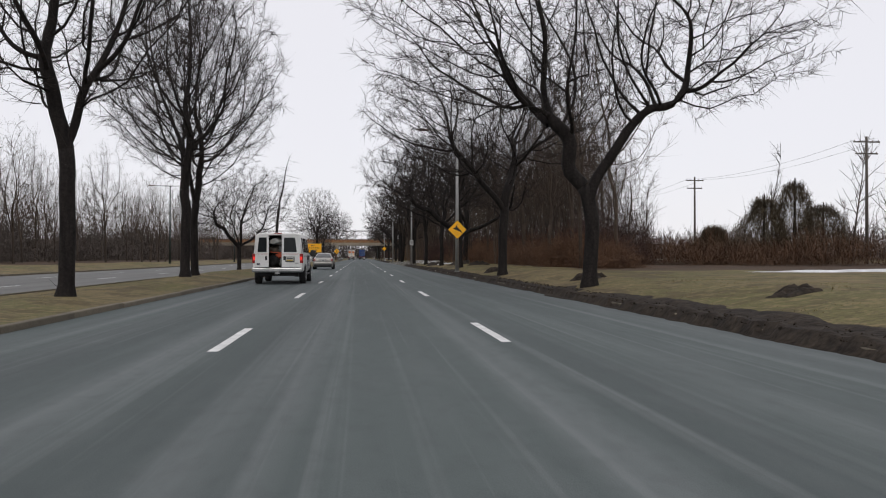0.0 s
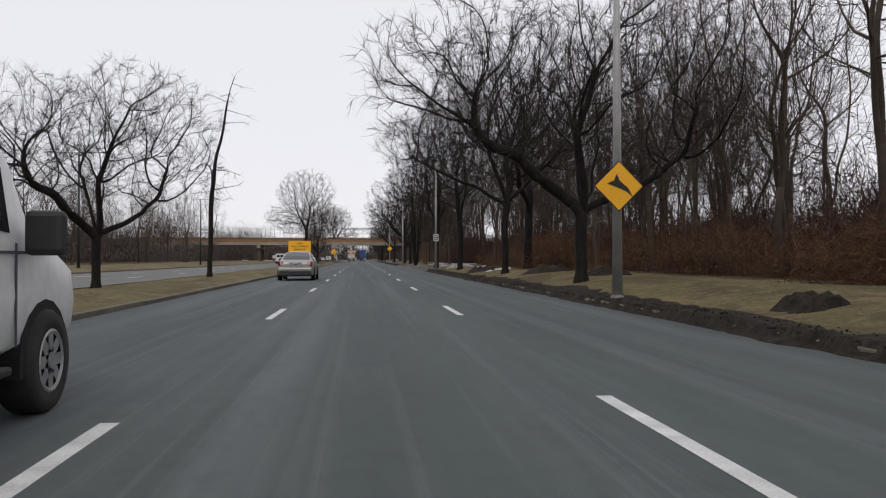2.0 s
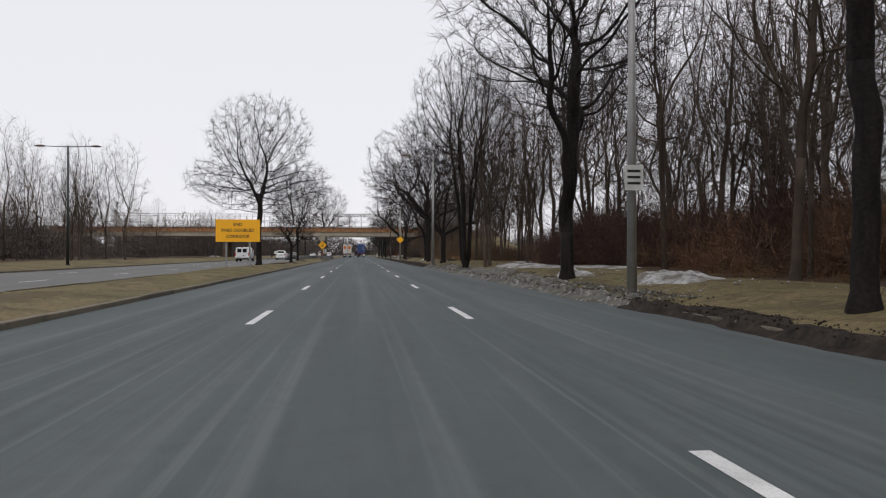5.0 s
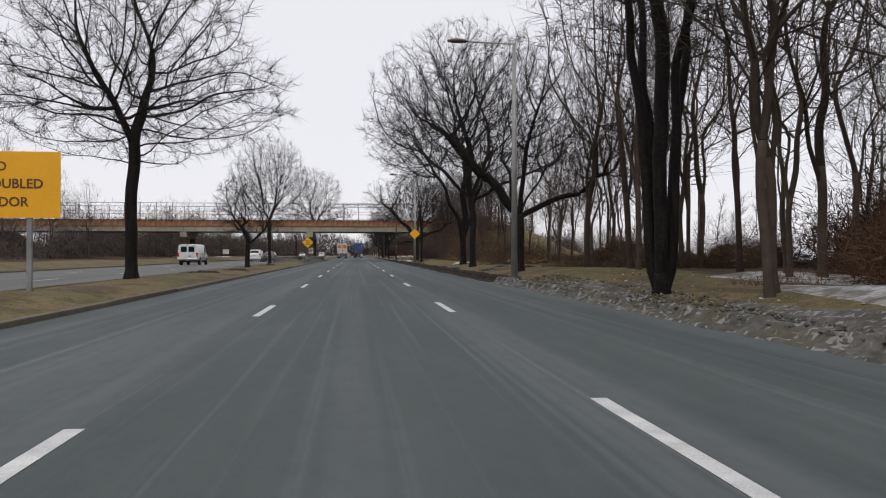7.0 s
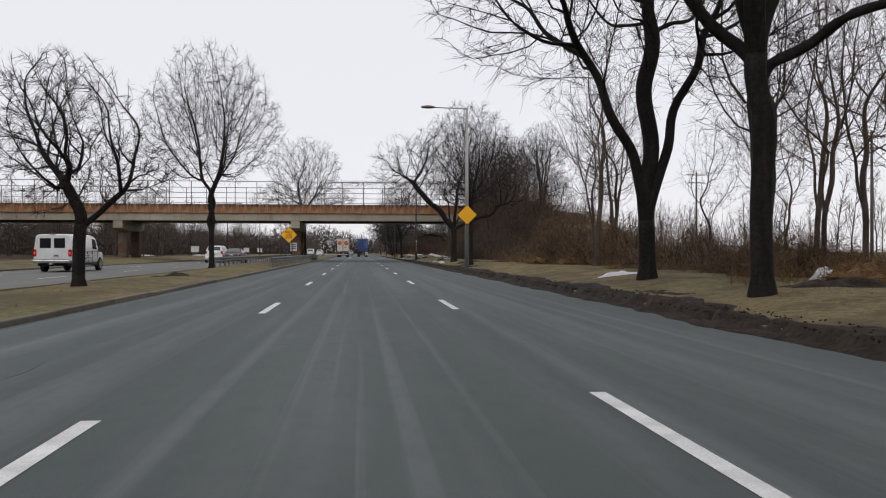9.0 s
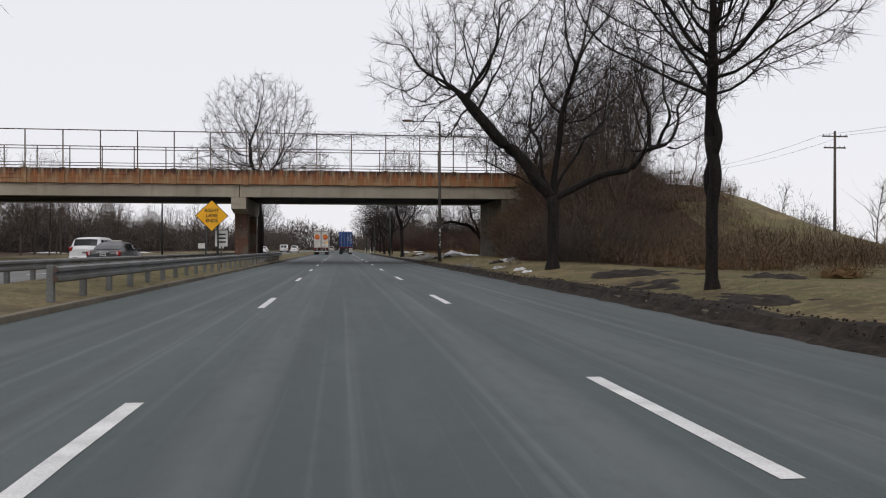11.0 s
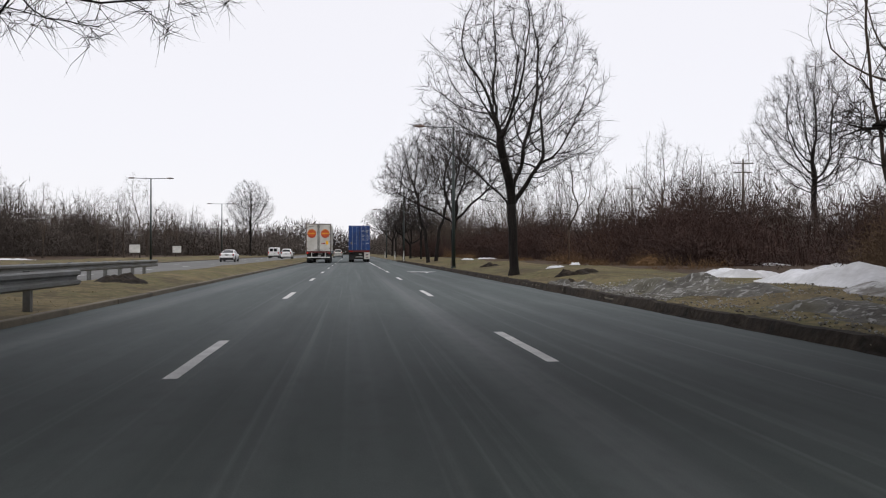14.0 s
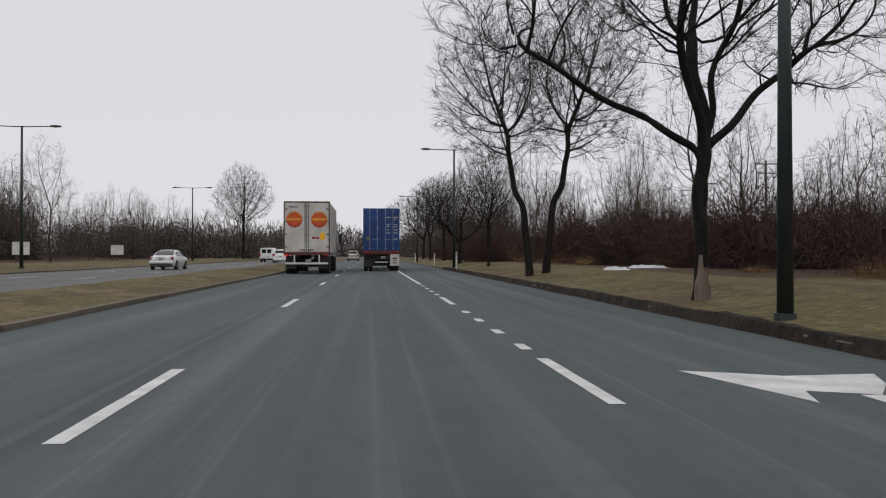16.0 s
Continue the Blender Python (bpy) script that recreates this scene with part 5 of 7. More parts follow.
        path, dirs = limb_path(rng, p, Vector((rng.choice((-1, 1)), rng.gauss(0, 0.1), rng.gauss(-0.15, 0.3))).normalized(), rng.uniform(0.8, 2.6), 6, 0.22, -0.01)
        path = [Vector((q.x, BR0 - 0.02 + 0.1 * math.sin(7 * q.x), min(9.35, max(6.7, q.z)))) for q in path]
        tube(verts, faces, path, [0.009] * 6 + [0.005], 3)
    for _ in range(1500):
        f = rng.random()
        sprays(verts, faces, rng, -3.5 + 15.5 * f ** 0.7, BR0 + rng.uniform(-0.12, 0.04), 9.17 - (rng.random() ** 3) * (0.6 + 1.9 * f), rng.uniform(0.1, 0.4), 0.007)
    part("vine", mesh_of("vine", verts, faces), "twig", root, "bare vine tangled on the railing")
    return root


bridge()


# ---------------------------------------------------------------- street lamps and signs
def street_lamp(x, y, toward=-1, tall=9.0, arm=2.35, dark=False, double=False, label="", skin=""):
    root = tagged(empty("street_lamp", x, y, height(x, y) - 0.02), label or ("dark green" if dark else "grey aluminium") + " street lamp on the grass verge", "street lamp", "street lamps")
    wood = skin or ("dark_pole" if dark else "pole")
    part("pole", rodded((0, 0, 0), (0, 0, tall), 0.125, 0.065, 14), wood, root, smooth=True)
    part("base", rodded((0, 0, -0.1), (0, 0, 0.12), 0.17, 0.16, 14), wood, root)
    for s in ((toward, -toward) if double else (toward,)):
        part("arm", rodded((0, 0, tall - 0.05), (s * (arm - 0.5), 0, tall), 0.035, 0.03, 8), wood, root)
        bm = bmesh.new()
        g = bmesh.ops.create_uvsphere(bm, u_segments=12, v_segments=8, radius=1)
        for v in g["verts"]:
            v.co = Vector((s * (arm - 0.2) + v.co.x * 0.42, v.co.y * 0.16, tall + 0.0 + v.co.z * (0.1 if v.co.z > 0 else 0.07)))
        part("lamp_head", bm, "rail_grey", root, "grey lamp head", smooth=True)
    return root


street_lamp(6.1, 50.1)
street_lamp(6.45, 100.5)
street_lamp(6.0, 146.7)
street_lamp(5.95, 197.2)
street_lamp(6.4, 242.9, tall=9.5, skin="brown_pole", label="weathered brown street lamp with scrawled paint before the bridge")
street_lamp(6.35, 296.6, dark=True)
street_lamp(6.4, 345.5, dark=True)
street_lamp(6.4, 394.5, dark=True)
for y in (98.0, 147.0, 294.0, 339.2, 389.0):
    street_lamp(-22.5, y, tall=9.3, arm=2.3, dark=True, double=True, label="dark double-armed street lamp beyond the far carriageway")


def diamond(size, y=-0.02, t=0.006, cx=0.0, cz=0.0):
    h = size / math.sqrt(2)
    out = []
    for a in range(4):
        c = Vector((math.cos(math.pi / 2 * a), math.sin(math.pi / 2 * a))) * h
        tan = Vector((-c.y, c.x)).normalized()
        for s in (-1, 0, 1):
            k = 0.06 * size
            out.append((cx + c.x * (1 - k * abs(s) / h) + tan.x * k * s, cz + c.y * (1 - k * abs(s) / h) + tan.y * k * s))
    return plate(out, y - t, y)


def diamond_sign(x, y, z, size, words=(), posts=(), label="", blot=False, letter=0.2):
    """A yellow diamond warning sign, on its own posts or strapped to a pole."""
    root = tagged(empty("warning_sign", x, y, z), label, "traffic sign")
    part("border", diamond(size, -0.14), "sign_black", root, "thin black border")
    part("panel", diamond(size * 0.95, -0.147), "sign_yellow", root, "yellow diamond panel")
    for i, w in enumerate(words):
        o = part("lettering", text_mesh(w, letter), "sign_black", root, "black lettering")
        o.location = (0, -0.156, (0.5 * (len(words) - 1) - i) * letter * 1.05)
    if blot:
        o = part("symbol", plate([(-0.3, 0.06), (-0.12, 0.14), (-0.06, 0.3), (0.02, 0.12), (0.22, -0.04), (0.34, -0.26), (0.16, -0.12), (-0.06, -0.03)], -0.16, -0.155), "sign_black", root, "plain dark symbol")
    for px in posts:
        part("post", boxed(px - 0.035, px + 0.035, -0.13, -0.06, -z - 0.3, 0.2), "dark_pole", root, "dark steel post")
    if not posts:
        part("bracket", boxed(-0.12, 0.12, -0.14, 0.0, -0.04, 0.04), "galv", root)
    for cz in (0.36 * size, -0.36 * size):
        part("bolt", rodded((0, -0.158, cz), (0, -0.145, cz), 0.018), "galv", root)
    return root


diamond_sign(6.1, 50.1, 2.83, 0.86, blot=True, label="yellow diamond warning sign with a dark symbol on a lamp pole")
diamond_sign(5.95, 197.2, 3.15, 0.80, label="yellow diamond warning sign on a lamp pole")
diamond_sign(-6.62, 230.8, 2.74, 1.14, words=("RIGHT", "LANE", "ENDS"), posts=(-0.3, 0.3), letter=0.24, label="yellow diamond sign lettered for a closing lane, on two dark posts")


def amber_board():
    root = tagged(empty("road_sign", -7.85, 135.5, 0), "amber rectangular sign reading end fines doubled corridor", "traffic sign")
    part("panel", boxed(-1.42, 1.42, -0.02, 0, 1.9, 3.36, bevel=0.004), "sign_orange", root, "amber panel")
    for w, z in (("END", 3.02), ("FINES DOUBLED", 2.64), ("CORRIDOR", 2.24)):
        o = part("lettering", text_mesh(w, 0.29), "sign_brown", root, "dark lettering")
        o.location = (0, -0.026, z)
    for px in (-0.75, 0.75):
        part("post", boxed(px - 0.05, px + 0.05, 0.005, 0.1, -0.1, 3.3), "galv", root, "steel post")


amber_board()


def small_sign(x, y, z, w, h, post=True, bars=3, label="small white rectangular sign on a post"):
    root = tagged(empty("small_sign", x, y, 0), label, "traffic sign")
    part("panel", boxed(-w / 2, w / 2, -0.15, -0.145, z - h / 2, z + h / 2), "sign_white", root)
    for i in range(bars):
        part("text_bar", boxed(-w * 0.35, w * 0.35, -0.154, -0.1505, z + h * (0.26 - 0.24 * i) - h * 0.05, z + h * (0.26 - 0.24 * i) + h * 0.05), "sign_black", root)
    if post:
        part("post", boxed(-0.03, 0.03, -0.14, -0.08, height(x, y) - 0.3, z + h / 2), "rail_grey", root)
    else:
        part("bracket", boxed(-0.1, 0.1, -0.145, 0, z - 0.03, z + 0.03), "galv", root)
    return root


small_sign(6.45, 100.5, 2.9, 0.45, 0.6, post=False, label="small white sign strapped to a lamp pole")
small_sign(-6.2, 231.1, 1.6, 0.62, 0.8, label="small white sign on a post beside the diamond sign")
for x, y in ((-27.5, 292.0), (-27.0, 350.0), (-26.5, 372.0)):
    small_sign(x, y, 1.6, 1.3, 1.0, bars=0, label="white notice board on posts beyond the far carriageway")


def guardrail(x, y0, y1, z, label, end_curve=True):
    root = tagged(empty("guardrail"), label, "guardrail")
    prof = [(0.0, -0.155), (0.055, -0.12), (0.055, -0.06), (-0.015, -0.02), (-0.015, 0.02), (0.055, 0.06), (0.055, 0.12), (0.0, 0.155)]
    n = int((y1 - y0) / 3.81) + 1
    for i in range(n):
        a, b = y0 + i * 3.81, min(y1, y0 + (i + 1) * 3.81 + 0.12)
        bm = bmesh.new()
        for shift in (0.0, -0.006):
            lo = [bm.verts.new((x + px + shift + 0.004 * (i % 2), a, z + pz)) for px, pz in prof]
            hi = [bm.verts.new((x + px + shift + 0.004 * (i % 2), b, z + pz)) for px, pz in prof]
            for k in range(len(prof) - 1):
                bm.faces.new((lo[k], lo[k + 1], hi[k + 1], hi[k]))
        part("rail", bm, "old_galv", root, "dull corrugated steel rail")
        for q in (0.3, 2.2):
            y = a + q
            if y < y1 - 0.3:
                zg = height(x - 0.25, y)
                part("post", boxed(x - 0.24, x - 0.12, y - 0.06, y + 0.06, zg - 0.3, z + 0.17), "old_galv", root, "steel post")
                part("spacer", boxed(x - 0.12, x - 0.02, y - 0.05, y + 0.05, z - 0.15, z + 0.15), "rail_grey", root)


guardrail(-5.45, 205.0, 262.5, 0.62, "dull steel guardrail with posts along the median")
guardrail(-9.2, 205.0, 285.0, 0.62, "dull steel guardrail on the far side of the median")


# ---------------------------------------------------------------- snow, rubble, soil
def heap(name, x, y, rx, ry, tall, material, label, seed, category, rough=0.35, n=26):
    """A low uneven heap."""
    verts, faces = [], []
    for j in range(n + 1):
        for i in range(n + 1):
            u, v = 2 * i / n - 1, 2 * j / n - 1
            r = math.hypot(u, v)
            edge = 1 - smooth01((r - 0.15 + 0.45 * noise.noise((u * 1.7 + seed, v * 1.7, seed))) / 0.8)
            px, py = x + u * rx, y + v * ry
            f = 0.6 + rough * (noise.noise((u * 3 + seed, v * 3, 1.0)) + 0.5 * noise.noise((u * 8, v * 8 + seed, 2.0)))
            verts.append((px, py, height(px, py) - 0.06 + edge * tall * max(0.1, f) * 1.5))
    k = n + 1
    faces = [(j * k + i, j * k + i + 1, (j + 1) * k + i + 1, (j + 1) * k + i) for j in range(n) for i in range(n)]
    ob = part(name, mesh_of(name, verts, faces, True), material)
    return tagged(ob, label, category, kind="stuff")


SNOW = "patch of old melting snow on dead grass"
for i, (x, y, rx, ry, tall) in enumerate(((10.3, 261.5, 1.9, 5.2, 0.42), (8.8, 257.5, 1.4, 3.0, 0.25), (11.2, 268.5, 1.3, 2.2, 0.25), (8.4, 251.5, 1.3, 2.6, 0.25), (16.5, 271.0, 2.5, 2.0, 0.3), (12.5, 290.0, 0.7, 0.8, 0.2),
                                          (22.0, 290.0, 5.0, 3.0, 0.3), (18.0, 306.0, 3.0, 2.0, 0.25), (12.6, 320.0, 1.2, 1.0, 0.2), (10.4, 318.0, 0.8, 0.8, 0.2), (26.0, 312.0, 6.0, 3.0, 0.3),
                                          (9.4, 128.0, 3.0, 13.0, 0.16), (13.5, 138.0, 4.5, 8.0, 0.16), (11.0, 118.0, 2.4, 5.0, 0.15), (8.9, 104.0, 1.6, 2.2, 0.3), (10.6, 170.5, 0.75, 0.6, 0.34), (6.9, 225.2, 0.5, 0.6, 0.16), (8.6, 232.0, 0.7, 0.6, 0.2), (7.0, 221.4, 0.4, 0.4, 0.14), (6.95, 219.9, 0.35, 0.4, 0.13), (7.9, 177.3, 1.2, 0.7, 0.16), (8.8, 280.2, 0.9, 0.7, 0.14),
                                          (42.0, 196.0, 18.0, 7.0, 0.25), (48.0, 205.0, 10.0, 7.0, 3.0), (58.0, 226.0, 20.0, 8.0, 0.25), (40.0, 172.0, 16.0, 9.0, 0.2), (38.0, 216.0, 16.0, 10.0, 0.2), (66.0, 190.0, 20.0, 14.0, 0.2), (30.0, 192.0, 6.0, 7.0, 0.16), (26.0, 33.0, 12.0, 1.6, 0.2), (9.4, 234.5, 0.8, 0.7, 0.22),
                                          (8.0, 112.0, 0.9, 3.0, 0.3), (8.8, 81.5, 0.6, 0.5, 0.16), (9.6, 84.0, 0.8, 0.6, 0.17), (7.9, 80.4, 0.5, 0.4, 0.12), (9.2, 92.0, 0.9, 0.9, 0.2), (10.3, 88.0, 0.6, 0.6, 0.16), (-38.0, 300.0, 4.0, 5.0, 0.2), (-34.0, 330.0, 3.0, 4.0, 0.2))):
    heap("snow_patch", x, y, rx, ry, tall, "dirty_snow" if (100 < y < 145 or 222 < y < 258) and x < 30 else "snow", SNOW, i * 1.7, "snow")
RUB = "grey gritty ridge of ploughed snow and dirt"
for i, (x, y, rx, ry, tall) in enumerate(((7.4, 264.5, 1.5, 4.4, 0.3), (7.1, 257.5, 1.3, 4.0, 0.14), (6.7, 124.0, 1.5, 9.0, 0.2), (6.6, 138.0, 1.3, 6.0, 0.16), (6.5, 112.0, 1.2, 6.0, 0.18), (6.4, 233.0, 0.7, 5.0, 0.13), (6.5, 270.0, 0.9, 4.0, 0.2))):
    heap("rubble_ridge", x, y, rx, ry, tall, "rubble", RUB, 40 + i * 2.3, "rubble", rough=0.7, n=40)
SOIL = "low mound of dark bare soil on the grass"
for i, (x, y, rx, ry, tall) in enumerate(((7.9, 14.0, 0.75, 0.6, 0.16), (8.2, 28.0, 0.9, 0.7, 0.28), (7.5, 44.0, 0.9, 0.8, 0.28), (8.9, 60.0, 1.2, 1.0, 0.3), (7.8, 83.0, 1.4, 2.5, 0.3), (8.6, 68.0, 1.6, 1.6, 0.3),
                                          (7.2, 251.6, 0.5, 0.6, 0.16), (7.9, 249.8, 0.5, 0.5, 0.15), (7.9, 274.4, 1.1, 0.7, 0.2), (6.6, 271.5, 0.9, 0.9, 0.18), (8.0, 292.0, 0.9, 0.8, 0.2), (-7.0, 165.0, 1.3, 1.6, 0.14),
                                          (-7.2, 186.0, 1.2, 1.4, 0.14), (-7.6, 158.0, 1.1, 1.2, 0.14), (-7.0, 271.0, 1.0, 2.0, 0.22), (9.0, 158.0, 1.3, 1.0, 0.14), (9.6, 168.5, 1.8, 1.0, 0.17), (7.3, 161.0, 1.0, 2.6, 0.1), (6.9, 171.0, 0.8, 2.2, 0.1), (8.6, 163.5, 0.8, 1.0, 0.1), (8.4, 212.0, 1.8, 3.6, 0.16), (6.8, 203.0, 0.9, 2.4, 0.11), (9.6, 206.5, 1.2, 1.4, 0.13), (7.2, 208.0, 1.2, 2.6, 0.12), (8.0, 231.0, 0.8, 0.7, 0.18), (9.8, 235.6, 0.7, 0.6, 0.18))):
    heap("soil_mound", x, y, rx, ry, tall, "soil", SOIL, 80 + i * 1.3, "soil", rough=0.6)


def litter_strip(name, x0, x1, y0, y1, tall, seed, label, material="soil"):
    """Soil and leaf litter heaped along a kerb."""
    verts, faces = [], []
    nx, ny = 11, int((y1 - y0) / 0.22)
    for j in range(ny + 1):
        y = y0 + (y1 - y0) * j / ny
        wave = 0.7 * noise.noise((seed, y * 0.3, 0)) + 0.5 * noise.noise((seed, y * 1.1, 3))
        for i in range(nx + 1):
            f = i / nx
            x = x0 + (x1 - x0) * f + wave * (0.35 + 0.65 * f) * (1 if x1 > x0 else -1) * abs(x1 - x0) * 0.5
            base = max(height(x, y), 0.0) if not (KERB_L < x < KERB_R) else 0.0
            if KERB_R - 0.02 < x < KERB_R + 0.25 or KERB_L - 0.25 < x < KERB_L + 0.02:
                base = 0.145
            hump = math.sin(math.pi * f ** 0.75) ** 0.8
            lump = 0.42 + 0.5 * noise.noise((seed, y * 0.45, 7.0)) + 0.7 * noise.noise((x * 2.2, y * 2.2, seed)) + 0.6 * noise.noise((x * 5, y * 5, seed))
            verts.append((x, y, base - 0.03 + hump * tall * max(0.05, lump) + (0.035 if 0 < i < nx else 0)))
    k = nx + 1
    faces = [(j * k + i, j * k + i + 1, (j + 1) * k + i + 1, (j + 1) * k + i) for j in range(ny) for i in range(nx)]
    ob = part(name, mesh_of(name, verts, faces, True), material)
    tagged(ob, label, "soil", kind="stuff")


LIT = "dark soil and leaf litter heaped over the kerb"
litter_strip("kerb_litter", 5.3, 6.6, -6, 98, 0.09, 1.0, LIT)
litter_strip("kerb_litter", 5.2, 6.3, 98, 148, 0.13, 2.0, "grey grit and dirty snow heaped over the kerb", "rubble")
litter_strip("kerb_litter", 5.15, 6.6, 148, 214, 0.12, 2.2, LIT)
litter_strip("kerb_litter", 5.25, 6.1, 214, 247, 0.07, 2.5, LIT)
litter_strip("kerb_litter", 5.42, 6.0, 247, 345, 0.05, 3.1, LIT)


def grass_blades():
    """Short dry grass on the verge and the median."""
    rng = random.Random(9)
    verts, faces = [], []
    for _ in range(120000):
        y = rng.uniform(2, 335)
        x = rng.uniform(5.7, 12) if rng.random() < 0.72 else rng.uniform(-9.3, -5.2)
        if x > 11 and 246 < y < 256 or noise.noise((x * 0.7, y * 0.7, 5.0)) < -0.25:
            continue
        z = height(x, y) - 0.01
        a, h = rng.uniform(0, 6.283), rng.uniform(0.012, 0.03) * (1 + 0.9 * max(0.0, noise.noise((x * 0.9, y * 0.9, 5.0))))
        dx, dy = math.cos(a) * 0.011, math.sin(a) * 0.011
        b = len(verts)
        verts += [(x - dx, y - dy, z), (x + dx, y + dy, z), (x + rng.gauss(0, 0.03), y + rng.gauss(0, 0.03), z + h)]
        faces.append((b, b + 1, b + 2))
    tagged(part("grass", mesh_of("grass", verts, faces), "blade"), "short dry tan grass blades on the verges", "grass", kind="stuff")


grass_blades()


# ---------------------------------------------------------------- utility poles, marker posts
def utility_pole(x, y, tall=12.2):
    z = height(x, y) - 0.3
    root = tagged(empty("utility_pole", x, y, z), "weathered timber utility pole with crossarms", "utility pole", "utility poles along the field")
    part("pole", rodded((0, 0, 0), (0, 0, tall), 0.17, 0.11, 10), "wood_pole", root, smooth=True)
    for zz, w in ((tall - 0.5, 1.3), (tall - 1.6, 1.1)):
        arm = part("crossarm", boxed(-w, w, -0.06, 0.06, zz - 0.06, zz + 0.06), "wood_pole", root)
        for px in (-w + 0.1, -w * 0.45, w * 0.45, w - 0.1):
            part("insulator", rodded((px, 0, zz + 0.06), (px, 0, zz + 0.2), 0.04, 0.025, 6), "rail_grey", arm)
    return root


POLES = [70, 108.5, 146, 184, 222.5, 261, 299.5, 338, 376.5]
for y in POLES:
    utility_pole(47, y)
for px in (-1.2, 1.2):
    for a, b in zip(POLES, POLES[1:]):
        verts, faces = [], []
        za, zb = height(47, a) + 11.55, height(47, b) + 11.55
        pts = [Vector((47 + px, a + (b - a) * i / 8, za + (zb - za) * i / 8 - 3.2 * (i / 8) * (1 - i / 8))) for i in range(9)]
        tube(verts, faces, pts, [0.014] * 9, 3)
        tagged(part("power_line", mesh_of("power_line", verts, faces), "black_wire"), "thin sagging power line between timber poles", "power line", "power lines")


def marker_post(x, y):
    root = tagged(empty("marker_post", x, y, height(x, y) - 0.05), "slim white marker post at the kerb", "marker post", "marker posts")
    part("post", boxed(-0.06, 0.06, -0.02, 0.02, 0, 1.25, bevel=0.008), "sign_white", root)
    part("reflector", boxed(-0.04, 0.04, -0.028, -0.0205, 1.0, 1.15), "galv", root)


for x, y in ((6.1, 341.0), (6.2, 362.0), (6.3, 398.0)):
    marker_post(x, y)

rng = random.Random(14)
scrawl = tagged(empty("painted_scrawl", 6.4, 242.9, 0), "pale illegible scrawl painted on the weathered lamp pole", "graffiti")
for i in range(13):
    z = 1.2 + i * 0.1 + rng.uniform(-0.03, 0.03)
    r = 0.128 - 0.0063 * z
    a, w = rng.uniform(-0.06, 0.02), rng.uniform(0.025, 0.09)
    part("scrawl_bar", boxed(a, a + w, -r - 0.004, -r + 0.025, z, z + rng.choice((0.018, 0.025, 0.08, 0.1))), "sign_white", scrawl)


def clods(name, count, seed, x_range, y_range, size, material, label):
    """Loose lumps lying about, past counting."""
    rng = random.Random(seed)
    verts, faces = [], []
    for _ in range(count):
        x, y = rng.uniform(*x_range), rng.uniform(*y_range)
        r = size * rng.uniform(0.4, 1.0) ** 2
        z = max(height(x, y), 0.16 if abs(x) > 5 else 0.0) + r * 0.3
        b = len(verts)
        for d in ((1, 0, 0), (0, 1, 0), (-1, 0, 0), (0, -1, 0), (0, 0, 1), (0, 0, -1)):
            k = r * rng.uniform(0.6, 1.2)
            verts.append((x + d[0] * k + rng.gauss(0, r * 0.2), y + d[1] * k + rng.gauss(0, r * 0.2), z + d[2] * k * 0.7))
        for i in range(4):
            faces.append((b + i, b + (i + 1) % 4, b + 4))
            faces.append((b + (i + 1) % 4, b + i, b + 5))
    tagged(part(name, mesh_of(name, verts, faces), material), label, "rubble", kind="stuff")


clods("soil_clods", 4200, 1, (5.35, 6.4), (2, 98), 0.034, "soil", "loose dark soil clods along the kerb")
clods("rubble_lumps", 4200, 2, (5.5, 7.4), (98, 146), 0.06, "rubble", "loose grey lumps of dirty ice and grit")
clods("soil_clods", 3600, 3, (5.35, 6.5), (146, 246), 0.034, "soil", "loose dark soil clods along the kerb")
clods("rubble_lumps", 2400, 4, (5.9, 9.4), (254, 269), 0.036, "dirty_snow", "loose grey lumps of dirty ice and grit")
clods("snow_lumps", 420, 5, (6.5, 11.0), (98, 146), 0.065, "dirty_snow", "loose lumps of dirty snow")
clods("rubble_lumps", 160, 6, (6.3, 9.0), (228, 246), 0.045, "dirty_snow", "loose lumps of dirty snow and stone")


def road_cracks():
    """Thin dark cracks across and along the asphalt."""
    rng = random.Random(31)
    verts, faces = [], []
    runs = [((-1.5, y), (1.0 + rng.uniform(-0.5, 0.8), y + rng.uniform(-0.4, 0.4))) for y in (30, 66.5, 101, 140, 163, 201, 226, 268, 294.6, 309)]
    runs += [((x, y), (x + rng.uniform(-0.3, 0.3), y + rng.uniform(6, 12))) for x, y in ((3.6, 60), (-3.0, 150), (3.7, 180), (-2.6, 281))]
    for (xa, ya), (xb, yb) in runs:
        n = int(max(6, math.hypot(xb - xa, yb - ya) * 3))
        b = len(verts)
        side = Vector((-(yb - ya), xb - xa)).normalized()
        for i in range(n + 1):
            f = i / n
            off = 0.16 * noise.noise((f * 9 + xa, ya, 0)) + 0.05 * noise.noise((f * 40, ya, 1))
            x, y = xa + (xb - xa) * f + side.x * off, ya + (yb - ya) * f + side.y * off
            w = 0.006 * (0.5 + rng.random())
            verts += [(x - side.x * w, y - side.y * w, 0.0025), (x + side.x * w, y + side.y * w, 0.0025)]
        faces += [(b + 2 * i, b + 2 * i + 1, b + 2 * i + 3, b + 2 * i + 2) for i in range(n) if noise.noise((xa, ya, i * 0.45)) > -0.05]
    tagged(part("road_cracks", mesh_of("road_cracks", verts, faces), "crack"), "thin dark cracks in the asphalt", "road", kind="stuff")


road_cracks()


# ---------------------------------------------------------------- vehicles
def paint(name, base, other, rough=0.35, metal=0.0, vary=0.0):
    return mat(name, base, other, scale=1.1, rough=rough, metal=metal, fine=9, grain=0.08, vary=vary)


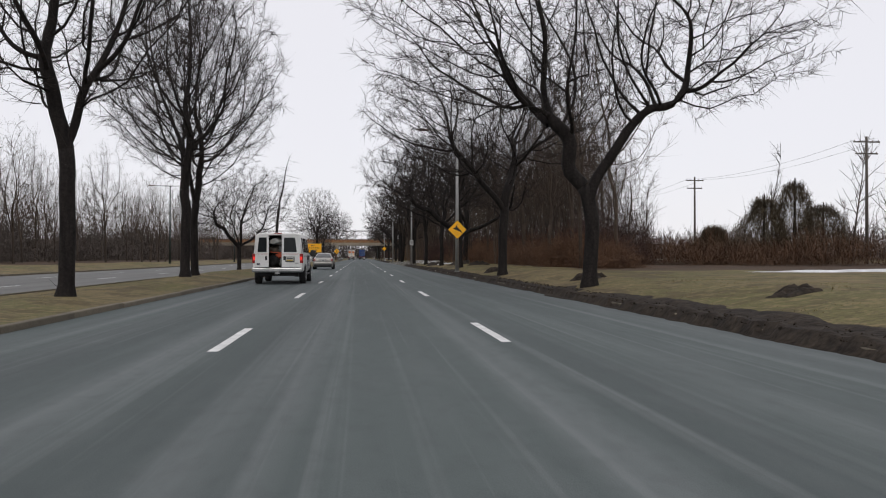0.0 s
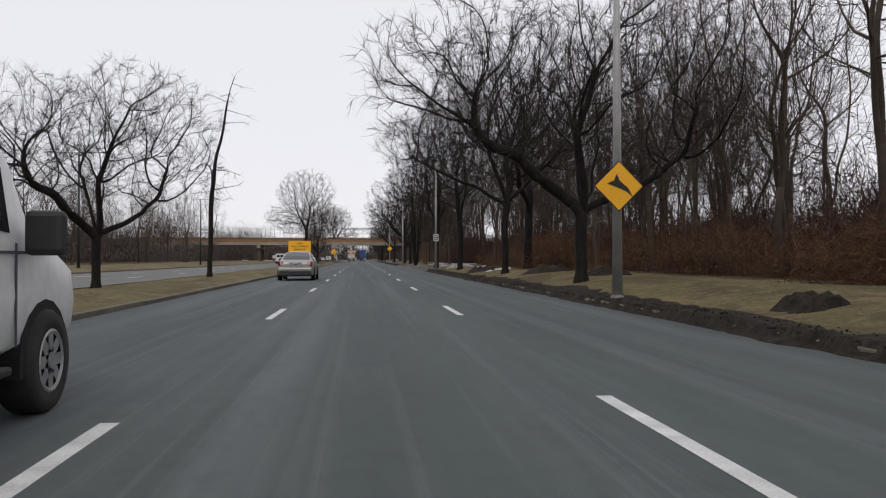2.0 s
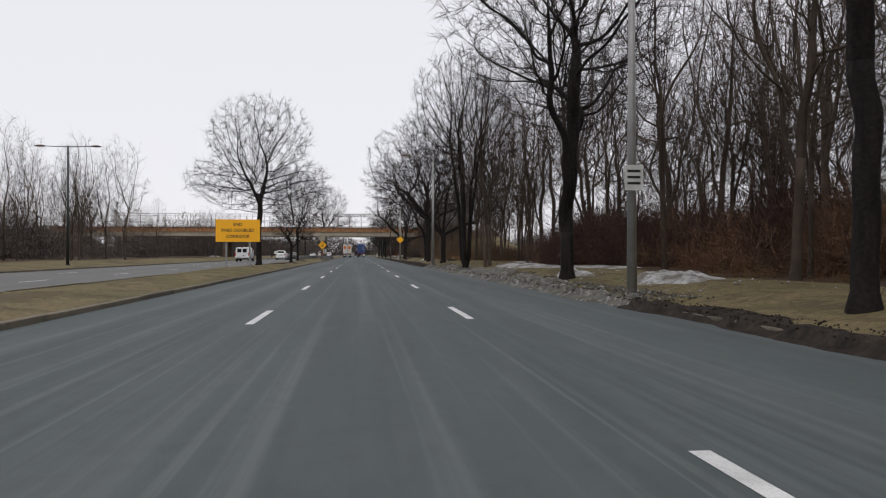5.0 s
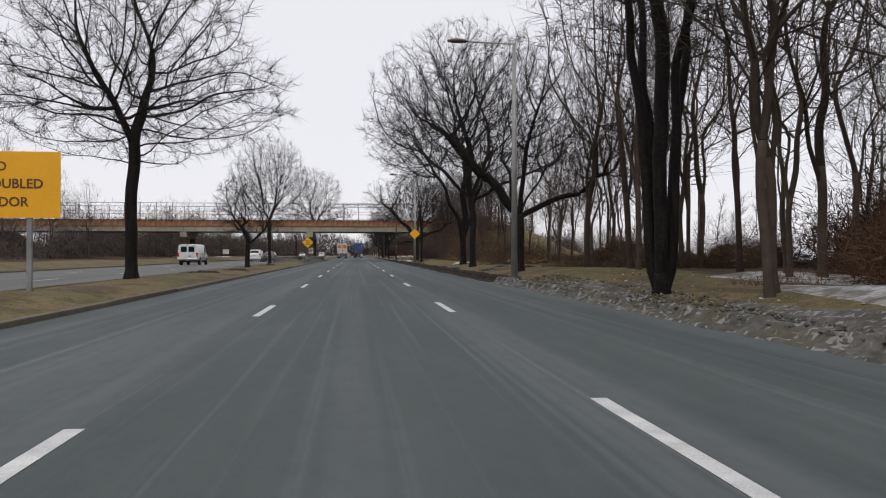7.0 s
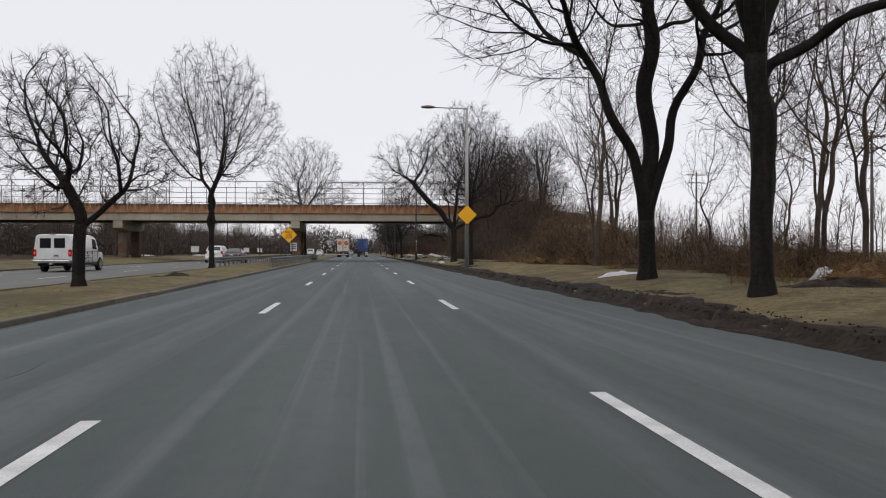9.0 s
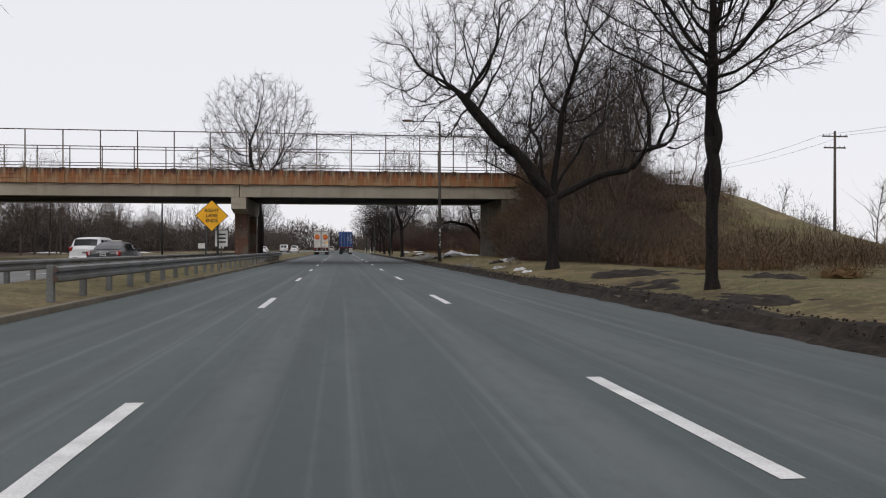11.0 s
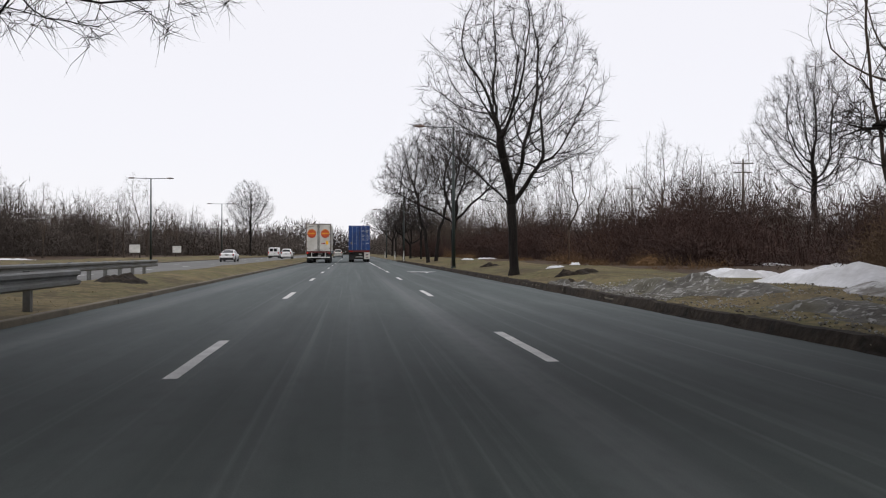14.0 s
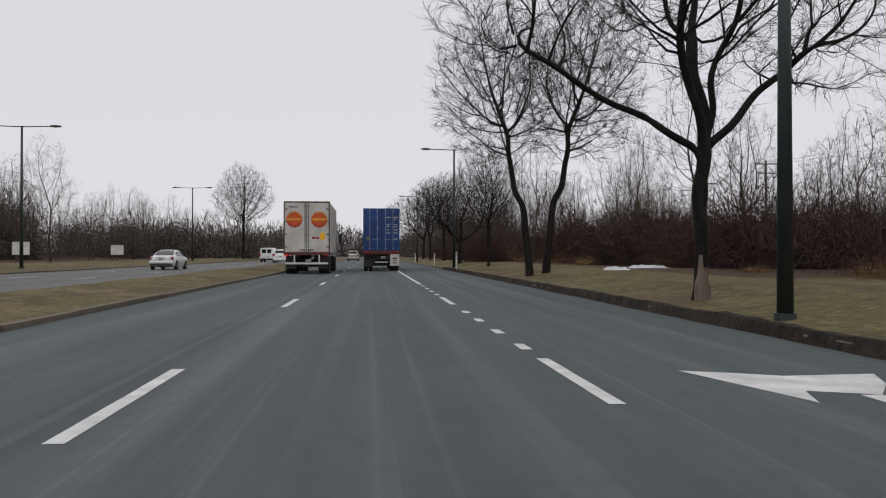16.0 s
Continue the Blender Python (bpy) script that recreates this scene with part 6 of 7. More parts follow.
M.update({
    "van_white": paint("salted_white_paint", (0.76, 0.76, 0.75), (0.6, 0.59, 0.57)),
    "white_paint": paint("white_car_paint", (0.72, 0.72, 0.72), (0.58, 0.58, 0.57)),
    "beige_paint": paint("dusty_grey_beige_metallic", (0.36, 0.35, 0.325), (0.29, 0.28, 0.26), 0.35, 0.3),
    "dark_paint": paint("dark_car_paint", (0.03, 0.032, 0.036), (0.045, 0.046, 0.048)),
    "glass": mat("tinted_car_glass", (0.012, 0.014, 0.016), (0.02, 0.022, 0.024), scale=1, rough=0.1, fine=3, grain=0.1, spec=0.22),
    "screen_glass": mat("sloping_car_glass", (0.02, 0.023, 0.024), (0.03, 0.033, 0.034), scale=1, rough=0.08, fine=3, grain=0.1, spec=0.9),
    "rubber": mat("tyre_rubber", (0.014, 0.014, 0.014), (0.03, 0.028, 0.026), scale=3, rough=0.9, fine=20),
    "black": mat("black_plastic", (0.016, 0.016, 0.017), (0.026, 0.026, 0.026), scale=3, rough=0.6, fine=20),
    # near-black: puts the shade of van interior and wheel arches into the colour
    "void": mat("near_black_unlit", (0.012, 0.012, 0.012), rough=0.9),
    "rim": mat("alloy_rim", (0.42, 0.42, 0.42), (0.3, 0.3, 0.29), scale=4, rough=0.4, metal=0.6, fine=20),
    "chrome": mat("dull_chrome", (0.5, 0.5, 0.5), (0.36, 0.36, 0.36), scale=4, rough=0.3, metal=0.9, fine=20),
    "tail": mat("red_tail_lens", (0.3, 0.012, 0.012), (0.2, 0.01, 0.01), scale=5, rough=0.2, fine=20),
    "brake": mat("lit_brake_lens", (0.5, 0.02, 0.02), scale=5, rough=0.2, emit=((1.0, 0.04, 0.02), 0.6)),
    "clear": mat("clear_lens", (0.5, 0.42, 0.4), (0.4, 0.33, 0.32), scale=5, rough=0.2),
    "plate": mat("licence_plate_face", (0.5, 0.5, 0.46), (0.42, 0.42, 0.4), scale=8, rough=0.5),
    "plate_yellow": mat("licence_plate_yellow", (0.5, 0.34, 0.03), scale=8, rough=0.5),
    "ink": mat("grey_ink", (0.08, 0.08, 0.1), rough=0.6),
    "con_blue": mat("scuffed_blue_container_paint", (0.011, 0.06, 0.235), (0.011, 0.032, 0.12), scale=1.2, rough=0.55, fine=7, grain=0.2, stretch=(1, 1, 0.6)),
    "con_rod": mat("galvanised_lock_rod", (0.3, 0.36, 0.45), (0.2, 0.24, 0.3), scale=3, rough=0.5, metal=0.3),
    "box_white": mat("grimy_white_trailer_skin", (0.62, 0.61, 0.57), (0.42, 0.40, 0.36), scale=0.9, rough=0.5, fine=6, grain=0.1),
    "orange": mat("orange_emblem", (0.62, 0.1, 0.012), (0.5, 0.07, 0.01), scale=3, rough=0.5),
    "amber": mat("amber_emblem_band", (0.75, 0.33, 0.02), scale=3, rough=0.5),
    "maroon": mat("dark_red_emblem_marks", (0.3, 0.02, 0.015), scale=3, rough=0.5),
    "chassis": mat("grimy_dark_chassis", (0.02, 0.02, 0.02), (0.045, 0.04, 0.035), scale=2, rough=0.8, fine=12, grain=0.2),
    "red_beam": mat("faded_red_crossmember", (0.14, 0.02, 0.018), (0.07, 0.02, 0.018), scale=3, rough=0.7),
    "cloth": mat("grey_wrapped_package", (0.32, 0.32, 0.3), (0.2, 0.2, 0.19), scale=2.5, rough=0.9, bump=0.6, fine=8, grain=0.2),
    "brown_load": mat("brown_crumpled_sacking", (0.09, 0.07, 0.05), (0.04, 0.032, 0.025), scale=3, rough=0.9, bump=0.6, fine=9, grain=0.25),
    "plastic": mat("milky_plastic_wrap", (0.3, 0.31, 0.32), (0.16, 0.165, 0.17), scale=4, rough=0.25, bump=0.8, fine=10, grain=0.2),
    "strap": mat("orange_strap", (0.5, 0.08, 0.03), rough=0.7),
})


def lathe(profile, n=20, axis_x=0.0):
    """A body turned about the x axis from (radius, x) pairs."""
    verts, faces = [], []
    k = len(profile)
    for i in range(n):
        a = 2 * math.pi * i / n
        verts += [(axis_x + x, r * math.cos(a), r * math.sin(a)) for r, x in profile]
    for i in range(n):
        for j in range(k - 1):
            a, b = i * k, ((i + 1) % n) * k
            faces.append((a + j, a + j + 1, b + j + 1, b + j))
    return verts, faces


def wheel(parent, x, y, r, w, side, spokes=5, rim_mat="rim"):
    """A tyre with its rim; side is the way the rim faces."""
    v, f = lathe([(r * 0.62, -w / 2), (r * 0.93, -w / 2), (r, -w * 0.36), (r, w * 0.36), (r * 0.93, w / 2), (r * 0.62, w / 2), (r * 0.6, w * 0.3), (r * 0.6, -w * 0.3), (r * 0.62, -w / 2)], 24)
    tyre = part("wheel", mesh_of("wheel", v, f, True), "rubber", parent)
    tyre.location = (x, y, r)
    bm = bmesh.new()
    s = side * w * 0.48
    g = bmesh.ops.create_cone(bm, cap_ends=True, segments=20, radius1=r * 0.62, radius2=r * 0.62, depth=0.02)
    bmesh.ops.transform(bm, matrix=Matrix.Translation((s - side * 0.05, 0, 0)) @ Matrix.Rotation(radians(90), 4, "Y"), verts=g["verts"])
    part("rim_well", bm, "black", tyre)
    bm = bmesh.new()
    for i in range(spokes):
        a = 2 * math.pi * i / spokes
        d = Vector((0, math.cos(a), math.sin(a)))
        t = Vector((0, -math.sin(a), math.cos(a)))
        q = [d * r * 0.08 + t * r * 0.13, d * r * 0.08 - t * r * 0.13, d * r * 0.6 - t * r * 0.11, d * r * 0.6 + t * r * 0.11]
        bm.faces.new([bm.verts.new(p + Vector((s, 0, 0))) for p in q])
    ring = [[bm.verts.new((s + side * 0.012 * (k == 1), rr * math.cos(2 * math.pi * i / 20), rr * math.sin(2 * math.pi * i / 20))) for i in range(20)] for k, rr in enumerate((r * 0.52, r * 0.58, r * 0.63))]
    for k in range(2):
        for i in range(20):
            bm.faces.new((ring[k][i], ring[k][(i + 1) % 20], ring[k + 1][(i + 1) % 20], ring[k + 1][i]))
    rod(bm, (s - side * 0.02, 0, 0), (s + side * 0.015, 0, 0), r * 0.17, n=12)
    part("rim", bm, rim_mat, tyre, "alloy rim")
    return tyre


class Shell:
    """A car body swept through stations: y, sill, belt and top heights, half widths at belt and top."""

    def __init__(self, stations):
        self.s = stations

    def at(self, y):
        s = self.s
        for a, b in zip(s, s[1:]):
            if a[0] <= y <= b[0]:
                f = (y - a[0]) / (b[0] - a[0])
                return [a[k] + (b[k] - a[k]) * f for k in range(6)]
        return list(s[0] if y < s[0][0] else s[-1])

    def ring(self, st):
        y, zb, zm, zt, w, wt = st
        half = [(w * 0.86, zb), (w * 0.975, zb + 0.07), (w * 1.0, zb + (zm - zb) * 0.55), (w * 0.975, zm), (wt + (w * 0.975 - wt) * 0.08, zt - (zt - zm) * 0.1), (wt * 0.86, zt - (zt - zm) * 0.012), (wt * 0.4, zt + 0.01)]
        return [(x, y, z) for x, z in half] + [(-x, y, z) for x, z in reversed(half)]

    def body(self, cap_rear=True):
        s, dense = self.s, []
        for i in range(len(s) - 1):
            p0, p1, p2, p3 = s[max(i - 1, 0)], s[i], s[i + 1], s[min(i + 2, len(s) - 1)]
            for k in range(3):
                t = k / 3
                row = [0.5 * (2 * b + (c - a) * t + (2 * a - 5 * b + 4 * c - d) * t * t + (3 * b - a - 3 * c + d) * t ** 3) for a, b, c, d in zip(p0, p1, p2, p3)]
                row[0] = p1[0] + (p2[0] - p1[0]) * t
                dense.append([u * 0.35 + (b + (c - b) * t) * 0.65 for u, b, c in zip(row, p1, p2)])
        dense.append(s[-1])
        rings = [self.ring(st) for st in dense]
        verts = [v for r in rings for v in r]
        k = len(rings[0])
        faces = [(i * k + j, i * k + (j + 1) % k, (i + 1) * k + (j + 1) % k, (i + 1) * k + j) for i in range(len(rings) - 1) for j in range(k)]
        if cap_rear:
            faces.append(tuple(range(k)))
        faces.append(tuple(reversed(range((len(rings) - 1) * k, len(rings) * k))))
        me = mesh_of("body", verts, faces, True)
        for f in list(me.polygons)[-2:]:
            f.use_smooth = len(f.vertices) < 5
        return me

    def pane(self, side, y0, y1, s0, s1, out=0.008):
        """A patch of the side between belt (0) and roof (1)."""
        verts, n = [], 6
        for i in range(n + 1):
            y = y0 + (y1 - y0) * i / n
            _, zb, zm, zt, w, wt = self.at(y)
            a, b = Vector((w * 0.975, 0, zm)), Vector((wt + (w * 0.975 - wt) * 0.08, 0, zt - (zt - zm) * 0.1))
            for s in (s0, s1):
                p = a.lerp(b, s)
                verts.append((side * (p.x + out), y, p.z + out * 0.3))
        return mesh_of("side_window", verts, [(2 * i, 2 * i + 1, 2 * i + 3, 2 * i + 2) for i in range(n)])

    def top_pane(self, y0, y1, f, out, name="rear_window"):
        """A patch of the sloping top, for windscreen and rear window."""
        verts, n, m = [], 5, 4
        for i in range(n + 1):
            y = y0 + (y1 - y0) * i / n
            _, zb, zm, zt, w, wt = self.at(y)
            for j in range(m + 1):
                u = 2 * j / m - 1
                verts.append((u * wt * f, y + out[0], zt + 0.012 - 0.02 * u * u + out[1]))
        return mesh_of(name, verts, [(i * (m + 1) + j, i * (m + 1) + j + 1, (i + 1) * (m + 1) + j + 1, (i + 1) * (m + 1) + j) for i in range(n) for j in range(m)])


def arches(root, shell, ys, r, x):
    for y in ys:
        for side in (-1, 1):
            _, zb, zm, zt, w, wt = shell.at(y)
            pts = [(math.cos(radians(a)), math.sin(radians(a))) for a in range(-10, 191, 20)]
            verts = [(side * (w * 1.002), y + c * (r + 0.07), r + s * (r + 0.07)) for c, s in pts] + [(side * w * 0.6, y + c * (r + 0.07), r + s * (r + 0.07)) for c, s in pts]
            k = len(pts)
            faces = [tuple(range(k))] + [(i, i + 1, k + i + 1, k + i) for i in range(k - 1)]
            # no opening is cut: a near-black face over the body paints the well's shade
            part("wheel_arch", mesh_of("wheel_arch", verts, faces), "void", root, "near-black patch for the shaded wheel arch")


def plate_part(root, x, y, z, w=0.31, h=0.16, yellow=False):
    p = part("number_plate", boxed(x - w / 2, x + w / 2, y - 0.01, y, z - h / 2, z + h / 2), "plate", root, "plate with plain bars")
    part("plate_bar", boxed(x - w * 0.38, x + w * 0.38, y - 0.014, y - 0.0105, z - h * 0.2, z + h * 0.2), "ink", p)
    if yellow:
        part("plate_band", boxed(x - w * 0.46, x + w * 0.46, y - 0.013, y - 0.0105, z - h * 0.45, z - h * 0.25), "plate_yellow", p)


SEDAN = [(0.0, 0.42, 0.72, 0.80, 0.70, 0.60), (0.05, 0.32, 0.80, 0.92, 0.80, 0.66), (0.16, 0.26, 0.89, 0.985, 0.86, 0.71), (0.45, 0.22, 0.93, 1.01, 0.885, 0.73), (0.74, 0.2, 0.945, 1.025, 0.89, 0.735),
         (1.15, 0.2, 0.955, 1.24, 0.89, 0.66), (1.62, 0.2, 0.955, 1.42, 0.89, 0.58), (2.2, 0.2, 0.95, 1.465, 0.89, 0.57), (2.8, 0.2, 0.94, 1.44, 0.89, 0.58), (3.2, 0.2, 0.94, 1.3, 0.89, 0.61),
         (3.68, 0.2, 0.92, 1.0, 0.885, 0.68), (4.2, 0.22, 0.86, 0.92, 0.87, 0.68), (4.62, 0.26, 0.74, 0.82, 0.8, 0.62), (4.82, 0.34, 0.6, 0.68, 0.66, 0.5)]
SUV = [(0.0, 0.42, 0.9, 1.05, 0.78, 0.66), (0.06, 0.34, 1.0, 1.2, 0.88, 0.70), (0.3, 0.26, 1.05, 1.6, 0.93, 0.68), (0.55, 0.24, 1.05, 1.72, 0.95, 0.66), (1.5, 0.22, 1.04, 1.77, 0.96, 0.66),
       (2.8, 0.22, 1.02, 1.75, 0.96, 0.66), (3.3, 0.22, 1.0, 1.6, 0.96, 0.68), (4.0, 0.22, 0.98, 1.08, 0.95, 0.72), (4.6, 0.24, 0.9, 0.97, 0.9, 0.7), (4.9, 0.3, 0.68, 0.76, 0.74, 0.56)]
VAN = [(0.0, 0.5, 1.22, 2.02, 0.985, 0.86), (0.12, 0.48, 1.22, 2.07, 0.995, 0.87), (1.2, 0.46, 1.21, 2.1, 1.0, 0.885), (3.6, 0.46, 1.2, 2.1, 1.0, 0.885), (4.15, 0.46, 1.2, 2.04, 1.0, 0.87), (4.5, 0.46, 1.19, 1.78, 1.0, 0.87),
       (4.85, 0.46, 1.18, 1.36, 0.99, 0.85), (5.2, 0.46, 1.12, 1.22, 0.97, 0.83), (5.62, 0.48, 1.0, 1.1, 0.92, 0.78), (5.8, 0.5, 0.82, 0.9, 0.82, 0.7)]


def sedan(name, colour, label, x, y, lit=False, two_tone=False):
    root = tagged(empty(name, x, y, 0), label, "car")
    sh = Shell(SEDAN)
    part("body", sh.body(), colour, root)
    for side in (-1, 1):
        for y0, y1, s0 in ((1.2, 1.42, 0.12), (1.46, 2.04, 0.08), (2.1, 2.86, 0.08), (2.92, 3.32, 0.1)):
            part("side_window", sh.pane(side, y0, y1, s0, 0.86), "glass", root)
        part("tail_lamp", boxed(side * 0.6, side * 0.835, 0.0, 0.26, 0.72, 0.965, bevel=0.05), "brake" if lit else "tail", root, "red tail lamp")
        part("reverse_lens", boxed(side * 0.63, side * 0.74, -0.008, 0.05, 0.78, 0.93, bevel=0.012), "clear", root)
        part("mirror", boxed(side * 0.9, side * 1.1, 3.05, 3.2, 0.96, 1.11, bevel=0.03), "black", root)
        part("door_handle", boxed(side * 0.885, side * 0.915, 2.1, 2.28, 0.84, 0.875, bevel=0.008), colour, root)
        for yy in (0.98, 3.76):
            wheel(root, side * 0.825, yy, 0.32, 0.21, side, 7)
    part("rear_window", sh.top_pane(0.8, 1.58, 0.93, (-0.006, 0.012)), "screen_glass", root)
    part("windscreen", sh.top_pane(2.95, 3.62, 0.9, (0.006, 0.012), "windscreen"), "glass", root)
    part("bumper", boxed(-0.82, 0.82, -0.06, 0.3, 0.46, 0.66, bevel=0.06), colour, root)
    part("bumper_skirt", boxed(-0.78, 0.78, -0.035, 0.3, 0.26, 0.47, bevel=0.04), "black", root, "dark lower bumper")
    part("trunk_trim", boxed(-0.3, 0.3, -0.05, 0.1, 0.89, 0.925, bevel=0.008), "chrome", root)
    plate_part(root, 0, -0.035, 0.79)
    arches(root, sh, (0.98, 3.76), 0.32, 0.9)
    return root


def suv(name, colour, label, x, y, lit=False):
    root = tagged(empty(name, x, y, 0), label, "car")
    sh = Shell(SUV)
    part("body", sh.body(), colour, root)
    for side in (-1, 1):
        for y0, y1 in ((0.55, 1.2), (1.28, 2.15), (2.22, 2.95)):
            part("side_window", sh.pane(side, y0, y1, 0.1, 0.86), "glass", root)
        part("tail_lamp", boxed(side * 0.66, side * 0.9, 0.0, 0.24, 0.92, 1.2, bevel=0.05), "brake" if lit else "tail", root, "red tail lamp")
        part("mirror", boxed(side * 0.97, side * 1.17, 3.3, 3.45, 1.02, 1.2, bevel=0.03), colour, root)
        for yy in (0.95, 3.85):
            wheel(root, side * 0.885, yy, 0.35, 0.22, side, 5)
    part("rear_window", sh.top_pane(0.09, 0.36, 0.92, (-0.012, 0.012)), "glass", root)
    part("windscreen", sh.top_pane(3.2, 3.95, 0.9, (0.006, 0.012), "windscreen"), "glass", root)
    part("bumper", boxed(-0.88, 0.88, -0.06, 0.25, 0.38, 0.66, bevel=0.06), colour, root)
    plate_part(root, 0, -0.012, 0.86)
    arches(root, sh, (0.95, 3.85), 0.35, 0.96)
    return root


def passenger_van(name, x, y, label, open_doors=True, colour="van_white"):
    root = tagged(empty(name, x, y, 0), label, "van")
    sh = Shell(VAN)
    part("body", sh.body(cap_rear=not open_doors), colour, root)
    for side in (-1, 1):
        panes = ((0.34, 0.82), (1.0, 2.32), (2.42, 2.84), (2.94, 3.44), (3.56, 4.3)) if open_doors else ((3.55, 4.3),)
        for y0, y1 in panes:
            part("side_window", sh.pane(side, y0, y1, 0.1, 0.84), "glass", root)
        part("mirror", boxed(side * 1.03, side * 1.28, 4.35, 4.48, 1.12, 1.42, bevel=0.04), "black", root)
        part("running_board", boxed(side * 0.9, side * 1.06, 1.75, 4.15, 0.36, 0.42, bevel=0.02), "black", root)
        tl = part("tail_lamp", boxed(side * 0.83, side * 1.0, -0.02, 0.07, 0.86, 1.24, bevel=0.015), "tail", root, "red tail lamp")
        part("brake_lamp", boxed(side * 0.87, side * 0.965, -0.028, -0.021, 0.97, 1.12, bevel=0.003), "brake", tl, "lit brake lamp")
        for yy in (1.35, 4.85):
            wheel(root, side * 0.905, yy, 0.37, 0.26, side, 8)
        part("trim_line", boxed(side * 0.992, side * 1.006, 0.1, 5.0, 1.13, 1.15), "ink", root)
        for yy in (2.8, 3.44, 4.32):
            part("door_seam", boxed(side * 0.996, side * 1.008, yy, yy + 0.014, 0.52, 1.2), "ink", root)
        for yy in (2.5, 3.3):
            part("door_handle", boxed(side * 0.995, side * 1.03, yy, yy + 0.05, 0.98, 1.12, bevel=0.006), "black", root)
        for i, (yy, zz, ll) in enumerate(((2.4, 0.86, 0.5), (2.45, 0.76, 0.42), (2.2, 0.7, 0.2), (3.1, 0.72, 0.25))):
            part("peeled_lettering", boxed(side * 0.998, side * 1.009, yy, yy + ll, zz, zz + 0.05), "ink", root, "remains of grey lettering")
    part("windscreen", sh.top_pane(4.2, 4.8, 0.92, (0.008, 0.012), "windscreen"), "glass", root)
    part("rear_bumper", boxed(-1.0, 1.0, -0.2, 0.1, 0.5, 0.68, bevel=0.04), "chrome", root, "dull chrome step bumper")
    part("bumper_step", boxed(-0.9, 0.9, -0.19, 0.0, 0.682, 0.7), "black", root)
    part("underside", boxed(-0.8, 0.8, 0.1, 5.5, 0.34, 0.5), "void", root, "dark underside")
    part("tow_bar", boxed(-0.08, 0.08, -0.28, 0.1, 0.42, 0.5), "rim", root)
    part("roof_lamp", boxed(-0.16, 0.16, -0.015, 0.05, 2.03, 2.065, bevel=0.01), "tail", root)
    if not open_doors:
        for side in (-1, 1):
            part("rear_window", boxed(side * 0.08, side * 0.66, -0.012, -0.004, 1.32, 1.86, bevel=0.003), "glass", root)
        plate_part(root, 0.2, -0.012, 0.9)
        arches(root, sh, (1.35, 4.85), 0.37, 1.0)
        return root
    bm = bmesh.new()
    for dims in ((-0.985, -0.86, 0.0, 0.06, 0.5, 2.0), (0.86, 0.985, 0.0, 0.06, 0.5, 2.0), (-0.84, 0.84, 0.0, 0.06, 1.98, 2.03), (-0.86, 0.86, 0.0, 0.06, 0.5, 0.66)):
        box(bm, *dims)
    for v in bm.verts:
        if v.co.z > 1.2:
            v.co.x *= 1 - (v.co.z - 1.2) * 0.14
    part("rear_frame", bm, colour, root)
    # floor and an added panel, both near-black in place of the interior's darkness
    part("load_floor", boxed(-0.9, 0.9, 0.05, 3.4, 0.62, 0.68), "void", root, "load floor coloured near-black for the unlit interior")
    part("interior_backing", boxed(-0.8, 0.8, 1.6, 1.65, 0.6, 1.93), "void", root, "near-black panel added for the unlit van interior")
    for side, turn in ((-1, -24), (1, 9)):
        door = empty("hinge")
        bm = bmesh.new()
        w = 0.72 if side == 1 else 0.62
        out = [(0.0, 0.7), (w, 0.7), (w, 1.97), (0.13, 1.97), (0.02, 1.3)]
        for q in ([(side * -1 * u, z) for u, z in out],):
            f = bm.faces.new([bm.verts.new((px, -0.05, z)) for px, z in q])
            g = bmesh.ops.extrude_face_region(bm, geom=[f])
            for v in g["geom"]:
                if isinstance(v, bmesh.types.BMVert):
                    v.co.y = -0.005
            bmesh.ops.bevel(bm, geom=list(bm.edges), offset=0.012, segments=2, affect="EDGES")
        m = pose(side * 0.88, 0, 0, 0, 0, turn)
        bm.transform(m)
        d = part("rear_door", bm, colour, root, "white rear door standing ajar")
        bpy.data.objects.remove(door)
        g1 = plate([(-side * u, z) for u, z in ((0.13, 1.3), (w - 0.08, 1.3), (w - 0.08, 1.88), (0.2, 1.88))], -0.058, -0.0505)
        g1.transform(m)
        part("door_window", g1, "glass", d, "tinted door window")
        h = boxed(-side * (w - 0.1) - 0.04, -side * (w - 0.1) + 0.04, -0.075, -0.051, 0.98, 1.14, bevel=0.008)
        h.transform(m)
        part("door_handle", h, "black", d)
        st = boxed(min(-side * 0.02, -side * w), max(-side * 0.02, -side * w), -0.056, -0.051, 1.215, 1.228)
        st.transform(m)
        part("door_stripe", st, "strap", d, "thin orange stripe")
        if side == 1:
            for dims, mt, nm in (((-0.58, -0.22, -0.062, -0.051, 0.9, 1.12), "black", "plate_recess"), ((-0.56, -0.26, -0.07, -0.063, 0.94, 1.1), "plate", "number_plate"), ((-0.54, -0.28, -0.074, -0.0705, 0.95, 1.0), "plate_yellow", "plate_band"),
                                 ((-0.53, -0.29, -0.074, -0.0705, 1.02, 1.07), "ink", "plate_bar"), ((-0.2, -0.06, -0.058, -0.051, 0.82, 0.88), "chrome", "badge")):
                b = boxed(*dims)
                b.transform(m)
                part(nm, b, mt, d)
        else:
            b = boxed(0.1, 0.24, -0.058, -0.051, 0.78, 0.86)
            b.transform(m)
            part("badge", b, "ink", d)
    arches(root, sh, (1.35, 4.85), 0.37, 1.0)
    return root


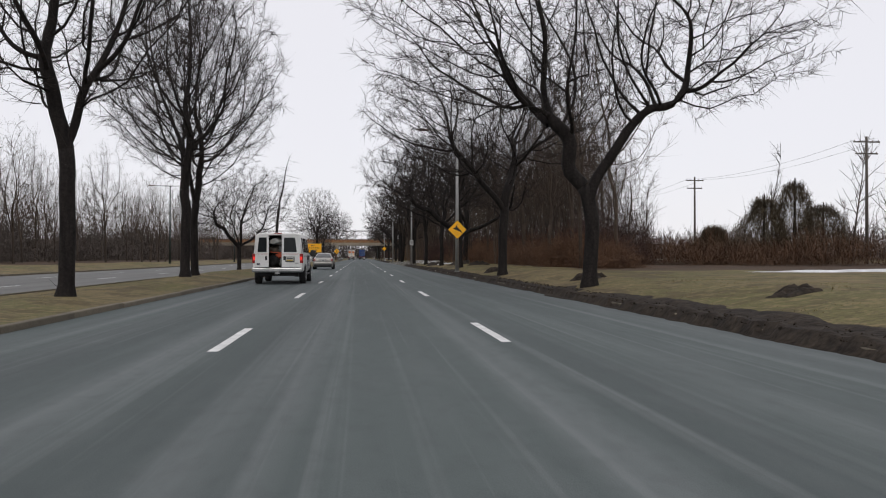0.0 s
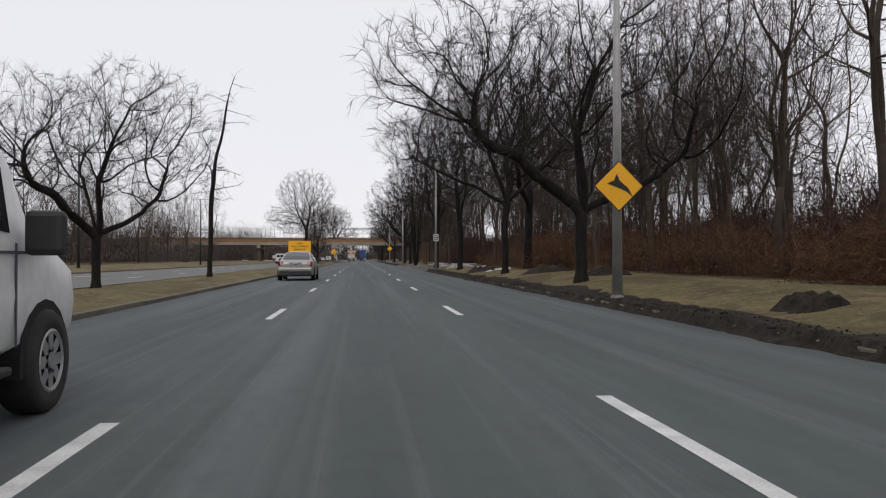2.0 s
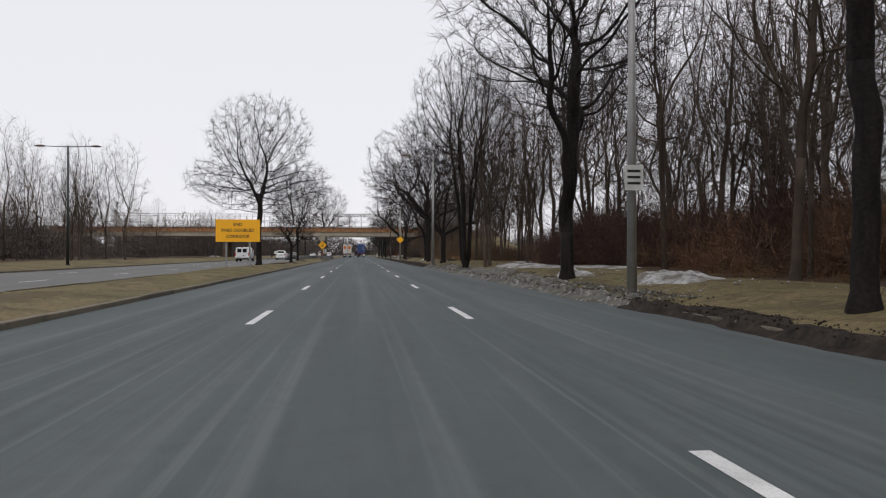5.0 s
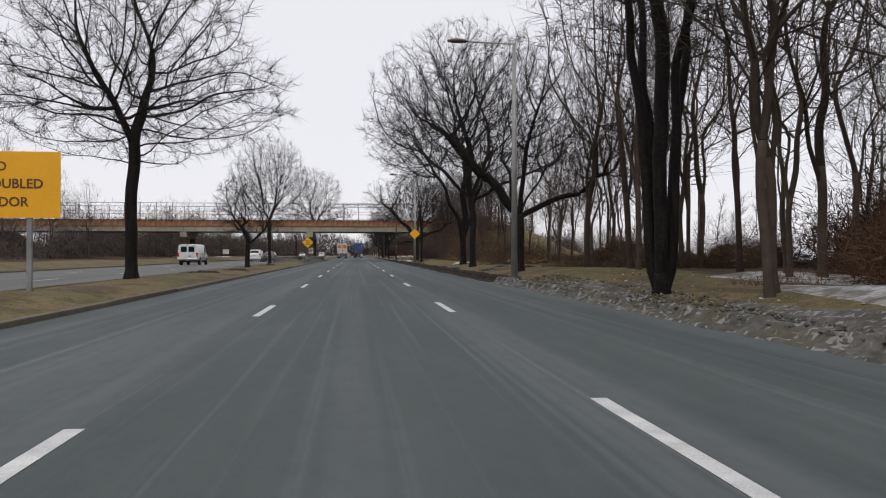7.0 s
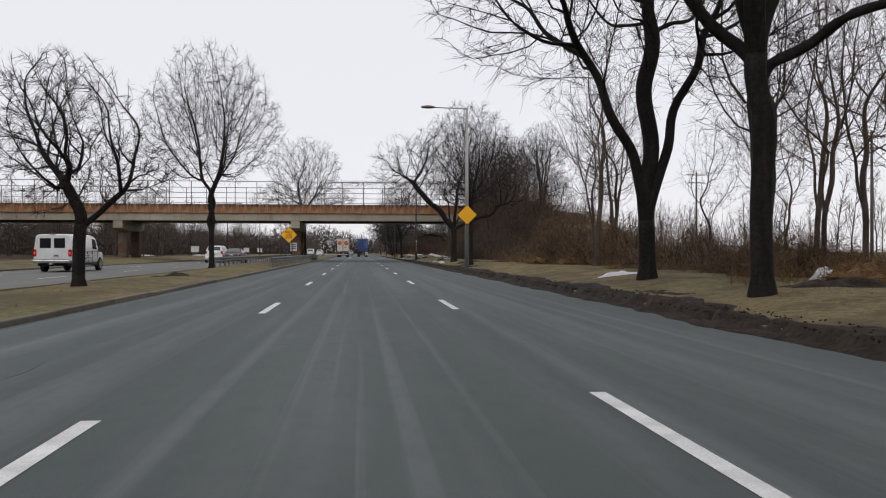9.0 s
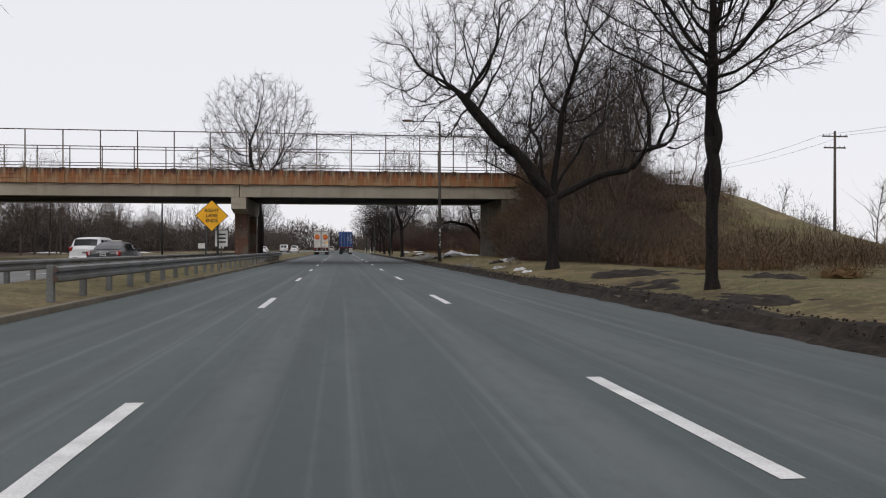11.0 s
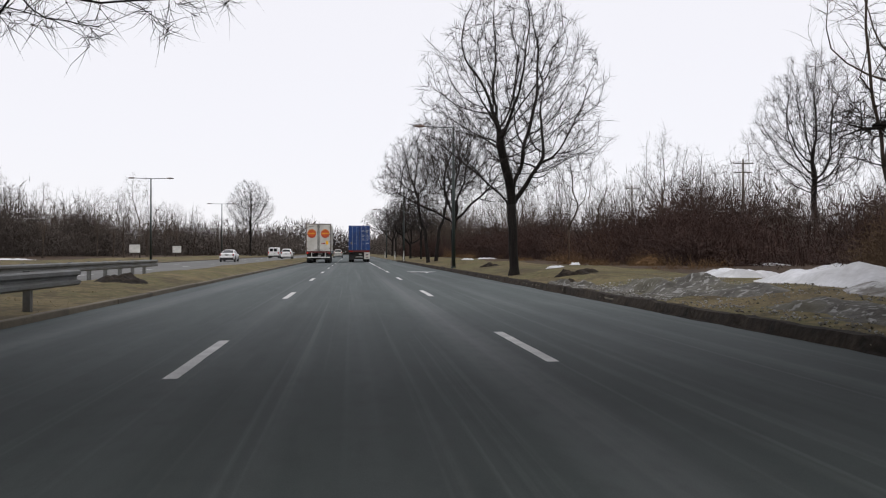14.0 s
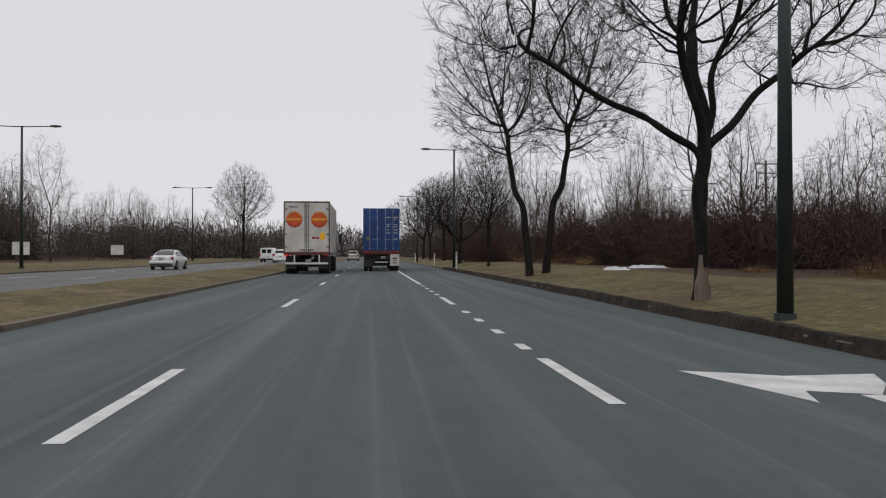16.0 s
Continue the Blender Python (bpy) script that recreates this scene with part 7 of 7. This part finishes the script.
def bundle(name, x, y, z, sx, sy, sz, material, label, seed, category="bundle"):
    """A soft lumpy bag or bundle."""
    bm = bmesh.new()
    g = bmesh.ops.create_icosphere(bm, subdivisions=3, radius=1)
    for v in g["verts"]:
        k = 1 + 0.34 * noise.noise(v.co * 1.9 + Vector((seed, 0, 0))) + 0.16 * noise.noise(v.co * 5 + Vector((0, seed, 0)))
        v.co = Vector((x + v.co.x * sx * k, y + v.co.y * sy * k, z + max(v.co.z, -0.75) * sz * k))
    return tagged(part(name, bm, material, smooth=True), label, category)


VX, VY = -3.28, 32.55
passenger_van("passenger_van", VX, VY, "dirty white passenger van loaded full, rear doors ajar")
for dx, dy, z, sx, sy, sz, mt, text, sd in ((-0.14, 0.5, 0.92, 0.3, 0.42, 0.3, "void", "dark bag packed in the van", 1), (0.24, 0.5, 0.88, 0.26, 0.4, 0.26, "cloth", "grey bag packed in the van", 2),
                                            (-0.12, 0.55, 1.36, 0.34, 0.4, 0.2, "brown_load", "brown crumpled bag packed in the van", 3), (0.18, 0.35, 1.42, 0.2, 0.3, 0.24, "plastic", "clear plastic-wrapped bundle in the van", 4),
                                            (-0.06, 0.45, 1.72, 0.3, 0.5, 0.17, "cloth", "pale rolled carpet stuffed under the van roof", 5), (0.05, 0.3, 1.14, 0.16, 0.2, 0.12, "strap", "orange cloth bundle in the van", 6)):
    bundle("wrapped_package", VX + dx, VY + dy, z, sx, sy, sz, mt, text, sd * 3.7)
tagged(part("tie_strap", rodded((VX - 0.3, VY - 0.06, 1.3), (VX + 0.3, VY - 0.06, 1.27), 0.014), "strap"), "orange strap holding the van doors", "strap")

sedan("sedan", "beige_paint", "dusty grey-beige sedan on the inner lane", -3.25, 71.3)


def lorry_wheels(root, y, w, r=0.5):
    for side in (-1, 1):
        for inner in (0, 1):
            wheel(root, side * (w / 2 - 0.17 - 0.32 * inner), y, r, 0.27, side, 6, "chassis")


def tractor_unit(root, y, colour, w=2.4):
    """The cab at the front, of which little shows."""
    cab = part("cab", boxed(-w / 2 + 0.05, w / 2 - 0.05, y, y + 2.2, 0.9, 3.3, bevel=0.12), colour, root, "tractor cab")
    for side in (-1, 1):
        part("cab_mirror", boxed(side * (w / 2 + 0.12), side * (w / 2 + 0.3), y + 2.0, y + 2.12, 1.9, 2.6, bevel=0.03), "black", cab)
        wheel(root, side * 1.0, y + 1.6, 0.5, 0.28, side, 6, "rim")
    part("cab_glass", boxed(-1.0, 1.0, y + 2.19, y + 2.21, 2.1, 2.9), "glass", cab)
    lorry_wheels(root, y - 1.4, 2.44)


def container_lorry(x, y):
    root = tagged(empty("container_lorry", x, y, 0), "blue shipping container on a grimy lorry chassis", "lorry")
    w, z0, z1, ln = 2.44, 1.38, 4.22, 12.2
    body = part("container", boxed(-w / 2 + 0.03, w / 2 - 0.03, 0.12, ln, z0 + 0.05, z1 - 0.02), "con_blue", root, "scuffed blue steel container")
    bm = bmesh.new()
    for side in (-1, 1):
        for i in range(44):
            yy = 0.35 + i * 0.27
            box(bm, side * (w / 2 - 0.03), side * (w / 2 - 0.002), yy, yy + 0.15, z0 + 0.16, z1 - 0.14)
    tagged(part("corrugation", bm, "con_blue", body), kind="stuff")
    for side in (-1, 1):
        part("corner_post", boxed(side * (w / 2 - 0.09), side * w / 2, 0.0, 0.14, z0, z1, bevel=0.01), "con_blue", body)
        for zz in (z0, z1 - 0.12):
            part("corner_casting", boxed(side * (w / 2 - 0.16), side * (w / 2 + 0.004), -0.006, 0.17, zz, zz + 0.12, bevel=0.012), "con_blue", body)
    part("top_header", boxed(-w / 2 + 0.09, w / 2 - 0.09, 0.0, 0.14, z1 - 0.11, z1, bevel=0.01), "con_blue", body)
    part("door_sill", boxed(-w / 2 + 0.09, w / 2 - 0.09, 0.0, 0.14, z0, z0 + 0.13, bevel=0.01), "con_blue", body)
    for side in (-1, 1):
        a, b = sorted((side * 0.012, side * (w / 2 - 0.10)))
        d = part("door", boxed(a, b, 0.035, 0.08, z0 + 0.14, z1 - 0.12, bevel=0.008), "con_blue", body, "blue container door leaf")
        for k in range(5):
            zz = z0 + 0.28 + k * 0.51
            part("door_panel", boxed(a + 0.07, b - 0.07, 0.012, 0.036, zz, zz + 0.36, bevel=0.02), "con_blue", d)
        part("door_seal", boxed(min(side * 0.002, side * 0.03), max(side * 0.002, side * 0.03), 0.01, 0.05, z0 + 0.14, z1 - 0.12), "black", d)
        for rx in (0.28, 0.78):
            rd = part("lock_rod", rodded((side * rx, -0.012, z0 + 0.04), (side * rx, -0.012, z1 - 0.04), 0.019, n=8), "con_rod", d, "galvanised lock rod")
            for zz in (z0 + 0.12, z0 + 0.7, z0 + 1.5, z0 + 2.2, z1 - 0.2):
                part("rod_bracket", boxed(side * rx - 0.06, side * rx + 0.06, -0.022, 0.012, zz, zz + 0.06, bevel=0.006), "con_rod", rd)
            part("rod_handle", boxed(min(side * rx, side * (rx + 0.3)), max(side * rx, side * (rx + 0.3)), -0.05, -0.03, z0 + 0.72 + 0.1 * (rx > 0.5), z0 + 0.755 + 0.1 * (rx > 0.5)), "con_rod", rd)
        for k in range(4):
            part("hinge", boxed(side * (w / 2 - 0.14), side * (w / 2 - 0.05), -0.015, 0.035, z0 + 0.35 + k * 0.65, z0 + 0.47 + k * 0.65, bevel=0.006), "con_blue", d)
    rng = random.Random(4)
    for bx0, bx1, zz, hh in ((0.36, 0.6, 3.58, 0.07), (0.84, 1.1, 3.58, 0.08), (0.84, 1.02, 3.44, 0.07), (0.36, 0.62, 3.1, 0.07), (0.84, 1.08, 3.1, 0.06), (0.36, 0.54, 2.96, 0.06), (0.84, 1.1, 2.96, 0.05),
                             (0.36, 0.52, 2.74, 0.06), (0.84, 1.08, 2.74, 0.06), (0.36, 0.6, 2.54, 0.06), (0.84, 1.08, 2.54, 0.07), (0.86, 1.1, 2.12, 0.06)):
        n = max(2, int((bx1 - bx0) / 0.055))
        for k in range(n):
            u = bx0 + (bx1 - bx0) * k / n
            part("stencil_bar", boxed(u, u + (bx1 - bx0) / n * 0.72, 0.004, 0.011, zz, zz + hh), "sign_white", body)
    part("placard", boxed(-0.98, -0.78, 0.004, 0.011, 2.05, 2.35), "stump", body, "faded paper placard")
    for side in (-1, 1):
        part("chassis_rail", boxed(side * 0.42, side * 0.58, 0.1, ln, 0.95, 1.3), "chassis", root)
        lp = part("tail_lamp", boxed(side * 0.75, side * 1.12, -0.03, 0.05, 1.2, 1.32, bevel=0.02), "tail", root, "red tail lamp cluster")
    part("rear_crossmember", boxed(-1.2, 1.2, -0.02, 0.2, 1.14, 1.37, bevel=0.015), "red_beam", root, "faded red rear crossmember")
    part("under_box", boxed(-0.5, 0.5, 0.3, 0.6, 0.75, 1.13), "chassis", root)
    part("underrun_bar", boxed(-0.55, 0.55, 0.0, 0.1, 0.55, 0.66, bevel=0.01), "chassis", root)
    part("underrun_strip", boxed(-0.42, 0.42, -0.006, -0.002, 0.57, 0.64), "sign_white", root, "pale reflective strip")
    for side in (-1, 1):
        part("underrun_strut", boxed(side * 0.4, side * 0.48, 0.02, 0.1, 0.62, 1.14), "chassis", root)
    plate_part(root, 0.12, -0.03, 0.92, 0.3, 0.15)
    part("mud_flap", boxed(-1.16, -0.56, 0.32, 0.34, 0.28, 1.1), "black", root, "black rubber mud flap")
    fl = part("mud_flap", boxed(0.58, 1.2, -0.12, -0.1, 0.36, 1.13, bevel=0.01), "box_white", root, "white mud flap with printed bars")
    for bx0, bx1, zz, hh, mt in ((0.74, 1.04, 0.8, 0.1, "sign_black"), (0.8, 1.04, 0.68, 0.05, "maroon"), (0.74, 1.06, 0.52, 0.06, "sign_black")):
        part("print_bar", boxed(bx0, bx1, -0.126, -0.121, zz, zz + hh), mt, fl)
    for yy in (0.95, 2.25):
        lorry_wheels(root, yy, 2.44)
    tractor_unit(root, 12.6, "dark_paint")
    part("axle_box", boxed(-0.7, 0.7, 0.7, 2.5, 0.35, 0.94), "chassis", root, "dark axles")
    return root


def box_lorry(x, y):
    root = tagged(empty("box_lorry", x, y, 0), "grimy white box trailer with two orange emblems on its doors", "lorry")
    w, z0, z1, ln = 2.6, 1.2, 4.14, 9.0
    body = part("box", boxed(-w / 2 + 0.02, w / 2 - 0.02, 0.06, ln, z0, z1 - 0.03, bevel=0.02), "box_white", root, "white ribbed trailer box")
    bm = bmesh.new()
    for side in (-1, 1):
        for i in range(14):
            yy = 0.5 + i * 0.6
            box(bm, side * (w / 2 - 0.02), side * (w / 2 - 0.005), yy, yy + 0.05, z0 + 0.15, z1 - 0.15)
    tagged(part("side_rib", bm, "box_white", body), kind="stuff")
    for side in (-1, 1):
        part("frame_post", boxed(side * (w / 2 - 0.07), side * w / 2, -0.02, 0.1, z0, z1, bevel=0.01), "rail_grey", body)
    part("frame_header", boxed(-w / 2 + 0.07, w / 2 - 0.07, -0.02, 0.1, z1 - 0.08, z1, bevel=0.01), "rail_grey", body)
    part("frame_sill", boxed(-w / 2, w / 2, -0.02, 0.1, z0 - 0.12, z0 + 0.05, bevel=0.01), "red_beam", body, "grimy rear sill")
    for side in (-1, 1):
        a, b = sorted((side * 0.008, side * (w / 2 - 0.075)))
        d = part("door", boxed(a, b, 0.0, 0.058, z0 + 0.06, z1 - 0.085, bevel=0.006), "box_white", body, "white trailer door leaf")
        rd = part("lock_rod", rodded((side * 0.1, -0.03, z0), (side * 0.1, -0.03, z1 - 0.06), 0.02, n=8), "old_galv", d, "steel lock rod")
        for zz in (z0 + 0.1, z0 + 1.0, z0 + 2.0, z1 - 0.3):
            part("rod_bracket", boxed(side * 0.1 - 0.05, side * 0.1 + 0.05, -0.04, 0.0, zz, zz + 0.06), "old_galv", rd)
        part("rod_handle", boxed(min(side * 0.1, side * 0.42), max(side * 0.1, side * 0.42), -0.055, -0.03, z0 + 0.16, z0 + 0.2), "chassis", rd)
        part("door_seal", boxed(min(side * 0.0, side * 0.02), max(side * 0.0, side * 0.02), -0.004, 0.04, z0 + 0.06, z1 - 0.09), "black", d)
        for k in range(4):
            part("hinge", boxed(side * (w / 2 - 0.2), side * (w / 2 - 0.06), -0.012, 0.0, z0 + 0.3 + 0.72 * k, z0 + 0.38 + 0.72 * k), "old_galv", d)
        c = (side * 0.70, 3.10)
        ring = [(c[0] + 0.46 * math.cos(2 * math.pi * i / 40), c[1] + 0.46 * math.sin(2 * math.pi * i / 40)) for i in range(40)]
        em = part("emblem", plate(ring, -0.006, -0.001), "orange", d, "round orange emblem")
        part("emblem_ring", plate([(c[0] + (q[0] - c[0]) * 0.78, c[1] + (q[1] - c[1]) * 0.78) for q in ring], -0.010, -0.0065), "maroon", em)
        part("emblem_core", plate([(c[0] + (q[0] - c[0]) * 0.72, c[1] + (q[1] - c[1]) * 0.72) for q in ring], -0.014, -0.0105), "orange", em)
        part("emblem_band", boxed(c[0] - 0.4, c[0] + 0.4, -0.018, -0.0145, c[1] - 0.05, c[1] + 0.08), "amber", em)
        for k in range(9):
            aa = radians(34 + k * 14)
            for s2 in (1, -1):
                ux, uz = c[0] + 0.405 * math.cos(aa), c[1] + s2 * 0.405 * math.sin(aa)
                part("emblem_mark", boxed(ux - 0.032, ux + 0.032, -0.0095, -0.0065, uz - 0.034, uz + 0.034), "amber" if s2 > 0 else "maroon", em)
        part("tail_lamp", boxed(side * 0.95, side * 1.22, -0.05, 0.05, 1.0, 1.1, bevel=0.02), "tail", root, "red tail lamp")
        part("underrun_strut", boxed(side * 0.66, side * 0.74, -0.02, 0.08, 0.55, 1.1), "sign_white", root, "pale steel strut")
    part("placard", boxed(0.75, 1.02, -0.006, -0.001, 1.95, 2.35), "sign_orange", body, "yellow square placard")
    for k in range(3):
        part("unit_mark", boxed(0.3 + 0.13 * k, 0.41 + 0.13 * k, -0.006, -0.001, 2.0, 2.12), "maroon", body)
    for k in range(6):
        part("unit_mark", boxed(-1.02 + 0.09 * k, -0.95 + 0.09 * k, -0.006, -0.001, 3.78, 3.86), "ink", body)
    part("underrun_bar", boxed(-1.2, 1.2, -0.03, 0.08, 0.55, 0.66, bevel=0.01), "sign_white", root, "pale underrun bar")
    plate_part(root, 0.1, -0.04, 0.75, 0.3, 0.15)
    part("lit_lamp", boxed(-1.22, -1.1, -0.06, -0.051, 1.0, 1.1, bevel=0.003), "brake", root, "lit red lamp")
    for side in (-1, 1):
        part("chassis_rail", boxed(side * 0.4, side * 0.55, 0.3, ln, 0.85, 1.15), "chassis", root)
        part("mud_flap", boxed(side * 0.6, side * 1.2, 0.28, 0.3, 0.3, 1.05), "black", root, "black mud flap")
    for yy in (0.95, 2.2):
        lorry_wheels(root, yy, 2.56)
    tractor_unit(root, 9.6, "white_paint", 2.5)
    part("axle_box", boxed(-0.75, 0.75, 0.7, 2.4, 0.4, 0.86), "chassis", root, "dark axles")
    return root


box_lorry(-3.52, 331.0)
container_lorry(0.81, 339.0)

# traffic on the far carriageway and far ahead
sedan("sedan", "white_paint", "white sedan on the far carriageway", -14.9, 344.0)
passenger_van("cargo_van", -14.9, 402.0, "plain white cargo van on the far carriageway", open_doors=False, colour="white_paint")
suv("sport_utility_car", "white_paint", "white sport utility car on the far carriageway", -11.4, 388.0)
passenger_van("cargo_van", -16.6, 199.0, "plain white cargo van on the far carriageway near the bridge", open_doors=False, colour="white_paint")
suv("minivan", "white_paint", "white minivan passing under the bridge", -14.9, 238.0)
sedan("sedan", "dark_paint", "dark sedan far along the far carriageway", -12.2, 232.0)
suv("sport_utility_car", "beige_paint", "grey-beige sport utility car far ahead on the road", -2.9, 420.0)
sedan("sedan", "white_paint", "white sedan far ahead on the road", 0.3, 440.0)
sedan("sedan", "white_paint", "white sedan on the far carriageway before the woods", -17.2, 20.0)


# ---------------------------------------------------------------- kerb stones, last
def kerbs(name, x, out, y0, y1, near0, near1, label):
    """Kerb stones 3 m long; out is the side of the verge."""
    root = tagged(empty(name), label, "kerb", kind="structure")
    a, b = sorted((x - out * 0.0, x + out * 0.15))
    bm = bmesh.new()
    box(bm, a, b, 0.006, 2.994, -0.28, 0.105, bevel=0.02)
    me = bpy.data.meshes.new("kerb_stone")
    bm.to_mesh(me)
    bm.free()
    me.materials.append(M["kerb"])
    n = int((near1 - near0) / 3)
    for i in range(n):
        o = new("kerb_stone", me)
        o.parent = root
        o.location = (0.008 * math.sin(i * 2.3), near0 + 3 * i, 0.008 * math.sin(i * 1.7))
    rest = bmesh.new()
    box(rest, a, b, y0, near0, -0.28, 0.105)
    box(rest, a, b, near0 + 3 * n, y1, -0.28, 0.105)
    tagged(part("kerb_run", rest, "kerb", root), kind="stuff")


kerbs("kerb_right", KERB_R, 1, -120, 900, 0, 360, "weathered concrete kerb stones along the verge")
kerbs("kerb_median", KERB_L, -1, -120, 900, 0, 360, "weathered concrete kerb stones along the median")
kerbs("kerb_median_far", MED_L, 1, -120, 900, 60, 360, "concrete kerb on the far side of the median")
kerbs("kerb_far", FAR_L, -1, -120, 900, 200, 360, "concrete kerb beyond the far carriageway")
